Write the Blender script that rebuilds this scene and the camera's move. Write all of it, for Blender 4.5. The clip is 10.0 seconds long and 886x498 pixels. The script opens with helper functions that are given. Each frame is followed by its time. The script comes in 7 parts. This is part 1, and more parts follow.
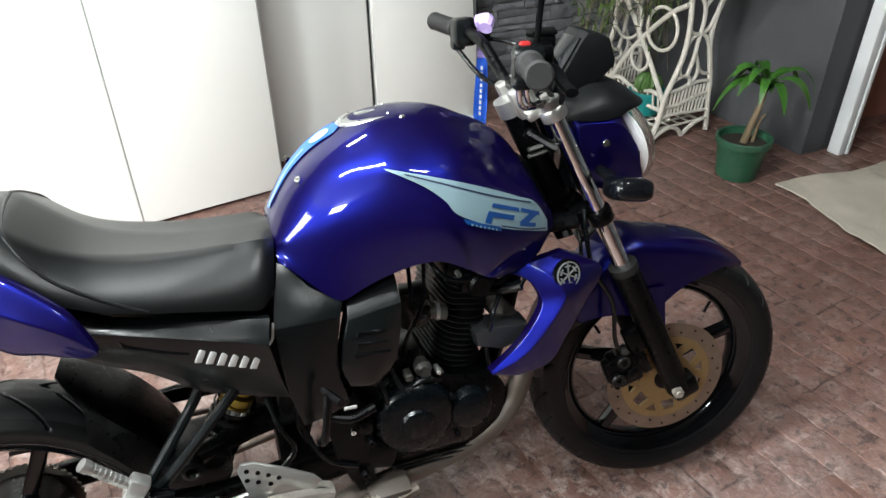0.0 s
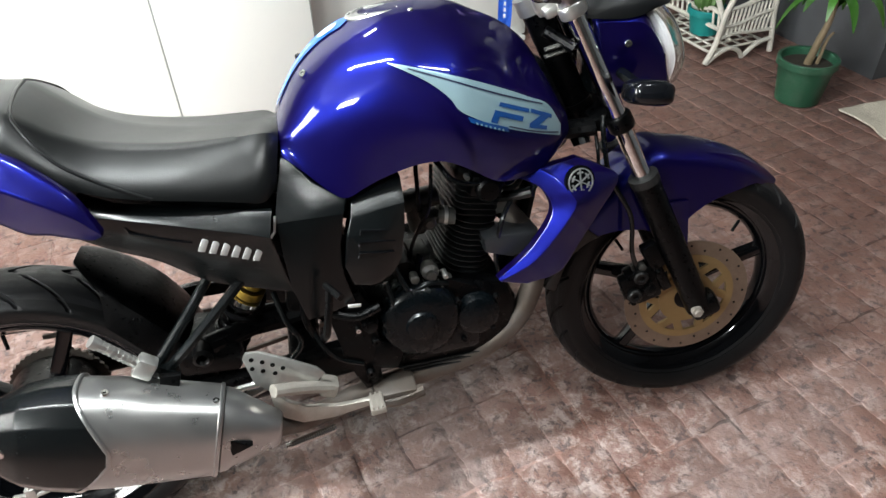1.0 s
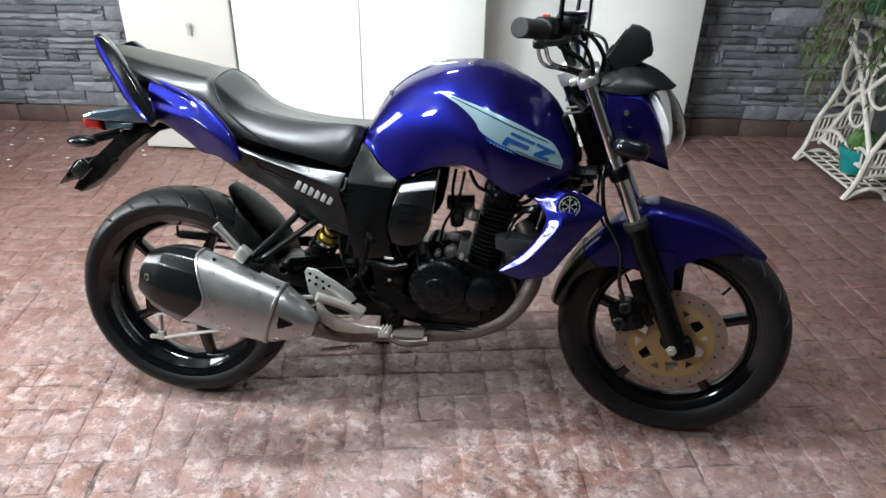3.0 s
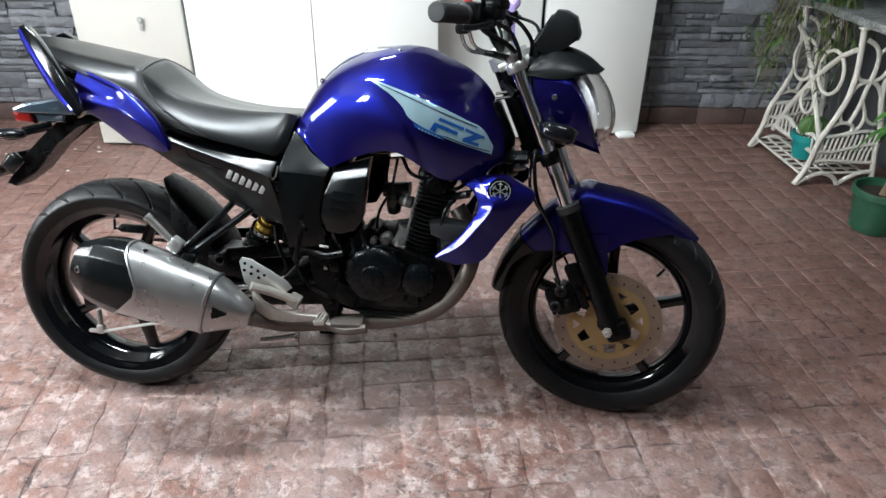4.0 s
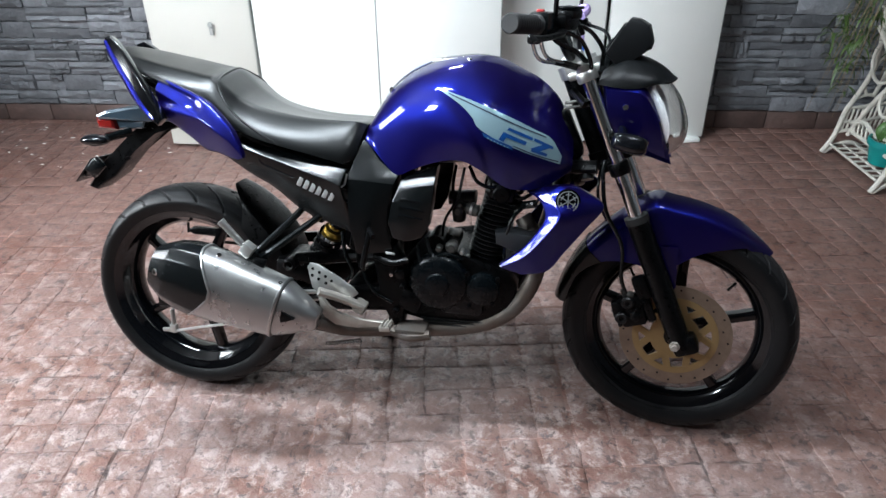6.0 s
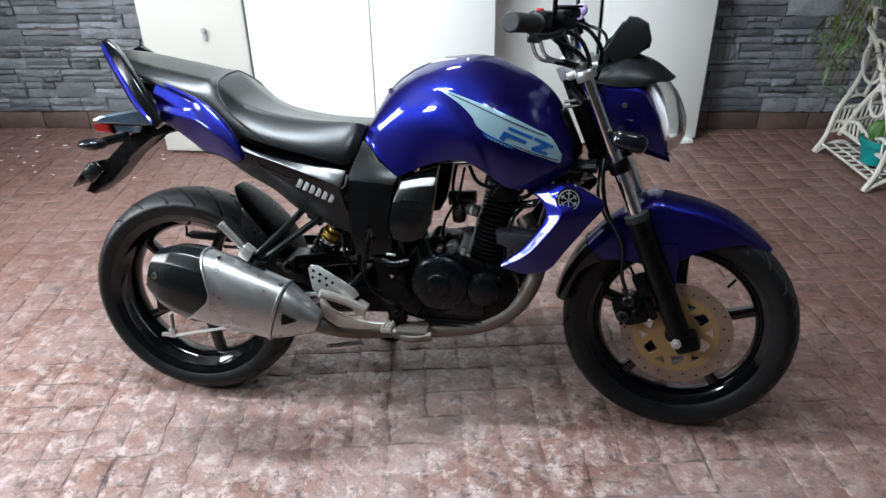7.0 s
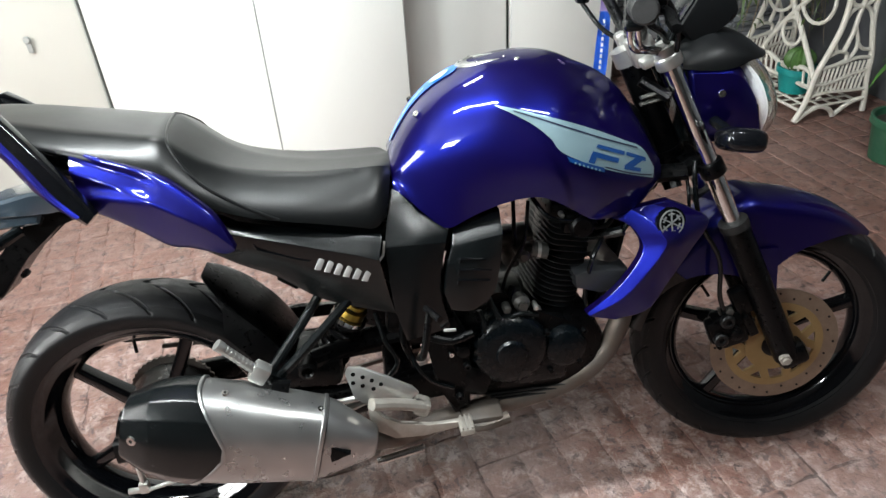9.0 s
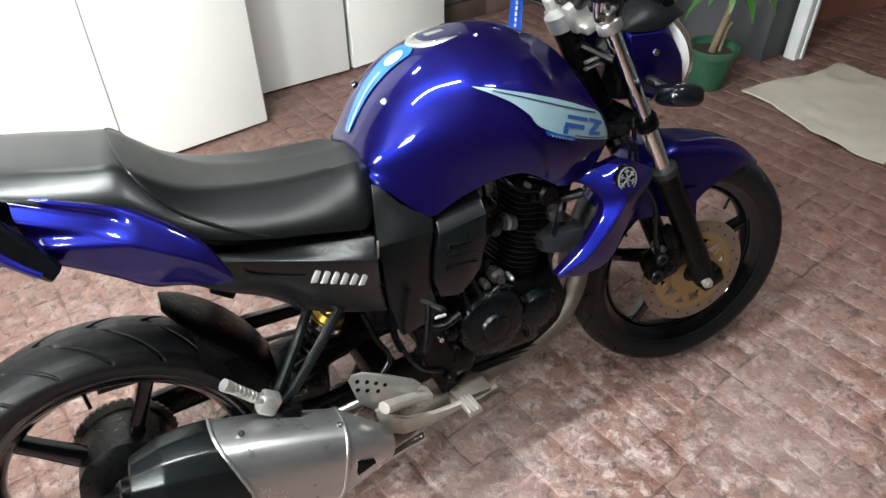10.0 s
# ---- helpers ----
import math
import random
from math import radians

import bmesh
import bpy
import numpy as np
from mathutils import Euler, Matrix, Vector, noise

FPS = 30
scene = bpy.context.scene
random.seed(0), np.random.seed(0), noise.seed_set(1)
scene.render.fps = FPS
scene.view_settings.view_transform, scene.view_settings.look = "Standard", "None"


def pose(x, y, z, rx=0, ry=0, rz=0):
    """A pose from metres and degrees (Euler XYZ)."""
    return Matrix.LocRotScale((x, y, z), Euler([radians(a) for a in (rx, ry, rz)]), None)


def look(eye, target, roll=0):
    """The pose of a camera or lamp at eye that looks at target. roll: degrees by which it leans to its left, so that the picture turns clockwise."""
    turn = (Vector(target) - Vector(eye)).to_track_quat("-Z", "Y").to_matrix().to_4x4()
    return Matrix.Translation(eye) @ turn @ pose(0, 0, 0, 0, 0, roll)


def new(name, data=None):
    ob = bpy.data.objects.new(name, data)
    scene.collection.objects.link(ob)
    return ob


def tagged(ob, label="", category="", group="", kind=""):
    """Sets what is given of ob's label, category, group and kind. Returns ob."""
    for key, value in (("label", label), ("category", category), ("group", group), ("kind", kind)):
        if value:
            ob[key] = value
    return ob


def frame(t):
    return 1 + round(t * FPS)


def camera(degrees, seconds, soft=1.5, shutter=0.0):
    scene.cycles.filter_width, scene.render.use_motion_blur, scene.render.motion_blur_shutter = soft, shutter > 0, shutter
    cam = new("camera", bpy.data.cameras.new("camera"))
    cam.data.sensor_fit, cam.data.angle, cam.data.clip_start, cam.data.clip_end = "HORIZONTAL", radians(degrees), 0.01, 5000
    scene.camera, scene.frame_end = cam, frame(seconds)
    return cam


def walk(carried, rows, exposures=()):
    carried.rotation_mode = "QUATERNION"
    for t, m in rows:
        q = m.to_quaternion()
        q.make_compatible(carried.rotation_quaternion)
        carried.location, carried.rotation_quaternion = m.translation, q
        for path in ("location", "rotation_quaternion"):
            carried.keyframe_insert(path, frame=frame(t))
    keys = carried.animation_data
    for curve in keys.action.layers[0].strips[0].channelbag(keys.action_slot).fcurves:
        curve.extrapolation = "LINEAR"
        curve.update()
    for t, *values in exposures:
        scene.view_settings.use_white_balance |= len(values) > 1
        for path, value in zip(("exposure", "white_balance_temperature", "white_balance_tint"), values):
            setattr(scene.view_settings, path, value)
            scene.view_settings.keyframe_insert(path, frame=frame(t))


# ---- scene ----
cam = camera(65.6, 10.0)
PATH = [
    (0, (0.483, -0.896, 1.344), (1.027, 0.695, 0.26), -0.7),
    (0.5, (0.506, -0.892, 1.333), (0.916, 0.637, 0.111), -1.3),
    (1, (0.561, -0.939, 1.293), (0.906, 0.593, 0.054), -2.4),
    (1.5, (0.61, -0.997, 1.277), (0.628, 0.628, 0.11), -3.4),
    (2, (0.652, -1.286, 1.316), (0.617, 0.389, 0.223), 1.9),
    (2.2, (0.645, -1.358, 1.318), (0.602, 0.385, 0.339), 3.4),
    (3.3, (0.977, -1.457, 1.324), (0.742, 0.269, 0.34), 0.2),
    (3.5, (0.991, -1.464, 1.318), (0.779, 0.267, 0.338), -0.2),
    (4, (1.009, -1.452, 1.308), (0.852, 0.277, 0.315), 0.7),
    (4.5, (1.026, -1.456, 1.299), (0.978, 0.265, 0.282), 1.8),
    (5, (1.007, -1.45, 1.3), (0.852, 0.269, 0.29), 1.2),
    (5.5, (1.001, -1.453, 1.31), (0.789, 0.295, 0.362), -0.5),
    (6, (0.975, -1.446, 1.33), (0.67, 0.261, 0.333), -0.7),
    (7.3, (0.951, -1.456, 1.315), (0.677, 0.274, 0.35), -0.8),
    (7.5, (0.939, -1.441, 1.346), (0.638, 0.289, 0.389), 1.7),
    (8, (0.788, -1.377, 1.361), (0.584, 0.337, 0.351), 1.9),
    (8.5, (0.609, -1.288, 1.364), (0.659, 0.385, 0.27), 2.5),
    (8.7, (0.536, -1.196, 1.344), (0.688, 0.453, 0.222), 3.1),
    (9, (0.501, -1.012, 1.309), (0.669, 0.645, 0.201), -3.7),
    (9.2, (0.379, -0.926, 1.277), (0.734, 0.671, 0.126), -1.8),
    (9.5, (0.328, -0.897, 1.338), (0.92, 0.547, 0.087), -0.3),
    (10, (0.22, -0.864, 1.362), (0.901, 0.541, 0.112), -0.7),
]
EXPOSURES = (     # seconds, stops, kelvin, tint
    (0.0, 0.10, 6500, 10), (0.5, 0.06, 6500, 10), (1.0, 0.18, 6500, 10), (1.5, 0.42, 6450, 10), (2.0, 0.38, 6350, 10), (2.8, 0.20, 6200, 10), (3.5, 0.02, 6250, 10),
    (4.5, 0.14, 6030, 10), (6.0, -0.01, 5940, 10), (7.5, 0.02, 5950, 10), (8.5, -0.06, 6150, 10), (9.0, 0.08, 6450, 10), (9.5, 0.10, 6500, 10), (10.0, 0.25, 6500, 10))
walk(cam, [(t, look(eye, target, roll)) for t, eye, target, roll in PATH], EXPOSURES)

# ---------------------------------------------------------------- light
world = bpy.data.worlds.new("night")
scene.world = world
world.use_nodes = True
world.node_tree.nodes["Background"].inputs[0].default_value = (0.55, 0.62, 0.75, 1)
world.node_tree.nodes["Background"].inputs[1].default_value = 0.02
scene.view_settings.exposure = 0.0


def area_lamp(name, m, power, sx, sy, color):
    data = bpy.data.lights.new(name, "AREA")
    data.shape, data.size, data.size_y, data.energy, data.color = "RECTANGLE", sx, sy, power, color
    ob = new(name, data)
    ob.matrix_world = m
    return ob


LAMP_AT = ((-0.12, -0.05, 2.50), (1.45, -0.50, 2.50))     # two ceiling lamps
LAMP_POWER = (86, 14)
LAMP_LONG = (1.25, 0.45)
LAMP_COLOR = (0.890, 0.965, 0.972)
for at, power, long in zip(LAMP_AT, LAMP_POWER, LAMP_LONG):
    area_lamp("ceiling_lamp_light", pose(*at, 0, 0, 4), power, long, 0.10, LAMP_COLOR)
FILL_AT, FILL_TO = (-1.65, -1.90, 2.42), (1.50, 1.80, 1.45)     # unseen lamp near the ceiling, added to brighten the doors
area_lamp("door_fill_light", look(FILL_AT, FILL_TO), 57, 0.48, 0.26, LAMP_COLOR)
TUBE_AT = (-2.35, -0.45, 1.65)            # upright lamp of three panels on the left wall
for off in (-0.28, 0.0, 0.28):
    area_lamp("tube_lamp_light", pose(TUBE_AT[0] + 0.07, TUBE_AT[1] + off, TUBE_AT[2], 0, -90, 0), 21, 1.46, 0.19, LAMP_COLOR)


OVER_AT = (0.27, 1.50, 2.40)              # small lamp high over the doors
area_lamp("wall_lamp_light", look(OVER_AT, (0.45, 0.0, 0.7)), 6, 0.26, 0.09, LAMP_COLOR)


# ---------------------------------------------------------------- materials
def material(name, color, rough=0.5, metal=0.0, coat=0.0, spread=0.0, scale=8.0, grain=0.0, grain_scale=120.0,
             bump=0.0, bump_scale=200.0, rough_spread=0.0, dark=None, per_object=0.0, per_island=0.0, spec=0.5, dust=0.0):
    """A principled material with mottling at two scales, roughness wear and relief, in object metres."""
    m = bpy.data.materials.new(name)
    m.use_nodes = True
    t = m.node_tree
    b = t.nodes["Principled BSDF"]
    b.inputs["Roughness"].default_value, b.inputs["Metallic"].default_value = rough, metal
    b.inputs["Coat Weight"].default_value, b.inputs["Coat Roughness"].default_value = coat, 0.04
    b.inputs["Specular IOR Level"].default_value = spec
    co = t.nodes.new("ShaderNodeTexCoord").outputs["Object"]

    def noise_at(s, detail=5.0, roughness=0.6):
        n = t.nodes.new("ShaderNodeTexNoise")
        n.inputs["Scale"].default_value, n.inputs["Detail"].default_value, n.inputs["Roughness"].default_value = s, detail, roughness
        t.links.new(co, n.inputs["Vector"])
        return n.outputs["Fac"]

    def mapped(value, a, b2, lo=0.3, hi=0.7):
        n = t.nodes.new("ShaderNodeMapRange")
        n.inputs["From Min"].default_value, n.inputs["From Max"].default_value = lo, hi
        n.inputs["To Min"].default_value, n.inputs["To Max"].default_value = a, b2
        t.links.new(value, n.inputs["Value"])
        return n.outputs["Result"]

    def mixed(fac, a, c, kind="MIX"):
        n = t.nodes.new("ShaderNodeMix")
        n.data_type, n.blend_type = "RGBA", kind
        for sock, v in ((n.inputs["Factor"], fac), (n.inputs["A"], a), (n.inputs["B"], c)):
            if isinstance(v, (int, float, tuple)):
                sock.default_value = v
            else:
                t.links.new(v, sock)
        return n.outputs["Result"]

    col = (*color, 1.0)
    out = col
    low = (*(dark or tuple(c * 0.6 for c in color)), 1.0)
    if spread:
        out = mixed(mapped(noise_at(scale), 0.0, spread), col, low)
    if grain:
        out = mixed(mapped(noise_at(grain_scale, 3.0), 0.0, grain), out, low)
    if dust:
        out = mixed(mapped(noise_at(23.0, 6.0, 0.7), 0.0, dust, 0.5, 0.72), out, (0.32, 0.28, 0.24, 1.0))
    for amount, node, sock in ((per_object, "ShaderNodeObjectInfo", "Random"), (per_island, "ShaderNodeNewGeometry", "Random Per Island")):
        if amount:
            v = mapped(t.nodes.new(node).outputs[sock], 1.0 - amount, 1.0 + amount, 0.0, 1.0)
            hsv = t.nodes.new("ShaderNodeHueSaturation")
            t.links.new(v, hsv.inputs["Value"])
            if isinstance(out, tuple):
                hsv.inputs["Color"].default_value = out
            else:
                t.links.new(out, hsv.inputs["Color"])
            out = hsv.outputs["Color"]
    if isinstance(out, tuple):
        b.inputs["Base Color"].default_value = out
    else:
        t.links.new(out, b.inputs["Base Color"])
    if rough_spread:
        t.links.new(mapped(noise_at(scale * 2.3), max(0.03, rough - rough_spread), min(1.0, rough + rough_spread)), b.inputs["Roughness"])
    if bump:
        n = t.nodes.new("ShaderNodeBump")
        n.inputs["Strength"].default_value, n.inputs["Distance"].default_value = 1.0, bump
        t.links.new(noise_at(bump_scale, 4.0), n.inputs["Height"])
        t.links.new(n.outputs["Normal"], b.inputs["Normal"])
    return m


def paint_material():
    """Deep violet-blue metallic lacquer: bright blue flakes over a dark violet ground, under clear coat."""
    m = material("blue_metallic_paint", (0.0024, 0.0004, 0.0170), 0.45, 0.0, 0.6, spread=0.3, scale=5)
    t = m.node_tree
    ground = t.nodes["Principled BSDF"]
    ground.inputs["Specular IOR Level"].default_value = 0.05
    flake = t.nodes.new("ShaderNodeBsdfPrincipled")
    flake.inputs["Base Color"].default_value = (0.003, 0.020, 0.52, 1)
    flake.inputs["Metallic"].default_value, flake.inputs["Roughness"].default_value = 1.0, 0.38
    flake.inputs["Coat Weight"].default_value, flake.inputs["Coat Roughness"].default_value = 0.9, 0.05
    flake.inputs["Specular Tint"].default_value = (0.05, 0.06, 0.55, 1)
    mix = t.nodes.new("ShaderNodeMixShader")
    mix.inputs[0].default_value = 0.17
    t.links.new(ground.outputs[0], mix.inputs[1])
    t.links.new(flake.outputs[0], mix.inputs[2])
    t.links.new(mix.outputs[0], t.nodes["Material Output"].inputs["Surface"])
    return m


BLUE = paint_material()
BLACK_PLASTIC = material("satin_black_plastic", (0.0028, 0.0038, 0.0042), 0.25, spread=0.4, scale=14, rough_spread=0.025, bump=0.00010, bump_scale=900, spec=0.37)
MATTE_BLACK = material("matte_black_plastic", (0.0036, 0.0042, 0.0048), 0.40, spread=0.3, scale=30, rough_spread=0.05, bump=0.00008, bump_scale=900, spec=0.26)
BLACK_GLOSS = material("gloss_black_paint", (0.0020, 0.0023, 0.0030), 0.10, coat=0.25, spread=0.3, scale=20, rough_spread=0.04, spec=0.3)
BLACK_METAL = material("black_engine_paint", (0.0012, 0.0014, 0.0017), 0.34, 0.2, spread=0.6, scale=40, rough_spread=0.12, bump=0.0003, bump_scale=260, dark=(0.001, 0.001, 0.0012), dust=0.004, spec=0.18)
FIN_BLACK = material("black_fin_paint", (0.0045, 0.0050, 0.0056), 0.38, 0.1, spread=0.6, scale=60, rough_spread=0.12, bump=0.0003, bump_scale=260, dark=(0.003, 0.003, 0.003), dust=0.02, spec=0.36)
COVER_BLACK = material("blue_black_engine_cover", (0.0014, 0.0024, 0.0032), 0.27, spread=0.5, scale=25, rough_spread=0.06, bump=0.0001, bump_scale=300, spec=0.22)
RUBBER = material("tyre_sidewall_rubber", (0.0042, 0.0044, 0.0050), 0.42, spread=0.5, scale=25, rough_spread=0.1, bump=0.0003, bump_scale=400, dark=(0.003, 0.003, 0.003), dust=0.008, spec=0.22)
TREAD = material("worn_tread_rubber", (0.0085, 0.0092, 0.0108), 0.50, spread=0.6, scale=18, rough_spread=0.12, bump=0.0004, bump_scale=300, dark=(0.006, 0.006, 0.0065), dust=0.014, spec=0.36)
# rubber inside the tread cuts, darker so that colour deepens their shade
GROOVE_SHADE = material("shaded_groove_rubber", (0.0045, 0.0045, 0.005), 0.8, spread=0.4, scale=30)
GRIP_RUBBER = material("grip_rubber", (0.007, 0.007, 0.0073), 0.6, spread=0.4, scale=60, bump=0.0006, bump_scale=500)
VINYL = material("black_seat_vinyl", (0.0030, 0.0036, 0.0038), 0.34, spread=0.35, scale=5, rough_spread=0.03, bump=0.0002, bump_scale=900, spec=0.40)
_t = VINYL.node_tree
_v = _t.nodes.new("ShaderNodeTexVoronoi")
_v.inputs["Scale"].default_value = 430.0
_t.links.new(_t.nodes.new("ShaderNodeTexCoord").outputs["Object"], _v.inputs["Vector"])
_b = next(n for n in _t.nodes if n.type == "BUMP")
_b.inputs["Distance"].default_value = 0.00007
_t.links.new(_v.outputs["Distance"], _b.inputs["Height"])
CHROME = material("chrome", (0.78, 0.78, 0.77), 0.09, 1.0, spread=0.25, scale=50, rough_spread=0.06, bump=0.0001, bump_scale=120)
ALLOY = material("cast_alloy", (0.52, 0.52, 0.50), 0.38, 0.85, spread=0.5, scale=30, rough_spread=0.1, bump=0.0003, bump_scale=300, dark=(0.3, 0.29, 0.27))
STEEL_GREY = material("silver_muffler_paint", (0.36, 0.365, 0.365), 0.32, 0.9, spread=0.35, scale=10, rough_spread=0.08, grain=0.2, grain_scale=500, dark=(0.4, 0.39, 0.37))
CARB = material("dusty_dark_alloy", (0.11, 0.108, 0.10), 0.45, 0.6, spread=0.8, scale=30, rough_spread=0.12, bump=0.0004, bump_scale=200, dark=(0.03, 0.028, 0.026))
DULL_ALLOY = material("worn_dull_alloy", (0.36, 0.335, 0.30), 0.48, 0.55, spread=0.7, scale=24, rough_spread=0.12, bump=0.0003, bump_scale=200, dark=(0.20, 0.175, 0.15))
DULL_STEEL = material("dull_exhaust_steel", (0.13, 0.118, 0.108), 0.55, 0.7, spread=0.8, scale=18, rough_spread=0.12, bump=0.0004, bump_scale=150, dark=(0.12, 0.09, 0.07))
GOLD = material("gold_brake_disc", (0.27, 0.185, 0.085), 0.45, 0.55, spread=0.7, scale=35, rough_spread=0.1, dark=(0.26, 0.17, 0.07))
ROTOR = material("brownish_rotor_steel", (0.235, 0.172, 0.130), 0.45, 0.6, spread=0.6, scale=45, rough_spread=0.1, grain=0.3, grain_scale=300)
GOLD_NUT = material("anodised_gold", (0.42, 0.27, 0.05), 0.3, 0.9, spread=0.3, scale=60)
SILVER_DECAL = material("silver_decal", (0.32, 0.47, 0.53), 0.28, 0.55, 0.8, spread=0.25, scale=12)
BLUE_DECAL = material("bright_blue_decal", (0.004, 0.055, 0.23), 0.3, 0.2, 0.8, spread=0.2, scale=40)
PAD_BLUE = material("sky_blue_pad", (0.008, 0.11, 0.48), 0.35, spread=0.25, scale=30)
PAD_WHITE = material("pale_pad_emblem", (0.45, 0.68, 0.80), 0.35, spread=0.2, scale=60)
DARK_DECAL = material("dark_line_decal", (0.015, 0.02, 0.05), 0.3, 0.0, 0.8)
WHITE_MARK = material("pale_grey_lettering", (0.45, 0.45, 0.44), 0.4, spread=0.2, scale=80)
GREY_MARK = material("grey_emblem", (0.30, 0.31, 0.31), 0.35, 0.6, spread=0.3, scale=90)
SMOKE = material("smoked_lens", (0.004, 0.0046, 0.006), 0.16, spec=0.3, coat=0.05, spread=0.4, scale=60)
RED_LENS = material("red_tail_lens", (0.20, 0.010, 0.008), 0.15, coat=1.0)
GREY_PLASTIC = material("dark_grey_plastic", (0.022, 0.024, 0.027), 0.45, spread=0.4, scale=20)
GREY_COWL = material("grey_blue_cowl", (0.035, 0.055, 0.075), 0.25, 0.3, 0.8, spread=0.3, scale=20)
REFLECTOR = material("headlamp_reflector", (0.90, 0.91, 0.92), 0.22, 0.40, spread=0.3, scale=30)
RED_SWITCH = material("red_switch", (0.30, 0.012, 0.012), 0.4)
LAVENDER = material("lavender_strap", (0.42, 0.32, 0.62), 0.55, spread=0.3, scale=60)
STRAP_BLUE = material("blue_strap", (0.03, 0.13, 0.62), 0.35, spread=0.4, scale=70)

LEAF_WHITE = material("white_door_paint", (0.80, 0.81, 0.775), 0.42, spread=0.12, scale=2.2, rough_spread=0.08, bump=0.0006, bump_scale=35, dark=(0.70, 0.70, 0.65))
LEAF_CREAM = material("cream_door_leaf", (0.50, 0.49, 0.445), 0.45, spread=0.15, scale=2.2, rough_spread=0.08, bump=0.0006, bump_scale=35, dark=(0.43, 0.415, 0.36))
DOOR_EDGE = material("grey_door_edge", (0.33, 0.34, 0.32), 0.6, spread=0.4, scale=12)
STONE = material("grey_ledger_stone", (0.178, 0.184, 0.198), 0.66, spread=0.75, scale=9, grain=0.55, grain_scale=60, bump=0.006, bump_scale=34, rough_spread=0.12, dark=(0.09, 0.092, 0.10), per_object=0.42)
MORTAR = material("dark_wall_backing", (0.05, 0.05, 0.05), 0.9, spread=0.5, scale=12)
SKIRTING = material("red_brown_skirting_tile", (0.115, 0.072, 0.060), 0.55, spread=0.9, scale=9, grain=0.5, grain_scale=40, bump=0.0025, bump_scale=40, dark=(0.055, 0.036, 0.032), per_object=0.2)
GREY_WALL = material("dark_grey_wall_paint", (0.066, 0.069, 0.075), 0.7, spread=0.3, scale=3, bump=0.001, bump_scale=60)
PLASTER = material("brown_plaster", (0.09, 0.075, 0.066), 0.85, spread=0.25, scale=2, bump=0.001, bump_scale=50)
CLOSING_WALL_GREY = material("dark_closing_wall", (0.07, 0.07, 0.07), 0.85, spread=0.25, scale=2, bump=0.001, bump_scale=50)
RED_PLASTER = material("reddish_brown_plaster", (0.27, 0.115, 0.08), 0.7, spread=0.4, scale=3, bump=0.001, bump_scale=50)
CEILING_PAINT = material("ceiling_paint", (0.18, 0.18, 0.18), 0.9, spread=0.15, scale=2)
WHITE_FRAME = material("white_frame_paint", (0.72, 0.75, 0.76), 0.35, spread=0.15, scale=10)
WHITE_IRON = material("white_painted_iron", (0.57, 0.55, 0.50), 0.5, spread=0.4, scale=18, grain=0.2, grain_scale=90, bump=0.0008, bump_scale=130, dark=(0.42, 0.38, 0.30))
TEAL = material("teal_plastic_pot", (0.005, 0.20, 0.19), 0.4, spread=0.25, scale=14)
GREEN_POT = material("dark_green_plastic_pot", (0.018, 0.085, 0.045), 0.42, spread=0.3, scale=10, dust=0.1)
SOIL = material("potting_soil", (0.03, 0.022, 0.015), 0.95, spread=0.6, scale=60, bump=0.006, bump_scale=90)
LEAF = material("broad_leaf", (0.045, 0.15, 0.018), 0.38, spread=0.5, scale=25, dark=(0.02, 0.07, 0.01), per_object=0.25)
STRAP_LEAF = material("narrow_leaf", (0.055, 0.092, 0.018), 0.45, spread=0.5, scale=30, dark=(0.03, 0.06, 0.015), per_island=0.4)
CACTUS = material("cactus_skin", (0.06, 0.13, 0.03), 0.5, spread=0.4, scale=40, bump=0.002, bump_scale=120)
STEM = material("plant_stem", (0.19, 0.14, 0.08), 0.75, spread=0.6, scale=40, bump=0.002, bump_scale=90)
MARBLE = material("speckled_marble", (0.40, 0.41, 0.39), 0.3, spread=1.0, scale=34, grain=0.9, grain_scale=90, dark=(0.045, 0.048, 0.046))
RUG = material("cream_cotton_rug", (0.52, 0.48, 0.40), 0.95, spread=0.4, scale=14, grain=0.4, grain_scale=220, bump=0.003, bump_scale=260, dark=(0.42, 0.37, 0.29))
LAMP_GLASS = bpy.data.materials.new("lamp_glass")
LAMP_GLASS.use_nodes = True
LAMP_GLASS.node_tree.nodes["Principled BSDF"].inputs["Emission Color"].default_value = (1.0, 0.97, 0.92, 1)
LAMP_GLASS.node_tree.nodes["Principled BSDF"].inputs["Emission Strength"].default_value = 30.0
CLEAR = bpy.data.materials.new("clear_headlamp_lens")
CLEAR.use_nodes = True
_c = CLEAR.node_tree.nodes["Principled BSDF"]
_c.inputs["Transmission Weight"].default_value, _c.inputs["Roughness"].default_value, _c.inputs["IOR"].default_value = 1.0, 0.03, 1.25


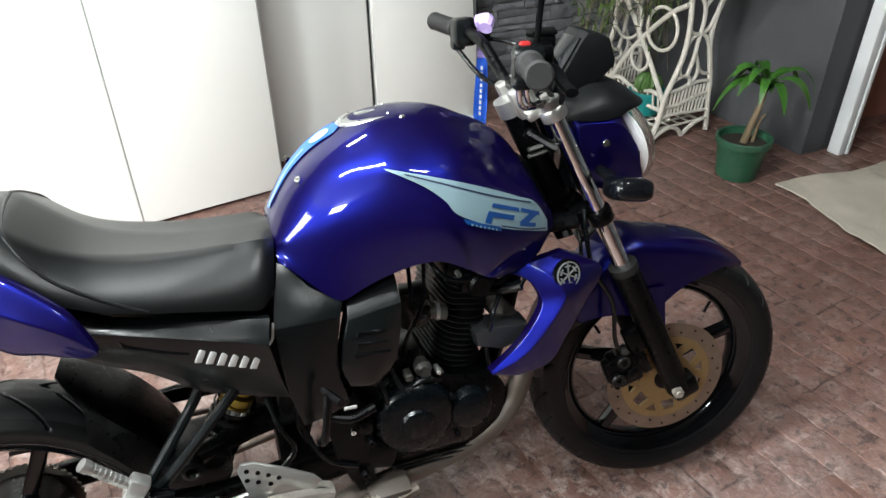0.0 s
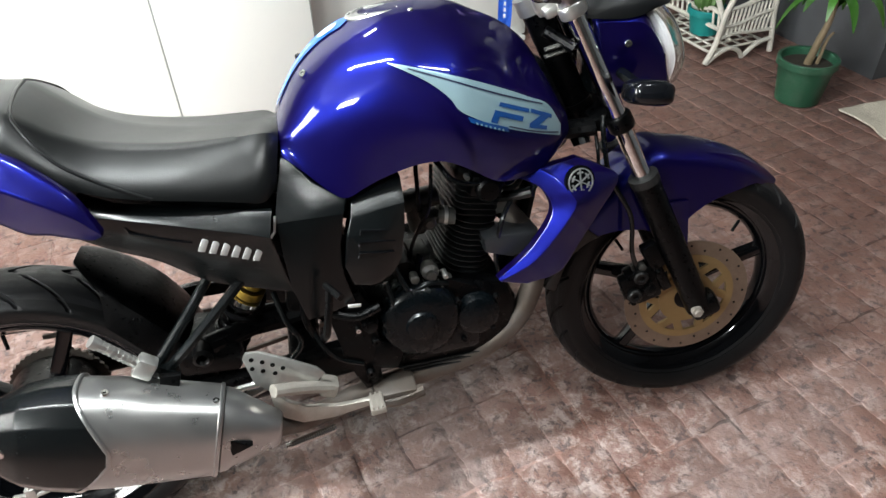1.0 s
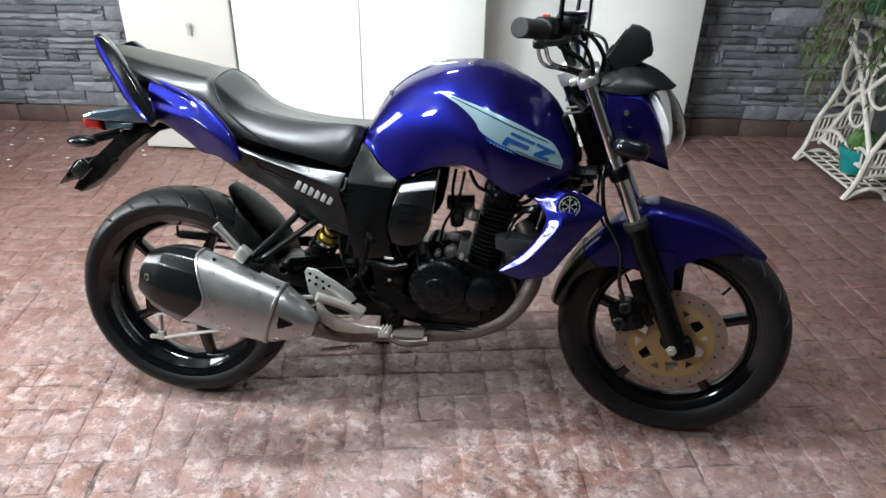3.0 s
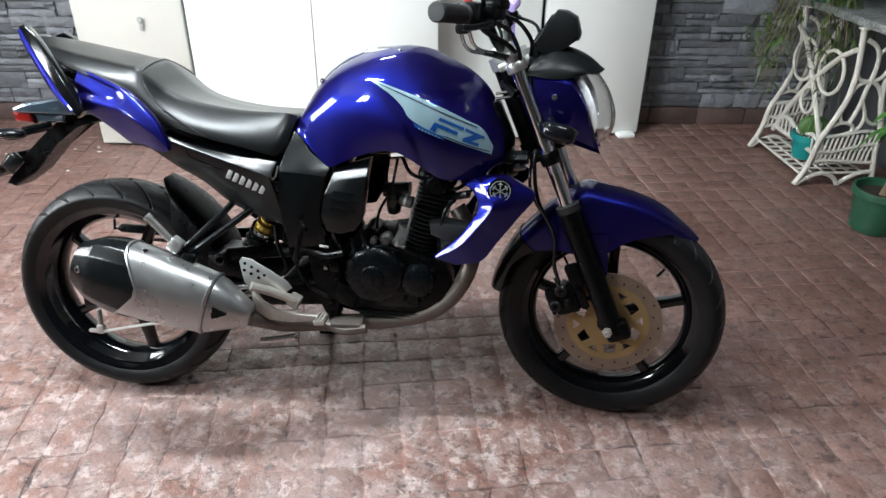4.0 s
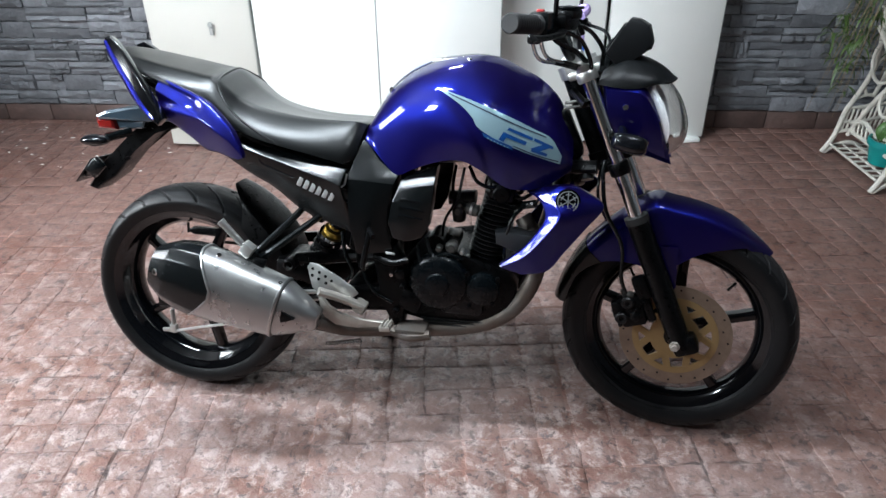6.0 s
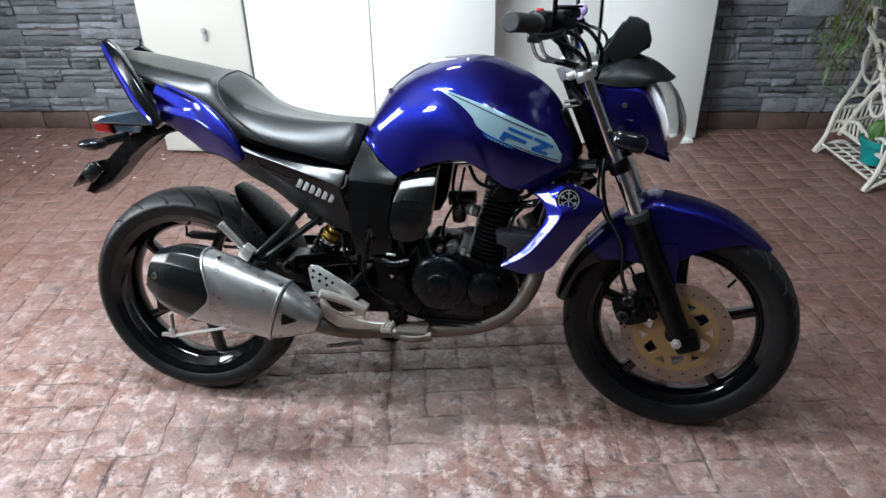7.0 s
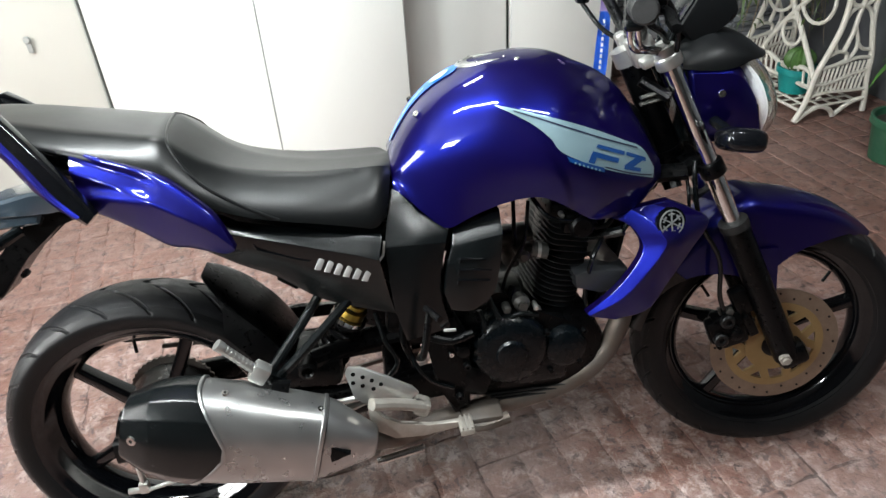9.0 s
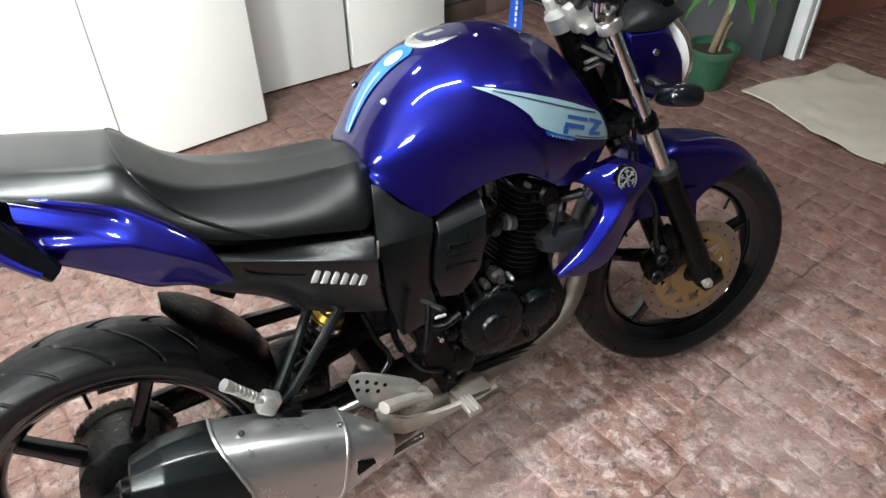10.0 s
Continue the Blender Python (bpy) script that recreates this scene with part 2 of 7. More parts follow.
def tile_material(name="worn_red_brown_stone_tile", rough=0.46, joint=None):
    """Worn red-brown stamped stone: worn-off pale patches, rosy body, dark stains. joint: the darkest and palest tone
    of a joint's dirt.
    """
    m = material(name, (0.215, 0.118, 0.100), rough, spread=0.0, rough_spread=0.12, scale=6, bump=0.0050, bump_scale=48)
    t = m.node_tree
    b = t.nodes["Principled BSDF"]
    geo = t.nodes.new("ShaderNodeNewGeometry").outputs["Position"]
    rnd = t.nodes.new("ShaderNodeObjectInfo").outputs["Random"]

    def fac(scale, lo, hi, detail=8.0, roughness=0.68, a=0.0, c=1.0, distort=0.0):
        n = t.nodes.new("ShaderNodeTexNoise")
        n.inputs["Scale"].default_value, n.inputs["Detail"].default_value, n.inputs["Roughness"].default_value = scale, detail, roughness
        n.inputs["Distortion"].default_value = distort
        t.links.new(geo, n.inputs["Vector"])
        r = t.nodes.new("ShaderNodeMapRange")
        for k, v in (("From Min", lo), ("From Max", hi), ("To Min", a), ("To Max", c)):
            r.inputs[k].default_value = v
        t.links.new(n.outputs["Fac"], r.inputs["Value"])
        return r.outputs["Result"]

    def mix(f, a, c, kind="MIX"):
        n = t.nodes.new("ShaderNodeMix")
        n.data_type, n.blend_type = "RGBA", kind
        for sock, v in ((n.inputs["Factor"], f), (n.inputs["A"], a), (n.inputs["B"], c)):
            if isinstance(v, (int, float, tuple)):
                sock.default_value = v
            else:
                t.links.new(v, sock)
        return n.outputs["Result"]

    # paler round the parking place: wear by feet and wheels, plus light painted in
    far = t.nodes.new("ShaderNodeVectorMath")
    far.operation = "DISTANCE"
    far.inputs[1].default_value = (0.35, -0.75, 0.0)
    t.links.new(geo, far.inputs[0])
    worn = t.nodes.new("ShaderNodeMapRange")
    for k, v in (("From Min", 0.9), ("From Max", 2.2), ("To Min", 1.0), ("To Max", 0.25)):
        worn.inputs[k].default_value = v
    t.links.new(far.outputs["Value"], worn.inputs["Value"])

    def worn_and_lit(f):
        n = t.nodes.new("ShaderNodeMath")
        n.operation = "MULTIPLY"
        t.links.new(f, n.inputs[0])
        t.links.new(worn.outputs["Result"], n.inputs[1])
        return n.outputs[0]

    out = mix(fac(1.3, 0.35, 0.65, 3.0), (0.186, 0.099, 0.077, 1), (0.142, 0.066, 0.048, 1))
    out = mix(worn_and_lit(fac(11.0, 0.46, 0.62, 8.0, 0.70, distort=0.15, c=0.55)), out, (0.270, 0.208, 0.194, 1))
    out = mix(worn_and_lit(fac(21.0, 0.50, 0.60, 10.0, 0.74, c=0.64, distort=0.4)), out, (0.420, 0.345, 0.318, 1))
    out = mix(fac(36.0, 0.53, 0.60, 8.0, 0.74, c=0.88, distort=0.5), out, (0.058, 0.036, 0.033, 1))
    out = mix(worn_and_lit(fac(2.1, 0.46, 0.62, 6.0, 0.6, c=0.35)), out, (0.280, 0.218, 0.204, 1))
    hsv = t.nodes.new("ShaderNodeHueSaturation")
    r = t.nodes.new("ShaderNodeMapRange")
    r.inputs["To Min"].default_value, r.inputs["To Max"].default_value = 0.93, 1.07
    hsv.inputs["Saturation"].default_value = 0.97
    t.links.new(rnd, r.inputs["Value"])
    t.links.new(fac(3.4, 0.36, 0.62, 5.0, 0.6, joint[0], joint[1]) if joint else r.outputs["Result"], hsv.inputs["Value"])
    t.links.new(out, hsv.inputs["Color"])
    t.links.new(hsv.outputs["Color"], b.inputs["Base Color"])
    return m


TILE = tile_material()
EDGE = tile_material("rubbed_tile_edge", 0.55, (0.78, 1.15))
JOINT = tile_material("dusty_joint", 0.85, (0.42, 1.46))


# ---------------------------------------------------------------- shapes
def finish(bm, angle=35.0):
    bmesh.ops.recalc_face_normals(bm, faces=bm.faces)
    me = bpy.data.meshes.new("mesh")
    bm.to_mesh(me)
    bm.free()
    me.polygons.foreach_set("use_smooth", [True] * len(me.polygons))
    me.set_sharp_from_angle(angle=radians(angle))
    return me


SHAPE = [None]                           # a shaping rule for parts that are given no matrix


def part(name, bm, mat, parent, label="", m=None, angle=35.0):
    """One bmesh as one mesh object under a thing or part."""
    if m is not None:
        bm.transform(m)
    elif SHAPE[0]:
        for v in bm.verts:
            v.co = SHAPE[0](v.co)
    me = finish(bm, angle)
    me.materials.append(mat)
    ob = new(name, me)
    ob.parent = parent
    if label:
        ob["label"] = label
    return ob


def thing(name, m, label, category, group="", kind=""):
    ob = new(name)
    ob.matrix_world = m
    ob.empty_display_size = 0.1
    return tagged(ob, label, category, group, kind)


def solid(name, bm, mat, label="", category="", kind="", group="", m=None, angle=35.0):
    """A top-level thing that is one mesh."""
    me = finish(bm, angle)
    me.materials.append(mat)
    ob = new(name, me)
    if m is not None:
        ob.matrix_world = m
    return tagged(ob, label, category, group, kind)


def spline(points, n):
    """n points along a smooth curve through the given ones."""
    p = [Vector(q) for q in points]
    p = [p[0] * 2 - p[1]] + p + [p[-1] * 2 - p[-2]]
    out = []
    for i in range(n):
        s = i / (n - 1) * (len(p) - 3)
        k = min(int(s), len(p) - 4)
        t = s - k
        a, b, c, d = p[k:k + 4]
        out.append(0.5 * ((2 * b) + (c - a) * t + (2 * a - 5 * b + 4 * c - d) * t * t + (3 * b - a - 3 * c + d) * t ** 3))
    return out


def table(rows, x):
    """Smooth value of each column of rows (first column: position) at x."""
    xs = [r[0] for r in rows]
    if x <= xs[0]:
        return rows[0][1:]
    if x >= xs[-1]:
        return rows[-1][1:]
    k = max(i for i in range(len(xs) - 1) if xs[i] <= x)
    t = (x - xs[k]) / (xs[k + 1] - xs[k])
    out = []
    for c in range(1, len(rows[0])):
        y0, y1 = rows[k][c], rows[k + 1][c]
        h = xs[k + 1] - xs[k]
        m0 = (y1 - y0) / h if k == 0 else (y1 - rows[k - 1][c]) / (xs[k + 1] - xs[k - 1])
        m1 = (y1 - y0) / h if k + 2 >= len(xs) else (rows[k + 2][c] - y0) / (xs[k + 2] - xs[k])
        out.append((2 * t ** 3 - 3 * t * t + 1) * y0 + (t ** 3 - 2 * t * t + t) * h * m0 + (-2 * t ** 3 + 3 * t * t) * y1 + (t ** 3 - t * t) * h * m1)
    return out


def box(bm, c, s, m=None, bevel=0.0, seg=2):
    made = bmesh.ops.create_cube(bm, size=1.0)["verts"]
    mat = Matrix.Translation(c) @ (m or Matrix()) @ Matrix.Diagonal((*s, 1))
    bmesh.ops.transform(bm, matrix=mat, verts=made)
    if bevel:
        edges = list({e for v in made for e in v.link_edges})
        bmesh.ops.bevel(bm, geom=edges, offset=bevel, segments=seg, affect="EDGES", profile=0.5)
    return bm


def ring_frame(d):
    d = Vector(d).normalized()
    u = d.cross(Vector((0, 0, 1)) if abs(d.z) < 0.9 else Vector((1, 0, 0))).normalized()
    return u, d.cross(u).normalized()


def skin(bm, rings, closed=True, caps=True):
    """Faces between rings of points."""
    vs = [[bm.verts.new(p) for p in r] for r in rings]
    n = len(vs[0])
    for a, b in zip(vs, vs[1:]):
        for i in range(n if closed else n - 1):
            j = (i + 1) % n
            bm.faces.new((a[i], a[j], b[j], b[i]))
    if caps and closed:
        bm.faces.new(vs[0][::-1])
        bm.faces.new(vs[-1])
    return vs


def tube(bm, points, r, seg=10, n=0, flat=1.0, taper=None):
    """A pipe along points (smoothed to n points); r may be a list at the smoothed points."""
    pts = spline(points, n) if n else [Vector(p) for p in points]
    rings, u = [], None
    for i, p in enumerate(pts):
        d = (pts[min(i + 1, len(pts) - 1)] - pts[max(i - 1, 0)]).normalized()
        if u is None or flat != 1.0:
            u, v = ring_frame(d)
        else:
            u = (u - d * u.dot(d)).normalized()
            v = d.cross(u)
        k = i / (len(pts) - 1)
        rr = r * (1 + (taper - 1) * k) if taper is not None else r
        rings.append([p + u * (rr * math.cos(a) * flat) + v * (rr * math.sin(a)) for a in (2 * math.pi * j / seg for j in range(seg))])
    skin(bm, rings)
    return bm


def lathe(bm, profile, m=None, seg=32, close=False):
    """Turns (radius, height) pairs about local z."""
    m = m or Matrix()
    rings = [[m @ Vector((r * math.cos(a), r * math.sin(a), h)) for a in (2 * math.pi * j / seg for j in range(seg))] for r, h in profile]
    vs = skin(bm, rings, caps=not close)
    if close:
        n = seg
        for i in range(n):
            j = (i + 1) % n
            bm.faces.new((vs[-1][i], vs[-1][j], vs[0][j], vs[0][i]))
    return bm


def plate(bm, outline, y0, y1, bevel=0.0, m=None):
    """A flat piece: an outline in x, z, between two depths y."""
    m = m or Matrix()
    n0 = len(bm.verts)
    a = [bm.verts.new(m @ Vector((x, y0, z))) for x, z in outline]
    b = [bm.verts.new(m @ Vector((x, y1, z))) for x, z in outline]
    fa, fb = bm.faces.new(a[::-1]), bm.faces.new(b)
    n = len(a)
    for i in range(n):
        bm.faces.new((a[i], a[(i + 1) % n], b[(i + 1) % n], b[i]))
    if bevel:
        bmesh.ops.bevel(bm, geom=list(set(fa.edges) | set(fb.edges)), offset=bevel, segments=2, affect="EDGES", profile=0.5)
    return bm


def shell(bm, top, bottom, bulge=0.0, thick=0.004, nu=24, nv=10, out=(0, -1, 0), lip=0.012):
    """A curved panel with thickness and turned-in edges between an upper and a lower edge line (3D points)."""
    a, b = spline(top, nu), spline(bottom, nu)
    o = Vector(out)
    outer, inner = [], []
    for i in range(nu):
        u = i / (nu - 1)
        row, row2 = [], []
        for j in range(nv):
            v = j / (nv - 1)
            p = a[i].lerp(b[i], v)
            k = (math.sin(math.pi * v) ** 0.6) * bulge
            q = p + o * k
            edge = min(v, 1 - v) * (nv - 1), min(u, 1 - u) * (nu - 1)
            if edge[0] < 0.5 or edge[1] < 0.5:
                q -= o * lip
            row.append(q)
            row2.append(q - o * thick)
        outer.append(row)
        inner.append(row2)
    vo = skin(bm, outer, closed=False, caps=False)
    vi = skin(bm, inner, closed=False, caps=False)
    rim_o = [r[0] for r in vo] + vo[-1][1:] + [r[-1] for r in vo[::-1]][1:] + vo[0][::-1][1:-1]
    rim_i = [r[0] for r in vi] + vi[-1][1:] + [r[-1] for r in vi[::-1]][1:] + vi[0][::-1][1:-1]
    for k in range(len(rim_o)):
        l = (k + 1) % len(rim_o)
        bm.faces.new((rim_o[k], rim_o[l], rim_i[l], rim_i[k]))
    return bm


def soften(bm, angle=16.0, width=0.0016):
    """Rounds the sharp edges of a panel a little."""
    bmesh.ops.recalc_face_normals(bm, faces=bm.faces)
    edges = [e for e in bm.edges if len(e.link_faces) == 2 and e.calc_face_angle(0.0) > radians(angle)]
    bmesh.ops.bevel(bm, geom=edges, offset=width, segments=2, affect="EDGES", profile=0.6, clamp_overlap=True)
    return bm


def ruled(bm, lines, n=24, between=2, way=(0, 1, 0), lip=0.014, line=None, angle=16.0, width=0.0016):
    """A panel through several lines of points, with edges turned in by lip towards way, and softened creases."""
    run = [(line or spline)(q, n) for q in lines]
    rows = [run[0]]
    for a, b in zip(run, run[1:]):
        rows += [[p.lerp(q, (k + 1) / between) for p, q in zip(a, b)] for k in range(between)]
    vs = skin(bm, rows, closed=False, caps=False)
    rim = [r[0] for r in vs] + vs[-1][1:] + [r[-1] for r in vs[::-1]][1:] + vs[0][::-1][1:-1]
    low = [bm.verts.new(v.co + Vector(way) * lip) for v in rim]
    for k in range(len(rim)):
        l = (k + 1) % len(rim)
        bm.faces.new((rim[k], rim[l], low[l], low[k]))
    return soften(bm, angle, width)


def mirror_y(points):
    return [(x, -y, z) for x, y, z in points]


def bm_new():
    return bmesh.new()


def bolt(bm, p, r=0.006, h=0.006, d=(0, -1, 0)):
    u, v = ring_frame(d)
    m = Matrix.Translation(p) @ Matrix((u, v, Vector(d).normalized())).transposed().to_4x4()
    return lathe(bm, [(r, -0.002), (r, h * 0.6), (r * 0.8, h), (r * 0.35, h), (r * 0.3, h * 0.5)], m, 10)


# ---------------------------------------------------------------- structure
WALL_SLOPE = 0.107                       # the stone wall runs at a small angle to the motorcycle
WALL_ANGLE = math.degrees(math.atan(WALL_SLOPE))
WALL_Y0 = 2.205                          # its face at x = 0
CEILING_Z = 2.6


def wall_point(x):
    return Vector((x, WALL_Y0 + WALL_SLOPE * x, 0))


def wall_box(name, x0, x1, y0, y1, z0, z1, mat, label):
    return solid(name, box(bm_new(), ((x0 + x1) / 2, (y0 + y1) / 2, (z0 + z1) / 2), (x1 - x0, y1 - y0, z1 - z0)), mat, label, "wall", "structure")


floor_bm = bm_new()
box(floor_bm, (0.8, -0.5, -0.0517), (9.4, 9.4, 0.1))
FLOOR = solid("floor", floor_bm, JOINT, "worn red-brown stamped stone floor with dusty joints", "floor", "structure")

wall_back = solid("wall_back", box(bm_new(), (0, 0.11, 1.3), (8.0, 0.2, 2.6)), MORTAR, "wall clad in split grey ledger stones above a red-brown skirting", "wall", "structure",
                  m=Matrix.Translation(wall_point(0)) @ pose(0, 0, 0, 0, 0, WALL_ANGLE))

# dark grey side wall with a doorway beside it
side = thing("wall_side", Matrix.Translation((2.80, 2.50, 0)) @ pose(0, 0, 0, 0, 0, WALL_ANGLE), "smooth wall painted dark grey", "wall", kind="structure")
part("wall_panel", box(bm_new(), (0.10, -0.62, 1.3), (0.2, 1.26, 2.6)), GREY_WALL, side)
part("wall_panel", box(bm_new(), (0.10, -0.62 - 0.63 - 0.55, 2.33), (0.2, 1.1, 0.54)), GREY_WALL, side)
part("wall_panel", box(bm_new(), (0.10, -4.25, 1.3), (0.2, 3.8, 2.6)), GREY_WALL, side)

door_frame = thing("door_frame", Matrix.Translation((3.10, 1.225, 0)) @ pose(0, 0, 0, 0, 0, WALL_ANGLE), "white painted metal door frame in the side wall", "door frame", kind="structure")
jamb = bm_new()
box(jamb, (0.0, 0.0, 1.03), (0.045, 0.06, 2.06), bevel=0.004)
box(jamb, (0.032, -0.012, 1.03), (0.02, 0.05, 2.06), bevel=0.003)
part("jamb", jamb, WHITE_FRAME, door_frame)
part("jamb", box(bm_new(), (0.0, -1.05, 1.03), (0.045, 0.06, 2.06), bevel=0.004), WHITE_FRAME, door_frame)
part("head", box(bm_new(), (0.0, -0.525, 2.09), (0.045, 1.11, 0.06), bevel=0.004), WHITE_FRAME, door_frame)

wall_box("wall_far_room", 4.3, 4.4, -1.6, 3.0, 0, 2.6, RED_PLASTER, "reddish-brown plastered wall beyond the doorway")
wall_box("wall_far_room_end", 3.2, 4.4, 1.5, 1.6, 0, 2.6, RED_PLASTER, "reddish-brown plastered wall beyond the doorway")
wall_box("wall_left", -2.50, -2.40, -5.0, 1.96, 0, 2.6, PLASTER, "plain brown plastered wall")
# unseen and added: closes the room, dark so that black parts mirror little
wall_box("wall_front", -3.5, 4.4, -5.1, -5.0, 0, 2.6, CLOSING_WALL_GREY, "added unseen dark grey wall that closes the room")
solid("ceiling", box(bm_new(), (0.6, -1.0, 2.65), (9.2, 8.6, 0.1)), CEILING_PAINT, "pale painted ceiling", "ceiling", "structure")

for at, long in zip(LAMP_AT, LAMP_LONG):
    lamp = thing("ceiling_lamp", Matrix.Translation((at[0], at[1], CEILING_Z - 0.002)) @ pose(0, 0, 0, 0, 0, 4), "white ceiling lamp with a frosted diffuser", "lamp", "ceiling lamps")
    part("body", box(bm_new(), (0, 0, -0.025), (long + 0.08, 0.15, 0.05), bevel=0.01), WHITE_FRAME, lamp)
    part("diffuser", box(bm_new(), (0, 0, -0.054), (long + 0.02, 0.11, 0.010), bevel=0.004), LAMP_GLASS, lamp, "glowing frosted diffuser")
# housing of the added fill lamp, out of view
flood = thing("door_fill_lamp", look(FILL_AT, FILL_TO), "added unseen white fill lamp by the ceiling, turned to the doors", "lamp")
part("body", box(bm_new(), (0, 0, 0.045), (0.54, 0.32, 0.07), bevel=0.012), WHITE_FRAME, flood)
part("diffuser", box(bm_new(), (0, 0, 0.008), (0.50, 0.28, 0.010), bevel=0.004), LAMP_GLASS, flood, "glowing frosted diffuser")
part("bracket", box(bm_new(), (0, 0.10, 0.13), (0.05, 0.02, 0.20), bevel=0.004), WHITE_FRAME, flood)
over = thing("wall_lamp", look(OVER_AT, (0.45, 0.0, 0.7)), "small white lamp high over the door leaves", "lamp")
part("body", box(bm_new(), (0, 0, 0.035), (0.30, 0.13, 0.05), bevel=0.012), WHITE_FRAME, over)
part("diffuser", box(bm_new(), (0, 0, 0.006), (0.27, 0.10, 0.008), bevel=0.003), LAMP_GLASS, over, "glowing frosted diffuser")
part("bracket", box(bm_new(), (0, 0.06, 0.14), (0.04, 0.02, 0.30), bevel=0.004), WHITE_FRAME, over)
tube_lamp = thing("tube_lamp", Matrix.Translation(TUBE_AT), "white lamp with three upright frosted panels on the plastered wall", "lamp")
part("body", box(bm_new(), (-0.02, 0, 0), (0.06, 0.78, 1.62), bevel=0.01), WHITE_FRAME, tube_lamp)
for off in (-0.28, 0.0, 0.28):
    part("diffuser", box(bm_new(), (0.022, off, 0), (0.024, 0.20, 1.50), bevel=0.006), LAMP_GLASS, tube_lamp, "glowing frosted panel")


# ---------------------------------------------------------------- white folding doors
gate = thing("folding_gate", Matrix(), "row of tall white painted door leaves standing folded and ajar", "gate")


def leaf(x0, y0, x1, y1, edge=True):
    a, b = Vector((x0, y0, 0)), Vector((x1, y1, 0))
    d = b - a
    m = Matrix.Translation(a) @ Matrix.Rotation(math.atan2(d.y, d.x), 4, "Z")
    w = d.length
    ob = part("leaf", box(bm_new(), (w / 2, 0.02, 1.065), (w - 0.006, 0.036, 2.10), bevel=0.003), LEAF_WHITE, gate, m=m)
    strip = bm_new()
    box(strip, (w - 0.001, 0.02, 1.065), (0.004, 0.030, 2.09))
    part("edge_strip", strip, DOOR_EDGE, ob, m=m)
    return ob


LEAVES = ((-1.030, 1.690, -0.502, 1.712), (-0.500, 1.730, 0.140, 1.600), (0.142, 1.602, 0.688, 1.732), (0.600, 1.965, 1.162, 2.045), (1.181, 2.047, 1.728, 2.192))
leaves = [leaf(*p) for p in LEAVES]
# the first leaf is darker and creamier than the others
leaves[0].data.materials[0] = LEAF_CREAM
LATCH_X, LATCH_Z = -0.702, 0.612
knob = bm_new()
lathe(knob, [(0.0, 0.006), (0.010, 0.006), (0.014, 0.0), (0.014, -0.004)], Matrix.Translation((LATCH_X, 1.690, LATCH_Z + 0.02)) @ pose(0, 0, 0, 90, 0, 2), 14)
box(knob, (LATCH_X, 1.696, LATCH_Z), (0.020, 0.008, 0.055), bevel=0.003)
part("latch", knob, DOOR_EDGE, leaves[0], "worn grey latch")
foot = bm_new()
box(foot, (1.66, 2.16, 0.012), (0.09, 0.06, 0.022), pose(0, 0, 0, 0, 0, 14), bevel=0.004)
part("foot_block", foot, LEAF_WHITE, leaves[4], "chipped white foot block")


# ---------------------------------------------------------------- sewing-machine table with plants
sewing = thing("sewing_machine_table", pose(2.36, 1.60, 0, 0, 0, 8), "old white cast-iron treadle sewing table with a marble top", "table")


def bar_path(bm, pts, r=0.009, n=14, flat=1.0):
    return tube(bm, pts, r * 1.3, 8, n, flat)


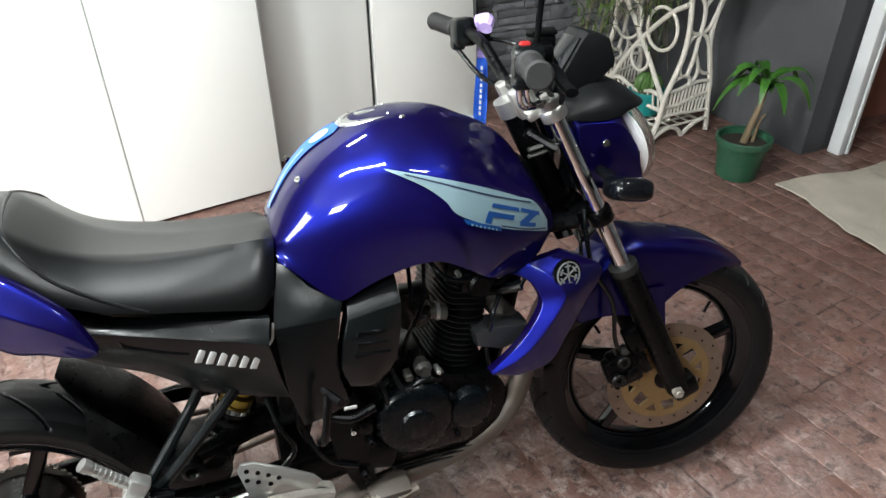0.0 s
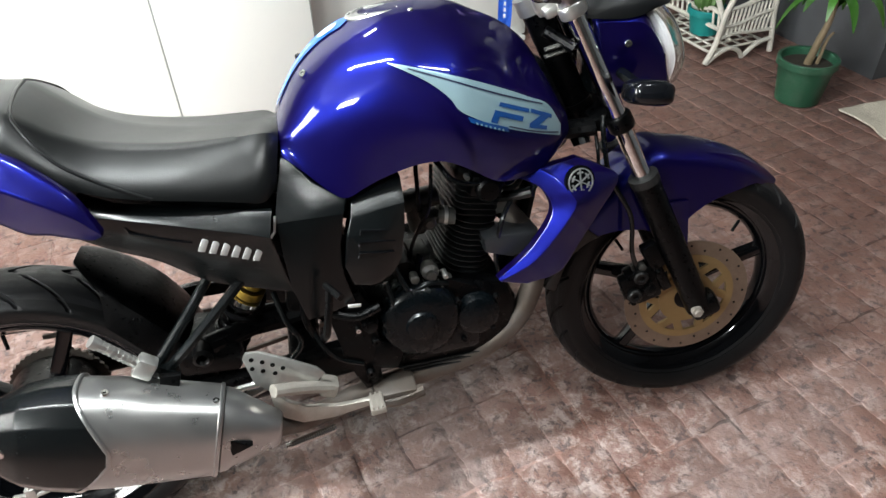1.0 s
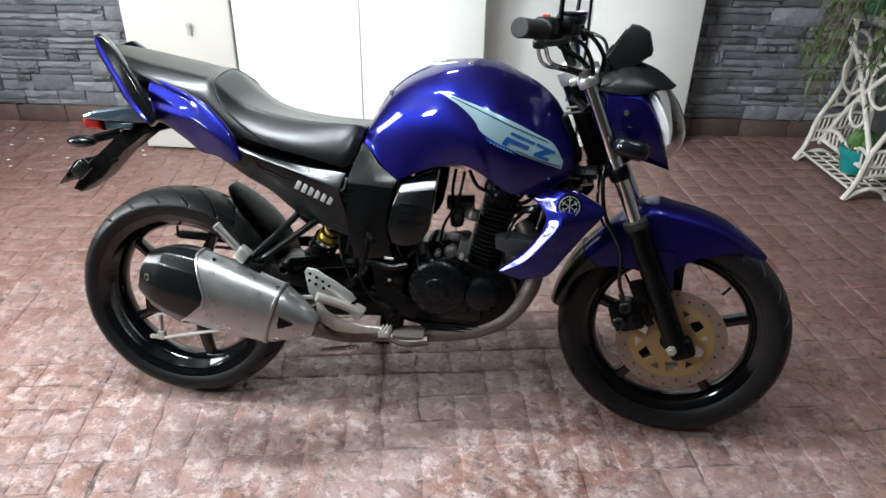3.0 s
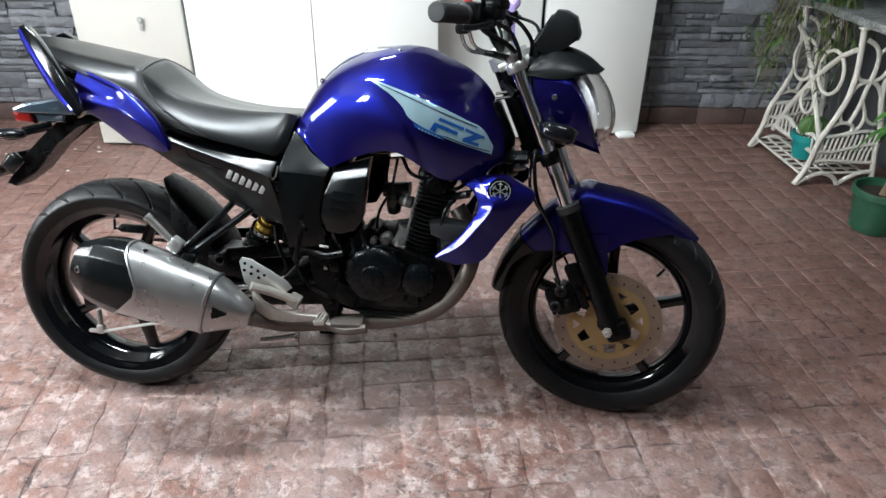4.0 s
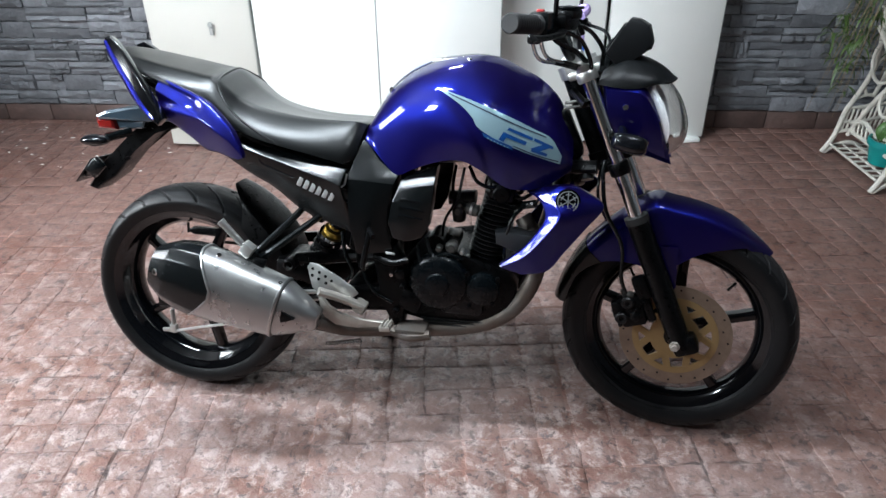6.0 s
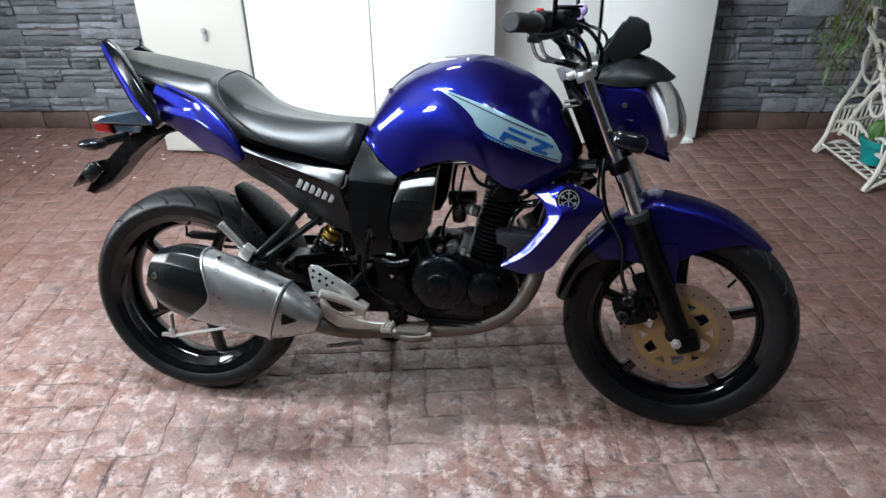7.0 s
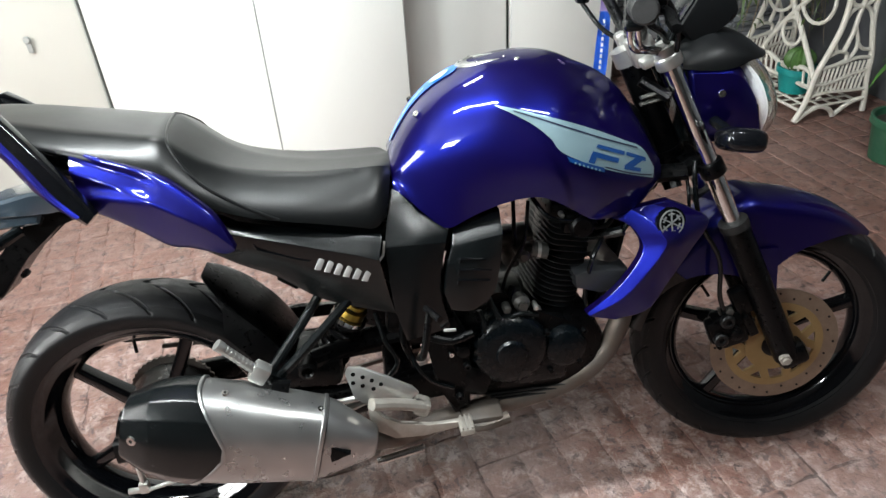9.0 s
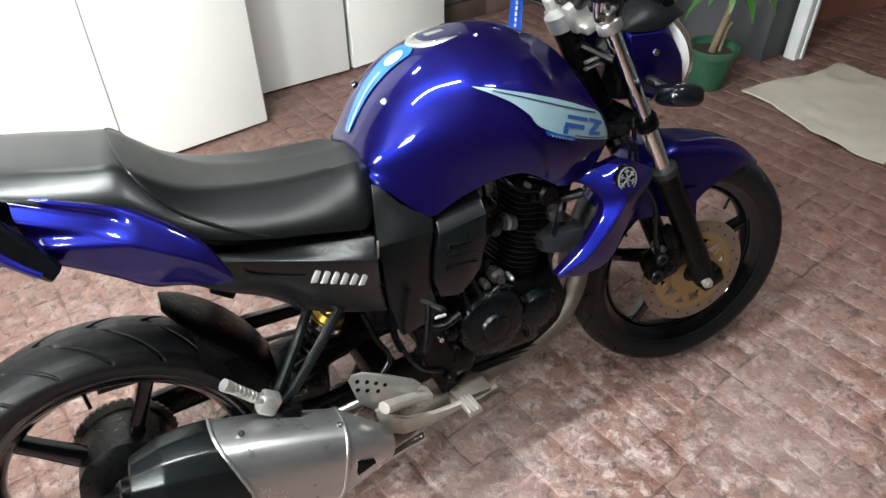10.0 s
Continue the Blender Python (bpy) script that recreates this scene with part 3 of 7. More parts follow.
def side_frame(y):
    """One openwork end: swept legs, leaf-shaped loops between them and a fretted foot panel."""
    bm = bm_new()

    def run(pts, r, n=12):
        bar_path(bm, [(x, y, z) for x, z in pts], r, n)

    run([(-0.005, 0.008), (0.034, 0.093), (0.055, 0.215), (0.084, 0.285), (0.110, 0.351), (0.128, 0.415), (0.133, 0.516), (0.118, 0.637), (0.105, 0.712)], 0.0095, 24)
    run([(0.358, 0.006), (0.348, 0.075), (0.328, 0.174), (0.322, 0.256), (0.292, 0.363), (0.278, 0.415), (0.271, 0.470), (0.276, 0.530), (0.292, 0.590), (0.315, 0.650), (0.335, 0.712)], 0.0095, 26)
    run([(0.168, 0.300), (0.190, 0.377), (0.196, 0.441), (0.203, 0.486), (0.211, 0.541), (0.204, 0.602), (0.178, 0.640), (0.140, 0.660)], 0.0075, 18)
    run([(0.130, 0.530), (0.155, 0.495), (0.201, 0.486), (0.249, 0.504), (0.276, 0.560)], 0.0070)
    run([(0.131, 0.415), (0.150, 0.465), (0.201, 0.486), (0.245, 0.465), (0.276, 0.415)], 0.0070)
    run([(0.205, 0.600), (0.240, 0.635), (0.300, 0.645)], 0.0065, 8)
    run([(0.090, 0.285), (0.140, 0.302), (0.185, 0.290), (0.190, 0.257)], 0.0065, 10)
    run([(0.112, 0.352), (0.125, 0.315), (0.140, 0.300)], 0.0060, 7)
    run([(0.196, 0.400), (0.228, 0.330), (0.214, 0.276), (0.156, 0.248), (0.075, 0.236)], 0.0065, 14)
    run([(0.228, 0.330), (0.262, 0.300), (0.320, 0.290)], 0.0060, 8)
    run([(0.065, 0.236), (0.156, 0.244), (0.240, 0.262), (0.325, 0.256)], 0.0065, 12)
    run([(0.046, 0.168), (0.130, 0.166), (0.230, 0.190), (0.326, 0.205)], 0.0065, 12)
    run([(0.038, 0.112), (0.120, 0.126), (0.230, 0.118), (0.342, 0.112)], 0.0065, 12)
    run([(0.005, 0.008), (0.050, 0.042), (0.114, 0.062), (0.172, 0.040), (0.197, 0.006)], 0.0080)
    run([(0.197, 0.006), (0.246, 0.042), (0.296, 0.063), (0.352, 0.069)], 0.0080)
    for k in range(12):
        x = 0.062 + 0.0215 * k
        run([(x, 0.118), (x + 0.004, 0.176)], 0.0042, 3)
        run([(x + 0.008, 0.172), (x + 0.014, 0.246)], 0.0042, 3)
    box(bm, (0.24, y, 0.708), (0.30, 0.03, 0.010), bevel=0.003)
    return bm


def cross_brace():
    """The openwork back with its two rings, between the ends."""
    bm = bm_new()
    x = 0.10
    for cy, cz, r in ((0.13, 0.49, 0.095), (0.36, 0.49, 0.095), (0.245, 0.33, 0.060)):
        pts = [(x, cy + r * math.cos(a), cz + r * math.sin(a)) for a in (2 * math.pi * k / 20 for k in range(21))]
        tube(bm, pts, 0.008, 8)
    bar_path(bm, [(x, 0.0, 0.62), (x, 0.10, 0.56), (x, 0.25, 0.42), (x, 0.38, 0.26), (x, 0.48, 0.10)], 0.009, 14)
    bar_path(bm, [(x, 0.48, 0.62), (x, 0.38, 0.56), (x, 0.25, 0.42), (x, 0.12, 0.26), (x, 0.0, 0.10)], 0.009, 14)
    bar_path(bm, [(x, 0.0, 0.16), (x, 0.12, 0.20), (x, 0.25, 0.17), (x, 0.36, 0.20), (x, 0.48, 0.16)], 0.008, 12)
    for k in range(12):
        y = 0.04 + 0.036 * k
        bar_path(bm, [(x, y, 0.13), (x, y + 0.01, 0.19)], 0.0045, 3)
    bar_path(bm, [(x, 0.0, 0.125), (x, 0.48, 0.125)], 0.008, 4)
    return bm


part("end_frame", side_frame(0.0), WHITE_IRON, sewing)
part("end_frame", side_frame(0.48), WHITE_IRON, sewing)
part("cross_brace", cross_brace(), WHITE_IRON, sewing)
treadle = part("treadle", tube(bm_new(), [(0.02, 0.02, 0.055), (0.32, 0.02, 0.055), (0.32, 0.46, 0.055), (0.02, 0.46, 0.055), (0.02, 0.02, 0.055)], 0.0065, 6), WHITE_IRON, sewing, "white lattice treadle plate")
for k in range(1, 8):
    part("treadle_bar", tube(bm_new(), [(0.02, 0.02 + 0.055 * k, 0.055), (0.32, 0.02 + 0.055 * k, 0.055)], 0.0055, 6), WHITE_IRON, treadle)
for k in range(1, 5):
    part("treadle_bar", tube(bm_new(), [(0.02 + 0.06 * k, 0.02, 0.055), (0.02 + 0.06 * k, 0.46, 0.055)], 0.0050, 6), WHITE_IRON, treadle)
top_slab = bm_new()
box(top_slab, (0.32, 0.26, 0.730), (0.44, 0.86, 0.034), bevel=0.006)
part("tabletop", top_slab, MARBLE, sewing, "speckled grey marble top")


def pot(bm, r_top, r_base, h, rim=0.012, wall=0.006):
    return lathe(bm, [(r_base * 0.9, 0.0), (r_base, 0.004), (r_top - 0.004, h - 0.03), (r_top, h - 0.03), (r_top + rim * 0.5, h - 0.028), (r_top + rim * 0.5, h - 0.003),
                      (r_top + rim * 0.3, h), (r_top - wall, h - 0.002), (r_top - wall - 0.004, h - 0.035), (r_top - wall - 0.012, h - 0.045)], None, 40)


def leaf_blade(bm, base, way, length, width, droop, up=0.3, seg=8, curl=0.25):
    """A pointed leaf with a folded midrib, arching over."""
    d = Vector((way[0], way[1], 0)).normalized()
    s = Vector((-d.y, d.x, 0))
    prev = None
    for k in range(seg + 1):
        t = k / seg
        w = width * (math.sin(math.pi * min(1, t * 0.93 + 0.05)) ** 0.8)
        c = Vector(base) + d * (length * t * (1 - 0.25 * t)) + Vector((0, 0, length * (up * t * 2 - droop * t * t)))
        row = [bm.verts.new(c - s * w + Vector((0, 0, w * curl))), bm.verts.new(c), bm.verts.new(c + s * w + Vector((0, 0, w * curl)))]
        if prev:
            bm.faces.new((prev[0], prev[1], row[1], row[0]))
            bm.faces.new((prev[1], prev[2], row[2], row[1]))
        prev = row
    return bm


def thin(bm, depth=0.0012):
    bmesh.ops.recalc_face_normals(bm, faces=bm.faces)
    bmesh.ops.solidify(bm, geom=bm.faces[:], thickness=depth)
    return bm


# teal pot with a ribbed cactus on the treadle
teal = thing("cactus_pot", pose(2.47, 1.82, 0.062), "round ribbed green cactus in a teal plastic pot on the treadle", "potted plant")
part("pot", pot(bm_new(), 0.084, 0.064, 0.120), TEAL, teal)
part("soil", lathe(bm_new(), [(0.0, 0.100), (0.073, 0.098), (0.073, 0.09)], None, 24), SOIL, teal)
cact = bm_new()
rings = []
for k in range(13):
    a = math.pi * k / 12 - math.pi / 2
    rings.append([Vector(((0.060 * math.cos(a) + 0.002) * (1 + 0.10 * math.cos(14 * b)) * math.cos(b), (0.060 * math.cos(a) + 0.002) * (1 + 0.10 * math.cos(14 * b)) * math.sin(b), 0.148 + 0.055 * math.sin(a)))
                  for b in (2 * math.pi * j / 56 for j in range(56))])
skin(cact, rings)
part("cactus", cact, CACTUS, teal, "round ribbed cactus")

# green pot with a broad-leaved plant
green = thing("potted_plant", pose(2.53, 1.20, 0.0), "young broad-leaved plant with bare stem in a green plastic pot", "potted plant")
part("pot", pot(bm_new(), 0.107, 0.083, 0.180, 0.013), GREEN_POT, green)
part("soil", lathe(bm_new(), [(0.0, 0.152), (0.096, 0.150), (0.096, 0.140)], None, 28), SOIL, green)
stalk = bm_new()
tube(stalk, [(0.0, 0.0, 0.14), (0.012, -0.01, 0.24), (0.03, -0.012, 0.32), (0.035, -0.01, 0.41)], 0.016, 10, 12, taper=0.6)
tube(stalk, [(0.035, -0.01, 0.14), (0.048, -0.01, 0.24), (0.06, -0.02, 0.275)], 0.008, 8, 8, taper=0.6)
part("stem", stalk, STEM, green)
rnd = random.Random(4)
for k in range(17):
    a = 2 * math.pi * k / 17 * 1.62 + 0.3
    bm = leaf_blade(bm_new(), (0.035, -0.01, 0.36 + 0.0046 * k), (math.cos(a), math.sin(a)), rnd.uniform(0.18, 0.26), rnd.uniform(0.017, 0.027), rnd.uniform(0.75, 1.30), rnd.uniform(0.35, 0.60))
    part("leaf", thin(bm), LEAF, green)

# hanging narrow-leaved plant on the table
hang = thing("spider_plant", pose(2.44, 2.02, 0.747), "shaggy narrow-leaved green plant in a pot on the marble table", "potted plant")
part("pot", pot(bm_new(), 0.085, 0.06, 0.13), GREEN_POT, hang)
part("soil", lathe(bm_new(), [(0.0, 0.11), (0.075, 0.108), (0.075, 0.1)], None, 20), SOIL, hang)
tuft, twigs = bm_new(), bm_new()
for k in range(46):
    a = rnd.uniform(0, 2 * math.pi) if k % 2 else rnd.uniform(2.4, 5.2)
    l, lift, fall = rnd.uniform(0.14, 0.40), rnd.uniform(0.05, 0.20), rnd.uniform(0.25, 0.62)
    d = Vector((math.cos(a), math.sin(a), 0))
    run = [d * (0.02 + l * 0.75 * t) + Vector((0, 0, 0.12 + lift * math.sin(math.pi * min(1, t * 1.2)) - fall * t * t)) for t in (q / 10 for q in range(11))]
    tube(twigs, run, 0.0022, 5, taper=0.4)
    for q in range(22):
        t = rnd.uniform(0.15, 1.0)
        p = run[int(t * 10)]
        b = a + rnd.uniform(-1.9, 1.9)
        leaf_blade(tuft, p, (math.cos(b), math.sin(b)), rnd.uniform(0.045, 0.105), rnd.uniform(0.003, 0.0065), rnd.uniform(0.3, 1.3), rnd.uniform(0.0, 0.5), 4)
part("foliage", tuft, STRAP_LEAF, hang)
part("trailing_stem", twigs, STEM, hang, "brown dry trailing stems")

# small things on the marble top
tray = thing("white_tray", pose(2.66, 1.62, 0.747, 0, 0, 12), "small white plastic tray on the marble table", "tray")
part("tray_body", box(bm_new(), (0, 0, 0.013), (0.05, 0.13, 0.024), bevel=0.008), WHITE_FRAME, tray)
carton = thing("blue_carton", pose(2.74, 1.50, 0.747, 0, 0, 10), "dark blue carton with white stripes on the marble table", "carton")
part("carton_body", box(bm_new(), (0, 0, 0.09), (0.07, 0.10, 0.18), bevel=0.003), STRAP_BLUE, carton)
for k in range(2):
    part("stripe", box(bm_new(), (-0.0358, -0.02 + 0.035 * k, 0.09), (0.002, 0.012, 0.16)), WHITE_FRAME, carton)

# flakes of white paint on the floor by the stone wall
flake_bm = bm_new()
for k in range(46):
    cx, cy = rnd.uniform(-2.3, -1.0), rnd.uniform(1.25, 1.9)
    r0 = rnd.uniform(0.002, 0.007) * (1.6 if rnd.random() < 0.12 else 1)
    n = rnd.randint(5, 8)
    ring_f = [(cx + r0 * rnd.uniform(0.4, 1.4) * 1.5 * math.cos(2 * math.pi * q / n), cy + r0 * rnd.uniform(0.4, 1.0) * math.sin(2 * math.pi * q / n)) for q in range(n)]
    low_f = [flake_bm.verts.new((x, y, 0.0004)) for x, y in ring_f]
    top_f = [flake_bm.verts.new((x, y, 0.0022)) for x, y in ring_f]
    flake_bm.faces.new(top_f)
    for q in range(n):
        flake_bm.faces.new((low_f[q], low_f[(q + 1) % n], top_f[(q + 1) % n], top_f[q]))
solid("paint_flakes", flake_bm, LEAF_WHITE, "scattered flakes of white paint on the floor", "debris", "stuff")

# cream rug in front of the doorway
rug_bm = bm_new()
rows = []
for i in range(41):
    row = []
    for j in range(31):
        u, v = i / 40, j / 30
        p = Vector((2.60 + 0.62 * u + 0.02 * math.sin(7 * v), 1.02 - 0.68 * v + 0.03 * math.sin(5 * u + 1) + 0.05 * u, 0))
        h = 0.010 + 0.010 * max(0, noise.noise(p * 9)) + 0.022 * max(0, noise.noise(p * 4.5 + Vector((3, 1, 0)))) ** 1.5
        row.append(p + Vector((0.010 * noise.noise(p * 14), 0.010 * noise.noise(p * 14 + Vector((9, 0, 0))), h)))
    rows.append(row)
skin(rug_bm, rows, closed=False, caps=False)
bmesh.ops.recalc_face_normals(rug_bm, faces=rug_bm.faces)
bmesh.ops.solidify(rug_bm, geom=rug_bm.faces[:], thickness=0.007)
solid("rug", rug_bm, RUG, "crumpled cream cotton rug lying on the floor", "rug")

# ---------------------------------------------------------------- motorcycle (x ahead, y to its left, z up from the tyre contact line)
LEAN_BIKE = 13.0
bike = thing("motorcycle", pose(0, 0, 0, -LEAN_BIKE, 0, 0), "dark metallic blue street motorcycle with black seat, on its side stand", "motorcycle")
S_AXIS = Vector((-math.sin(radians(25)), 0, math.cos(radians(25))))
S_AT = Vector((1.0, 0, 0.89))
STEER = Matrix.Translation(S_AT) @ Matrix.Rotation(radians(-9), 4, S_AXIS) @ Matrix.Translation(-S_AT)
F_HUB, R_HUB = Vector((1.306, 0, 0.287)), Vector((0.026, -0.026, 0.290))
TURN_Y = pose(0, 0, 0, 90)               # local z to -y
KEEP = Matrix()
BODY = pose(0, 0, 0, 1.5)                # the bodywork stands a little straighter than the fork
FLIP = BODY @ Matrix.Diagonal((1, -1, 1, 1)) @ BODY.inverted()
R_LEAN = Matrix.Translation(Vector((0.026, -0.026, 0.290))) @ pose(0, 0, 0, 3.0) @ Matrix.Translation(-Vector((0.026, -0.026, 0.290)))


def broaden(p):
    """Body parts flare out with height; the tail keeps slim on its far side."""
    side = math.tanh(p.y / 0.05)
    slim = min(1, max(0, (0.62 - p.x) / 0.10)) * min(1, max(0, (p.z - 0.55) / 0.10)) * max(0, side)
    return Vector((p.x, p.y * (0.996 - 0.35 * slim) + (0.0872 - 0.077 * slim) * p.z * side, p.z * 0.996 - 0.0872 * p.y * side))


SHAPE[0] = broaden


def tyre(bm, at, R, hw, grooves, lean_groove, m=None):
    """A tyre with a round section and slanted tread grooves cut into it."""
    prof = [(R - 0.068, 0.76), (R - 0.058, 0.88), (R - 0.045, 0.97), (R - 0.033, 1.0), (R - 0.024, 0.94), (R - 0.016, 0.83), (R - 0.0095, 0.68), (R - 0.005, 0.50), (R - 0.002, 0.30), (R, 0.0)]
    half = []
    for (r0, y0), (r1, y1) in zip(prof, prof[1:]):
        cuts = 4 if r0 > R - 0.03 else 2
        half += [(r0 + (r1 - r0) * k / cuts, y0 + (y1 - y0) * k / cuts) for k in range(cuts)]
    section = [(r, -y) for r, y in half] + [(R, 0.0)] + [(r, y) for r, y in half[::-1]]
    per = 26                                # steps from groove to groove
    n = grooves * per
    rings, deep = [], []
    for k in range(n):
        ring = []
        for r, y in section:
            s = abs(y)
            # the rows of the mesh slant with the grooves
            a = 2 * math.pi * (k + (per // 2 if y > 0 else 0) * min(1, s * 4)) / n - lean_groove * s * 2 * math.pi / grooves
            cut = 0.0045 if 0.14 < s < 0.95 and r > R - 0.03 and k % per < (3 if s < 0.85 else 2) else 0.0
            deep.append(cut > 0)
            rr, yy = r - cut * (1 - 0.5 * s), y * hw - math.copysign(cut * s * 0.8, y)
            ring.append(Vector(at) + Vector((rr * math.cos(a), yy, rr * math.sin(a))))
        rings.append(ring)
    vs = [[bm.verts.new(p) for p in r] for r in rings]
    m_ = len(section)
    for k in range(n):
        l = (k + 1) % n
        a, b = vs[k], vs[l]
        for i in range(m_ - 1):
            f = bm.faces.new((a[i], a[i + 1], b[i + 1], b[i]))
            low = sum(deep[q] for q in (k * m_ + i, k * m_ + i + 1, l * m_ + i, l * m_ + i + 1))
            # cut faces take the shade-dark rubber, the crown the worn one
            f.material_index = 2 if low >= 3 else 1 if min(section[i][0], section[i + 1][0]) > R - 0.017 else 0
    return bm


def rim(bm, at, hw):
    m = Matrix.Translation(at) @ TURN_Y
    lathe(bm, [(0.233, -hw), (0.236, -hw + 0.003), (0.226, -hw + 0.009), (0.214, -hw * 0.62), (0.200, -hw * 0.25), (0.200, hw * 0.25), (0.214, hw * 0.62), (0.226, hw - 0.009), (0.236, hw - 0.003), (0.233, hw),
               (0.226, hw - 0.002), (0.219, hw - 0.009), (0.213, hw - 0.011), (0.203, hw * 0.60), (0.198, hw * 0.52), (0.190, hw * 0.30), (0.187, 0.0), (0.190, -hw * 0.30), (0.198, -hw * 0.52), (0.203, -hw * 0.60), (0.213, -hw + 0.011), (0.219, -hw + 0.009), (0.226, -hw + 0.002)], m, 96, close=True)
    return bm


def spoke(bm, at, a, hub_r, w0, w1, depth):
    c, s = math.cos(a), math.sin(a)
    rings = []
    for k in range(5):
        t = k / 4
        r = hub_r + (0.192 - hub_r) * t
        w = w0 + (w1 - w0) * t + 0.010 * max(0, t - 0.75) * 4 * 0.4
        d = depth * (1 - 0.25 * t)
        ring = []
        for q in range(10):
            b = 2 * math.pi * q / 10
            u, y = w / 2 * math.copysign(abs(math.cos(b)) ** 0.55, math.cos(b)), d / 2 * math.copysign(abs(math.sin(b)) ** 0.55, math.sin(b))
            ring.append(Vector(at) + Vector((c * r - s * u, y, s * r + c * u)))
        rings.append(ring)
    skin(bm, rings)
    return bm


def wheel(name, at, R, hw, rim_hw, grooves, lean_groove, first, m, rubber_label):
    ob = part(name, rim(bm_new(), at, rim_hw), BLACK_GLOSS, bike, "gloss black five-spoke cast wheel", m)
    tyre_ob = part("tyre", tyre(bm_new(), at, R, hw, grooves, lean_groove), RUBBER, ob, rubber_label, m, 40)
    tyre_ob.data.materials.append(TREAD)
    tyre_ob.data.materials.append(GROOVE_SHADE)
    for start, count in ((40, 7), (150, 9), (262, 6)):
        for k in range(count):
            a = radians(start + 4.2 * k)
            r = 0.2585
            y = -(hw - 0.0042) - 0.0004
            m_at = Matrix.Translation(Vector(at) + Vector((r * math.cos(a), y, r * math.sin(a)))) @ Matrix.Rotation(-a, 4, "Y")
            part("raised_bar", box(bm_new(), m_at.translation, (0.011, 0.0016, 0.0085), m_at.to_3x3().to_4x4(), bevel=0.0005, seg=1), RUBBER, ob, "", m)
    for k in range(5):
        part("spoke", spoke(bm_new(), at, radians(first + 72 * k), 0.045, 0.034, 0.024, 0.036), BLACK_GLOSS, ob, "", m)
    hub = bm_new()
    lathe(hub, [(0.018, -0.075), (0.026, -0.072), (0.034, -0.045), (0.052, -0.030), (0.055, -0.012), (0.050, 0.0), (0.055, 0.012), (0.052, 0.030), (0.034, 0.045), (0.026, 0.072), (0.018, 0.075)], Matrix.Translation(at) @ TURN_Y, 32)
    part("hub", hub, BLACK_METAL, ob, "", m)
    valve = bm_new()
    a = radians(first + 30)
    tube(valve, [Vector(at) + Vector((0.186 * math.cos(a), -0.012, 0.186 * math.sin(a))), Vector(at) + Vector((0.160 * math.cos(a), -0.02, 0.160 * math.sin(a)))], 0.0035, 8)
    part("valve", valve, BLACK_PLASTIC, ob, "", m)
    return ob


front_wheel = wheel("front_wheel", F_HUB, 0.287, 0.052, 0.046, 24, 1.1, 18, STEER, "black front tyre with slanted tread grooves")
rear_wheel = wheel("rear_wheel", R_HUB, 0.291, 0.071, 0.063, 22, 1.15, 66, R_LEAN, "wide black rear tyre with slanted tread grooves")

# front brake disc: steel ring on a gold carrier
disc_at = Matrix.Translation(F_HUB + Vector((0, -0.066, 0))) @ TURN_Y
disc = part("brake_disc", lathe(bm_new(), [(0.1335, -0.002), (0.1335, 0.002), (0.098, 0.002), (0.098, -0.002)], disc_at, 72, close=True), ROTOR, front_wheel, "brownish steel rotor ring", STEER)
carrier = bm_new()
lathe(carrier, [(0.102, -0.003), (0.102, 0.0035), (0.086, 0.0035), (0.086, -0.003)], disc_at, 60, close=True)
for k in range(6):
    for off in (-17, 17):
        a0, a1 = radians(60 * k + 10), radians(60 * k + 10 + off)
        p0, p1 = Vector((0.055 * math.cos(a0), 0.055 * math.sin(a0), 0)), Vector((0.092 * math.cos(a1), 0.092 * math.sin(a1), 0))
        d = p1 - p0
        part("carrier_arm", box(bm_new(), disc_at @ ((p0 + p1) / 2), (d.length, 0.017, 0.006), TURN_Y @ Matrix.Rotation(math.atan2(d.y, d.x), 4, "Z")), GOLD, disc, "gold arm of the disc carrier", STEER)
part("carrier_hub", lathe(bm_new(), [(0.060, -0.004), (0.060, 0.0045), (0.022, 0.0045), (0.022, -0.004)], disc_at, 40, close=True), GOLD, disc, "gold hub of the disc carrier", STEER)
part("disc_carrier", carrier, GOLD, disc, "gold disc carrier", STEER)
for k in range(24):
    a = 2 * math.pi * k / 24
    r = 0.112 if k % 2 else 0.123
    part("disc_hole", lathe(bm_new(), [(0.0025, -0.001), (0.0025, 0.0031), (0.001, 0.0031)], disc_at @ Matrix.Translation((r * math.cos(a), r * math.sin(a), 0)), 8), BLACK_METAL, disc, "", STEER)

# rear drum hub and brake parts
drum = bm_new()
lathe(drum, [(0.020, -0.092), (0.030, -0.088), (0.060, -0.074), (0.078, -0.066), (0.082, -0.05), (0.082, 0.04), (0.05, 0.06)], Matrix.Translation(R_HUB) @ TURN_Y, 40)
part("brake_drum", drum, BLACK_METAL, rear_wheel, "", R_LEAN)
lathe(nut := bm_new(), [(0.013, -0.012), (0.014, 0.014), (0.010, 0.018), (0.006, 0.018)], Matrix.Translation(R_HUB + Vector((0, -0.10, 0))) @ TURN_Y, 12)
part("axle_nut", nut, CHROME, rear_wheel, "", R_LEAN)
sprocket = bm_new()
ring_o = [(0.088 + (0.004 if k % 2 else 0)) for k in range(84)]
plate(sprocket, [(R_HUB.x + r * math.cos(2 * math.pi * k / 84), R_HUB.z + r * math.sin(2 * math.pi * k / 84)) for k, r in enumerate(ring_o)], 0.046, 0.053)
part("sprocket", sprocket, DULL_STEEL, rear_wheel, "", R_LEAN)



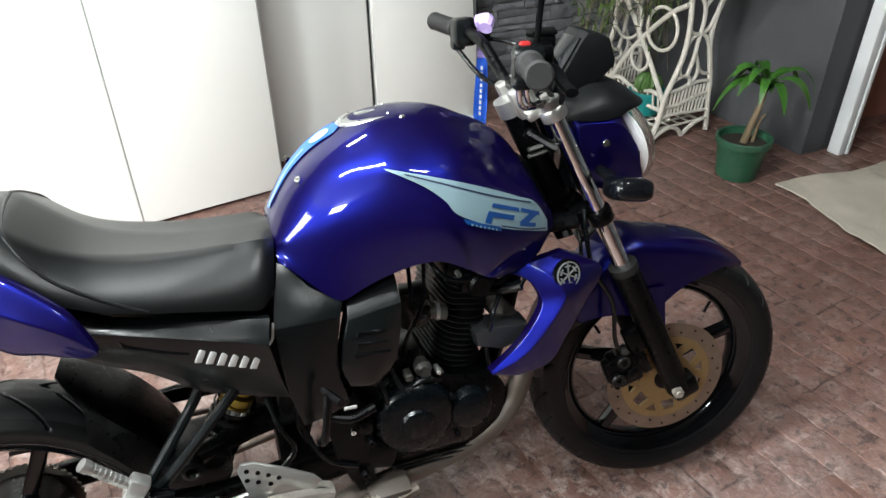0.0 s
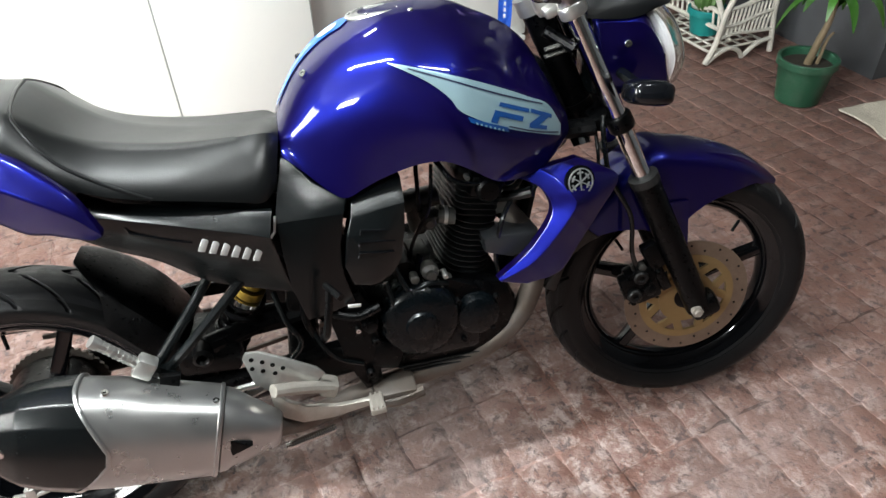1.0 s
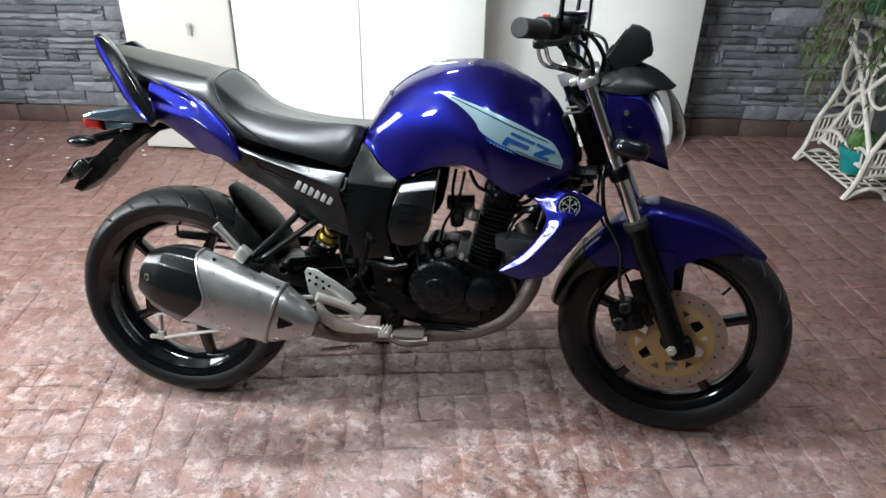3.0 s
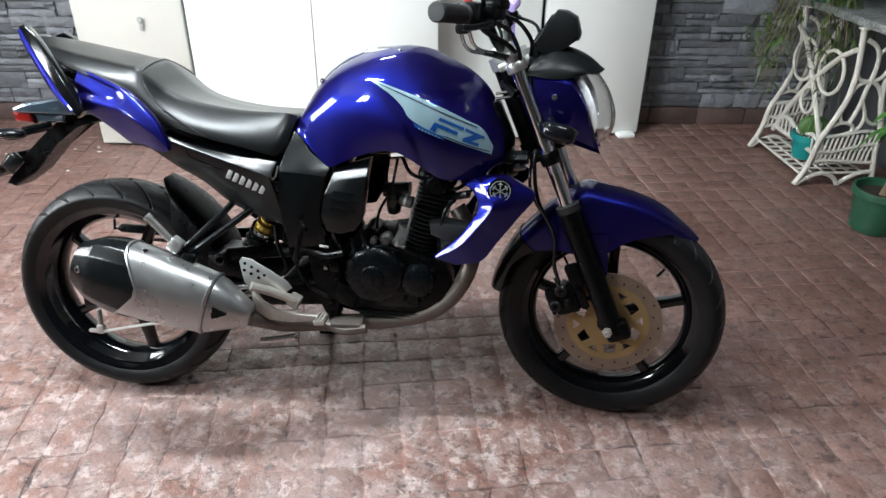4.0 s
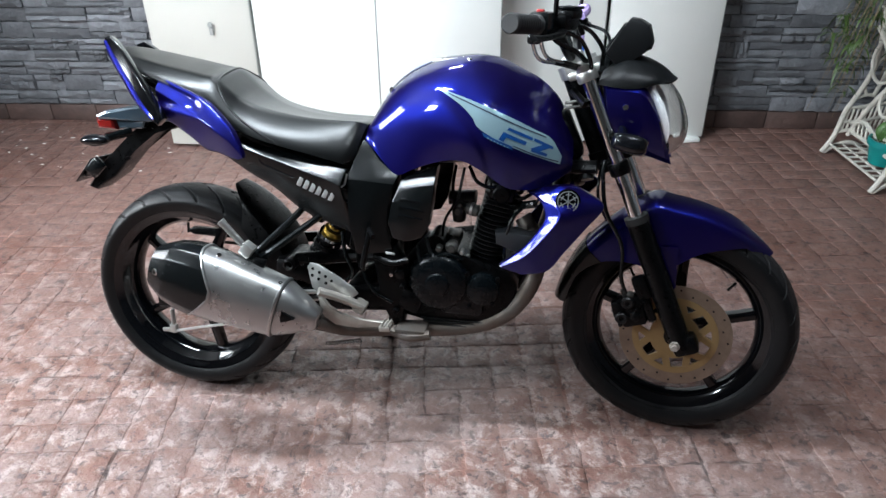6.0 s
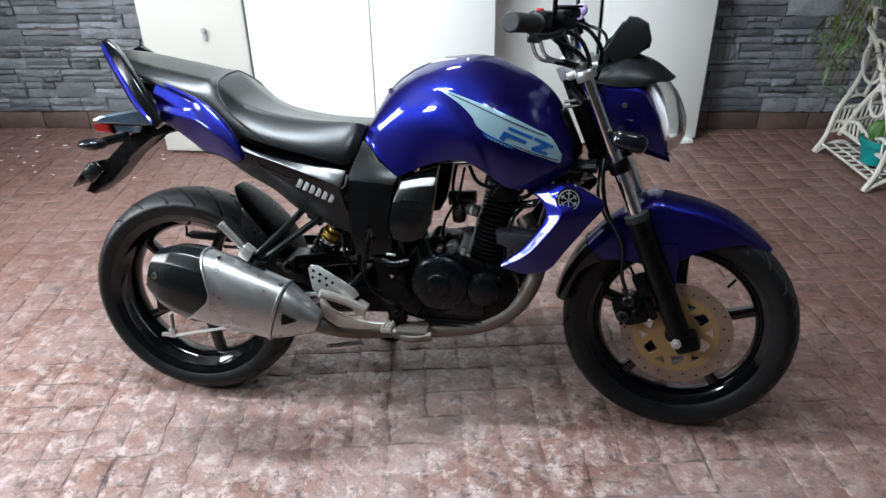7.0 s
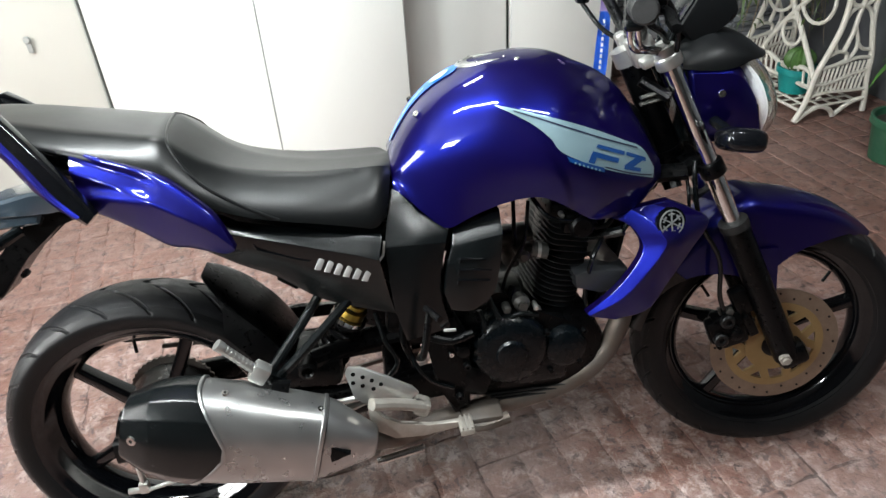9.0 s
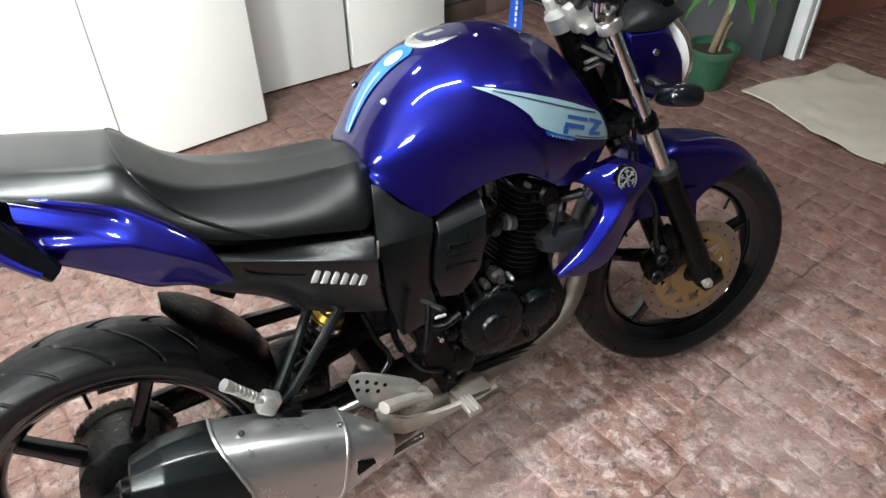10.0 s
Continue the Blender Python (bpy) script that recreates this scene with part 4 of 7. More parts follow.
def bolts(parent, mat, items, m=None):
    """Each bolt as a part: (place, radius, height, way)."""
    for p, r, h, d in items:
        part("bolt", bolt(bm_new(), p, r, h, d), mat, parent, "", m)


# ---- front fork
FORK_D = Vector((math.sin(radians(24)), 0, -math.cos(radians(24))))
for side_y in (-0.095, 0.095):
    foot_p = F_HUB + Vector((0.012, side_y, 0.0))
    top_p = foot_p - FORK_D * 0.690
    mid_p = foot_p - FORK_D * 0.315
    leg = part("fork_tube", tube(bm_new(), [top_p, mid_p], 0.0168, 20), CHROME, bike, "chromed fork tube", STEER)
    low = bm_new()
    tube(low, [mid_p - FORK_D * 0.012, mid_p + FORK_D * 0.02, foot_p - FORK_D * 0.06, foot_p + FORK_D * 0.012], 0.0265, 20)
    box(low, foot_p + Vector((0.012, 0, -0.004)), (0.062, 0.044, 0.05), pose(0, 0, 0, 0, -25, 0), bevel=0.012)
    part("fork_slider", low, BLACK_METAL, leg, "black fork slider", STEER)
    part("dust_seal", tube(bm_new(), [mid_p - FORK_D * 0.020, mid_p - FORK_D * 0.004], 0.0285, 20), GRIP_RUBBER, leg, "", STEER)
    cap = bm_new()
    tube(cap, [top_p + FORK_D * 0.004, top_p - FORK_D * 0.012], 0.0200, 16)
    tube(cap, [top_p - FORK_D * 0.010, top_p - FORK_D * 0.022], 0.0110, 6)
    part("fork_cap", cap, ALLOY, leg, "", STEER)
axle = bm_new()
tube(axle, [F_HUB + Vector((0, -0.122, 0)), F_HUB + Vector((0, 0.122, 0))], 0.0085, 14)
tube(axle, [F_HUB + Vector((0, -0.130, 0)), F_HUB + Vector((0, -0.122, 0))], 0.0125, 6)
tube(axle, [F_HUB + Vector((0, -0.136, 0)), F_HUB + Vector((0, -0.129, 0))], 0.0070, 12)
part("front_axle", axle, DULL_ALLOY, bike, "steel axle with its nut", STEER)


def clamp(bm, dist, w, t, ex):
    c = F_HUB - FORK_D * dist
    m = pose(0, 0, 0, 0, -25, 0)
    for sy in (-0.095, 0.095):
        lathe(bm, [(0.022, -t / 2), (0.024, -t / 2 + 0.003), (0.024, t / 2 - 0.003), (0.022, t / 2)], Matrix.Translation(c + Vector((0.012, sy, 0))) @ m, 24)
    box(bm, c + Vector((-0.012, 0, 0)), (0.042, 0.18, t * 0.85), m, bevel=0.006)
    lathe(bm, [(0.030, -t * 0.7), (0.030, t * 0.7)], Matrix.Translation(c + Vector((-0.036, 0, 0))) @ m, 20)
    return bm


part("upper_fork_clamp", clamp(bm_new(), 0.676, 0.2, 0.022, 0), ALLOY, bike, "silver alloy upper fork clamp", STEER)
part("lower_fork_clamp", clamp(bm_new(), 0.455, 0.2, 0.030, 0), BLACK_METAL, bike, "black lower fork clamp", STEER)
stem = bm_new()
tube(stem, [F_HUB - FORK_D * 0.66 + Vector((-0.036, 0, 0)), F_HUB - FORK_D * 0.44 + Vector((-0.036, 0, 0))], 0.026, 16)
part("steering_head", stem, BLACK_METAL, bike, "", STEER)

# caliper and hose
cal = bm_new()
box(cal, (1.198, -0.088, 0.352), (0.062, 0.040, 0.080), pose(0, 0, 0, 0, -20, 0), bevel=0.010)
box(cal, (1.172, -0.094, 0.350), (0.040, 0.030, 0.056), pose(0, 0, 0, 0, -20, 0), bevel=0.008)
box(cal, (1.214, -0.092, 0.415), (0.034, 0.026, 0.060), pose(0, 0, 0, 0, -25, 0), bevel=0.006)
for dx, dz in ((0.0, 0.022), (-0.012, -0.02), (0.018, -0.01)):
    lathe(cal, [(0.013, -0.006), (0.013, 0.006), (0.008, 0.009)], Matrix.Translation((1.190 + dx, -0.108, 0.355 + dz)) @ TURN_Y, 12)
for k in range(4):
    bolt(cal, (1.175 + 0.016 * k, -0.108, 0.318 + 0.022 * k), 0.006, 0.008)
caliper = part("brake_caliper", cal, BLACK_METAL, bike, "dirty black brake caliper", STEER)
for p, r, h in (((1.186, -0.110, 0.378), 0.0150, 0.010), ((1.176, -0.110, 0.336), 0.0150, 0.010)):
    part("piston_cap", lathe(bm_new(), [(r, -0.004), (r, h - 0.003), (r - 0.003, h), (r * 0.45, h), (r * 0.40, h - 0.003), (0.0, h - 0.003)], Matrix.Translation(p) @ TURN_Y, 18), FIN_BLACK, caliper, "", STEER)
part("bleed_nipple", tube(bm_new(), [(1.176, -0.098, 0.388), (1.168, -0.104, 0.406)], 0.0036, 8), CARB, caliper, "", STEER)
part("banjo_bolt", lathe(bm_new(), [(0.0085, -0.004), (0.0085, 0.006), (0.0050, 0.008), (0.0, 0.008)], Matrix.Translation((1.190, -0.104, 0.398)) @ TURN_Y, 6), CARB, caliper, "", STEER)
for z in (0.345, 0.366):
    part("pad_pin", tube(bm_new(), [(1.150, -0.098, z), (1.232, -0.098, z + 0.018)], 0.0030, 8), CARB, caliper, "", STEER)
part("caliper_bracket", box(bm_new(), (1.232, -0.096, 0.372), (0.020, 0.010, 0.085), pose(0, 0, 0, 0, -25, 0), bevel=0.003), BLACK_METAL, caliper, "", STEER)
hose = bm_new()
tube(hose, [(1.185, -0.100, 0.385), (1.165, -0.112, 0.44), (1.158, -0.110, 0.52), (1.115, -0.112, 0.60), (1.10, -0.11, 0.68), (1.10, -0.10, 0.72)], 0.0048, 8, 24)
part("brake_hose", hose, BLACK_PLASTIC, bike, "", STEER)
wire = bm_new()
tube(wire, [(1.215, 0.08, 0.33), (1.135, 0.085, 0.47), (1.095, -0.10, 0.62), (1.09, -0.085, 0.70)], 0.0036, 8, 24)
part("speedometer_cable", wire, BLACK_PLASTIC, bike, "", STEER)

# front mudguard
FENDER = ((49, 0.296, 0.289, 0.016), (60, 0.303, 0.276, 0.045), (70, 0.312, 0.250, 0.060), (83, 0.322, 0.218, 0.066), (96, 0.336, 0.185, 0.070), (104, 0.352, 0.172, 0.072), (113, 0.340, 0.180, 0.072), (124, 0.326, 0.215, 0.072), (140, 0.316, 0.262, 0.068), (156, 0.311, 0.284, 0.060), (171, 0.310, 0.292, 0.050))
rows = []
for k in range(58):
    th = 49 + 122 * k / 57
    ro, ri, w = table(FENDER, th)
    row = []
    for q in range(25):
        s = q / 24 * 2 - 1
        b = min(1.0, abs(s) * 1.55)
        y = math.copysign(w * math.sin(math.pi / 2 * b) ** 0.85, s)
        drop = 0.026 * (1 - math.cos(math.pi / 2 * b)) + max(0, abs(s) - 0.645) / 0.355 * max(0.004, ro - 0.026 - ri)
        r = ro - drop
        row.append(F_HUB + Vector((r * math.cos(radians(th)), y, r * math.sin(radians(th)))))
    rows.append(row)
fen = bm_new()
skin(fen, rows[:43], closed=False, caps=False)
bmesh.ops.recalc_face_normals(fen, faces=fen.faces)
bmesh.ops.solidify(fen, geom=fen.faces[:], thickness=0.003)
fender = part("front_mudguard", fen, BLUE, bike, "glossy blue front mudguard", STEER, 50)
flap = bm_new()
skin(flap, rows[42:], closed=False, caps=False)
bmesh.ops.recalc_face_normals(flap, faces=flap.faces)
bmesh.ops.solidify(flap, geom=flap.faces[:], thickness=0.003)
part("rear_flap", flap, BLACK_PLASTIC, fender, "dusty black rear part of the mudguard", STEER, 50)
bolts(fender, CHROME, [(F_HUB + Vector((-0.058, 0.083 * s, 0.200)), 0.0085, 0.006, (0, s, 0)) for s in (-1, 1)], STEER)
for s in (-1, 1):
    plate(brk := bm_new(), [(1.245, 0.520), (1.285, 0.520), (1.292, 0.42), (1.272, 0.395), (1.258, 0.44)], 0.074 * s, 0.078 * s)
    part("bracket", brk, BLUE, fender, "", STEER)

# ---- headlamp unit
for s in (-1, 1):
    bm = bm_new()
    topl = [(1.078, 0.092 * s, 0.893), (1.125, 0.096 * s, 0.893), (1.170, 0.094 * s, 0.884), (1.206, 0.084 * s, 0.828)]
    botl = [(1.096, 0.086 * s, 0.765), (1.135, 0.082 * s, 0.748), (1.180, 0.074 * s, 0.732), (1.245, 0.050 * s, 0.708)]
    shell(bm, topl, botl, 0.012, 0.004, 20, 10, (0, s, 0), 0.010)
    cheek = part("headlamp_cheek", bm, BLUE, bike, "glossy blue side cover of the headlamp", STEER)
    bolts(cheek, CHROME, [((1.134, 0.110 * s, 0.844), 0.0075, 0.006, (0, s, 0)), ((1.184, 0.094 * s, 0.765), 0.008, 0.006, (0, s, 0))], STEER)

LENS = ((0.722, 1.236, 0.040), (0.750, 1.264, 0.066), (0.790, 1.272, 0.084), (0.830, 1.262, 0.092), (0.865, 1.244, 0.090), (0.898, 1.216, 0.080))


def lens_rows():
    rows = []
    for k in range(19):
        z = 0.722 + 0.176 * k / 18
        xf, w = table(LENS, z)
        row = []
        for q in range(25):
            a = math.pi * (q / 24 - 0.5)
            row.append(Vector((xf - 0.070 + (0.070 * (math.cos(a) ** 0.8) if abs(a) < 1.5707 else 0), w * math.sin(a), z)))
        rows.append(row)
    return rows


dish = []
for k in range(15):
    v = k / 14
    z = 0.732 + 0.156 * v
    xf, w = table(LENS, z)
    deep = 0.062 * math.sin(math.pi * (0.10 + 0.80 * v)) ** 0.7
    dish.append([Vector((xf - 0.040 - deep * math.cos(a) - 0.0022 * (q % 3 == 1), 0.92 * w * math.sin(a), z)) for q, a in ((q, math.pi * (q / 24 - 0.5)) for q in range(25))])
lamp_unit = bm_new()
skin(lamp_unit, dish, closed=False, caps=False)
bmesh.ops.recalc_face_normals(lamp_unit, faces=lamp_unit.faces)
bmesh.ops.solidify(lamp_unit, geom=lamp_unit.faces[:], thickness=0.002)
head = part("headlamp", lamp_unit, REFLECTOR, bike, "hollow silver headlamp reflector", STEER, 20)
part("bulb_shield", lathe(bm_new(), [(0.020, -0.016), (0.021, 0.0), (0.017, 0.012), (0.006, 0.018), (0.0, 0.018)], Matrix.Translation((1.196, 0, 0.812)) @ pose(0, 0, 0, 0, 90, 0), 24), CHROME, head, "chromed bulb shield", STEER)
glass_bm = bm_new()
skin(glass_bm, lens_rows(), closed=False, caps=False)
bmesh.ops.recalc_face_normals(glass_bm, faces=glass_bm.faces)
bmesh.ops.solidify(glass_bm, geom=glass_bm.faces[:], thickness=0.0025)
lens_ob = part("lens", glass_bm, CLEAR, head, "clear curved headlamp lens", STEER, 60)
lens_ob.visible_shadow = False
for s in (-1, 1):
    part("bezel", tube(bm_new(), [(1.206, 0.084 * s, 0.812), (1.218, 0.070 * s, 0.768), (1.234, 0.048 * s, 0.726)], 0.005, 8, 12), BLACK_PLASTIC, head, "", STEER)

VISOR = ((1.062, 0.912, 0.096), (1.085, 0.932, 0.100), (1.115, 0.947, 0.102), (1.150, 0.944, 0.100), (1.190, 0.926, 0.093), (1.224, 0.899, 0.082))
rows = []
for k in range(20):
    x = 1.062 + 0.164 * k / 19
    z, w = table(VISOR, x)
    side_z = 0.888 - 0.008 * math.sin(math.pi * k / 19) + 0.004 * k / 19
    rows.append([Vector((x + 0.010 - (0.004 + 0.040 * (k / 19) ** 2) * (abs(s) ** 2), w * math.sin(math.pi / 2 * s) ** 1.0, side_z + (z - side_z) * math.cos(math.pi / 2 * s) ** 1.0 if abs(s) < 1 else side_z)) for s in (q / 8 - 1 for q in range(17))])
vis = bm_new()
skin(vis, rows, closed=False, caps=False)
bmesh.ops.recalc_face_normals(vis, faces=vis.faces)
bmesh.ops.solidify(vis, geom=vis.faces[:], thickness=0.004)
part("headlamp_visor", vis, MATTE_BLACK, bike, "black visor over the headlamp", STEER, 50)
inner = bm_new()
box(inner, (1.135, 0, 0.80), (0.10, 0.11, 0.14), bevel=0.03)
part("headlamp_housing", inner, BLACK_PLASTIC, bike, "", STEER)
for s in (-1, 1):
    bm = bm_new()
    m = Matrix.Translation((1.152, 0.168 * s, 0.775)) @ pose(0, 0, 0, 14 * s, 10, 0) @ Matrix.Diagonal((0.042, 0.042, 0.023, 1))
    bmesh.ops.create_icosphere(bm, subdivisions=3, radius=1.0)
    for v in bm.verts:
        v.co = m @ Vector([math.copysign(abs(c) ** 0.62, c) * 0.94 for c in v.co])
    ind = part("indicator", bm, SMOKE, bike, "smoked front indicator", STEER, 80)
    part("stalk", tube(bm_new(), [(1.126, 0.075 * s, 0.795), (1.142, 0.155 * s, 0.782)], 0.010, 10), BLACK_PLASTIC, ind, "", STEER)

# instrument pod
pod = bm_new()
plate(pod, [(1.072, 0.952), (1.104, 1.002), (1.121, 1.027), (1.140, 1.025), (1.164, 1.012), (1.175, 0.975), (1.172, 0.962), (1.148, 0.957), (1.128, 0.935), (1.108, 0.914)], -0.052, 0.052, 0.008)
pod_ob = part("instrument_pod", pod, MATTE_BLACK, bike, "black instrument pod", STEER)
scr = bm_new()
box(scr, (1.0945, 0, 0.9885), (0.066, 0.084, 0.006), pose(0, 0, 0, 0, -57, 0), bevel=0.002)
part("screen", scr, SMOKE, pod_ob, "dark glossy display", STEER)
arm = bm_new()
tube(arm, [(1.080, 0, 0.905), (1.085, 0, 0.945), (1.10, 0, 0.97)], 0.022, 10, 5)
part("bracket", arm, BLACK_PLASTIC, pod_ob, "", STEER)

BAR = STEER @ Matrix.Translation((-0.004, -0.006, -0.006))
# handlebar and its fittings
bar = bm_new()
half_bar = [(1.005, 0.0, 0.945), (1.004, 0.045, 0.945), (0.998, 0.085, 0.962), (0.985, 0.135, 1.000), (0.972, 0.185, 1.018), (0.955, 0.27, 1.024), (0.932, 0.372, 1.030)]
tube(bar, mirror_y(half_bar)[::-1] + half_bar[1:], 0.0112, 12, 60)
handlebar = part("handlebar", bar, BLACK_METAL, bike, "black tubular handlebar", BAR)
for s in (-1, 1):
    part("riser", box(bm_new(), (1.008, 0.042 * s, 0.925), (0.040, 0.032, 0.055), pose(0, 0, 0, 0, -25, 0), bevel=0.006), ALLOY, handlebar, "silver bar clamp", BAR)


def along(s, t):
    """A point on the outer part of the bar, t from 0 (inner end of the grip) to 1 (end)."""
    a, b = Vector((0.955, 0.255 * s, 1.0235)), Vector((0.930, 0.376 * s, 1.0305))
    return a.lerp(b, t)


for s in (-1, 1):
    g = bm_new()
    pts = [along(s, -0.02), along(s, 0.0), along(s, 0.04), along(s, 0.5), along(s, 0.94), along(s, 0.97), along(s, 1.0)]
    u, v = ring_frame(pts[-1] - pts[0])
    prof_g = [(-0.02, 0.019), (0.0, 0.0215), (0.04, 0.0168)] + [(0.08 + 0.022 * q, 0.0186 if q % 4 in (1, 2) else 0.0170) for q in range(38)] + [(0.94, 0.0180), (0.97, 0.0195), (1.0, 0.0165)]
    skin(g, [[along(s, t) + u * r * math.cos(2 * math.pi * k / 20) + v * r * math.sin(2 * math.pi * k / 20) for k in range(20)] for t, r in prof_g])
    part("grip", g, GRIP_RUBBER, handlebar, "black rubber grip", BAR)
    sw = bm_new()
    box(sw, (0.962, 0.222 * s, 1.020), (0.048, 0.046, 0.056), pose(0, 0, 0, 0, 0, 12 * s), bevel=0.010)
    box(sw, (0.950, 0.228 * s, 0.995), (0.028, 0.030, 0.020), None, bevel=0.006)
    sw_ob = part("switch_box", sw, BLACK_PLASTIC, handlebar, "", BAR)
    if s < 0:
        r = bm_new()
        box(r, (0.958, -0.222, 1.048), (0.016, 0.016, 0.009), None, bevel=0.003)
        part("stop_switch", r, RED_SWITCH, sw_ob, "red stop switch", BAR)
        mc = bm_new()
        box(mc, (0.998, -0.165, 1.026), (0.040, 0.075, 0.034), pose(0, 0, 0, 0, 0, -14), bevel=0.008)
        box(mc, (1.005, -0.150, 1.042), (0.044, 0.050, 0.020), pose(0, 0, 0, 0, 0, -14), bevel=0.005)
        box(mc, (1.005, -0.150, 1.055), (0.048, 0.054, 0.006), pose(0, 0, 0, 0, 0, -14), bevel=0.002)
        tube(mc, [(0.985, -0.205, 1.012), (0.992, -0.185, 1.002), (1.002, -0.160, 1.004)], 0.008, 10, 6)
        tube(mc, [(1.018, -0.118, 1.020), (1.024, -0.104, 1.014), (1.030, -0.096, 1.000)], 0.006, 10, 6)
        part("brake_master_cylinder", mc, BLACK_METAL, handlebar, "", BAR)
    lev = bm_new()
    tube(lev, [(1.000, 0.190 * s, 1.012), (1.003, 0.235 * s, 1.006), (0.988, 0.300 * s, 1.002), (0.974, 0.372 * s, 1.004)], 0.0062, 8, 16, flat=1.5)
    box(lev, (0.992, 0.185 * s, 1.012), (0.030, 0.034, 0.024), None, bevel=0.006)
    part("brake_lever" if s < 0 else "clutch_lever", lev, BLACK_METAL, handlebar, "", BAR)
    ms = bm_new()
    tube(ms, [(0.985, 0.195 * s, 1.03), (0.985, 0.200 * s, 1.06), (0.990, 0.215 * s, 1.13), (1.000, 0.262 * s, 1.235)], 0.0052, 8, 14)
    mir = part("mirror", ms, BLACK_METAL, handlebar, "black mirror on a thin stem", BAR)
    mh = bm_new()
    bmesh.ops.create_icosphere(mh, subdivisions=3, radius=1.0, matrix=Matrix.Translation((1.005, 0.300 * s, 1.275)) @ pose(0, 0, 0, 0, 0, 10 * s) @ Matrix.Diagonal((0.016, 0.066, 0.040, 1)))
    part("mirror_shell", mh, BLACK_PLASTIC, mir, "", STEER, 80)

cables = (
    ([(0.985, -0.172, 0.944), (1.005, -0.135, 0.936), (1.030, -0.085, 0.922), (1.055, -0.04, 0.90)], 0.0050),
    ([(1.000, -0.150, 0.944), (1.018, -0.115, 0.936), (1.050, -0.055, 0.920), (1.065, -0.02, 0.89)], 0.0050),
    ([(0.975, -0.195, 1.005), (0.990, -0.165, 0.985), (1.025, -0.120, 0.962), (1.050, -0.075, 0.930)], 0.0060),
    ([(1.010, -0.120, 1.022), (1.045, -0.080, 1.005), (1.072, -0.045, 0.965), (1.070, -0.02, 0.93)], 0.0050),
    ([(1.000, -0.185, 1.010), (1.035, -0.150, 0.99), (1.055, -0.110, 0.94), (1.050, -0.085, 0.90)], 0.0048),
    ([(0.995, 0.190, 1.010), (1.060, 0.150, 0.99), (1.075, 0.08, 0.94), (1.050, 0.04, 0.89)], 0.0042),
    ([(0.950, 0.225, 0.985), (0.985, 0.170, 0.935), (1.035, 0.09, 0.905), (1.055, 0.04, 0.88)], 0.0050),
)
for pts, r in cables:
    part("cable", tube(bm_new(), pts, r, 8, 22), BLACK_PLASTIC, handlebar, "", BAR)

for pts in ([(0.945, -0.225, 0.990), (0.952, -0.212, 0.962), (0.965, -0.196, 0.949), (0.988, -0.168, 0.9435)], [(0.960, -0.215, 0.990), (0.968, -0.198, 0.962), (0.982, -0.176, 0.949), (1.003, -0.146, 0.9435)]):
    part("cable_elbow", tube(bm_new(), pts, 0.0042, 10, 16), CHROME, handlebar, "chromed throttle cable elbow", BAR)

# ---- fuel tank
TANK = (  # x, top, then half width and height of the shoulder, of the widest line and of the lower edge
    (0.528, 0.782, 0.066, 0.773, 0.098, 0.760, 0.121, 0.739), (0.545, 0.812, 0.074, 0.798, 0.113, 0.767, 0.125, 0.725), (0.575, 0.854, 0.088, 0.834, 0.131, 0.772, 0.137, 0.695),
    (0.610, 0.886, 0.104, 0.860, 0.147, 0.782, 0.149, 0.665), (0.644, 0.906, 0.120, 0.874, 0.160, 0.787, 0.155, 0.680), (0.675, 0.919, 0.139, 0.873, 0.170, 0.790, 0.161, 0.694),
    (0.706, 0.929, 0.156, 0.869, 0.178, 0.790, 0.168, 0.705), (0.740, 0.934, 0.165, 0.863, 0.185, 0.786, 0.173, 0.713), (0.775, 0.937, 0.169, 0.852, 0.190, 0.777, 0.176, 0.712),
    (0.813, 0.934, 0.171, 0.840, 0.193, 0.769, 0.172, 0.692), (0.845, 0.926, 0.169, 0.827, 0.191, 0.757, 0.160, 0.667), (0.874, 0.912, 0.164, 0.815, 0.184, 0.742, 0.150, 0.650),
    (0.923, 0.888, 0.151, 0.790, 0.165, 0.725, 0.136, 0.648), (0.965, 0.853, 0.134, 0.766, 0.145, 0.715, 0.124, 0.660), (0.990, 0.815, 0.117, 0.749, 0.128, 0.712, 0.110, 0.676),
    (1.012, 0.765, 0.094, 0.732, 0.104, 0.709, 0.092, 0.688))
HAUNCH = ((0.600, 0.960), (0.655, 0.889), (0.675, 0.870), (0.694, 0.856), (0.731, 0.837), (0.763, 0.812), (0.796, 0.767), (0.819, 0.715), (0.830, 0.660))


def ramp(a, b, x):
    t = min(1.0, max(0.0, (x - a) / (b - a)))
    return t * t * (3 - 2 * t)


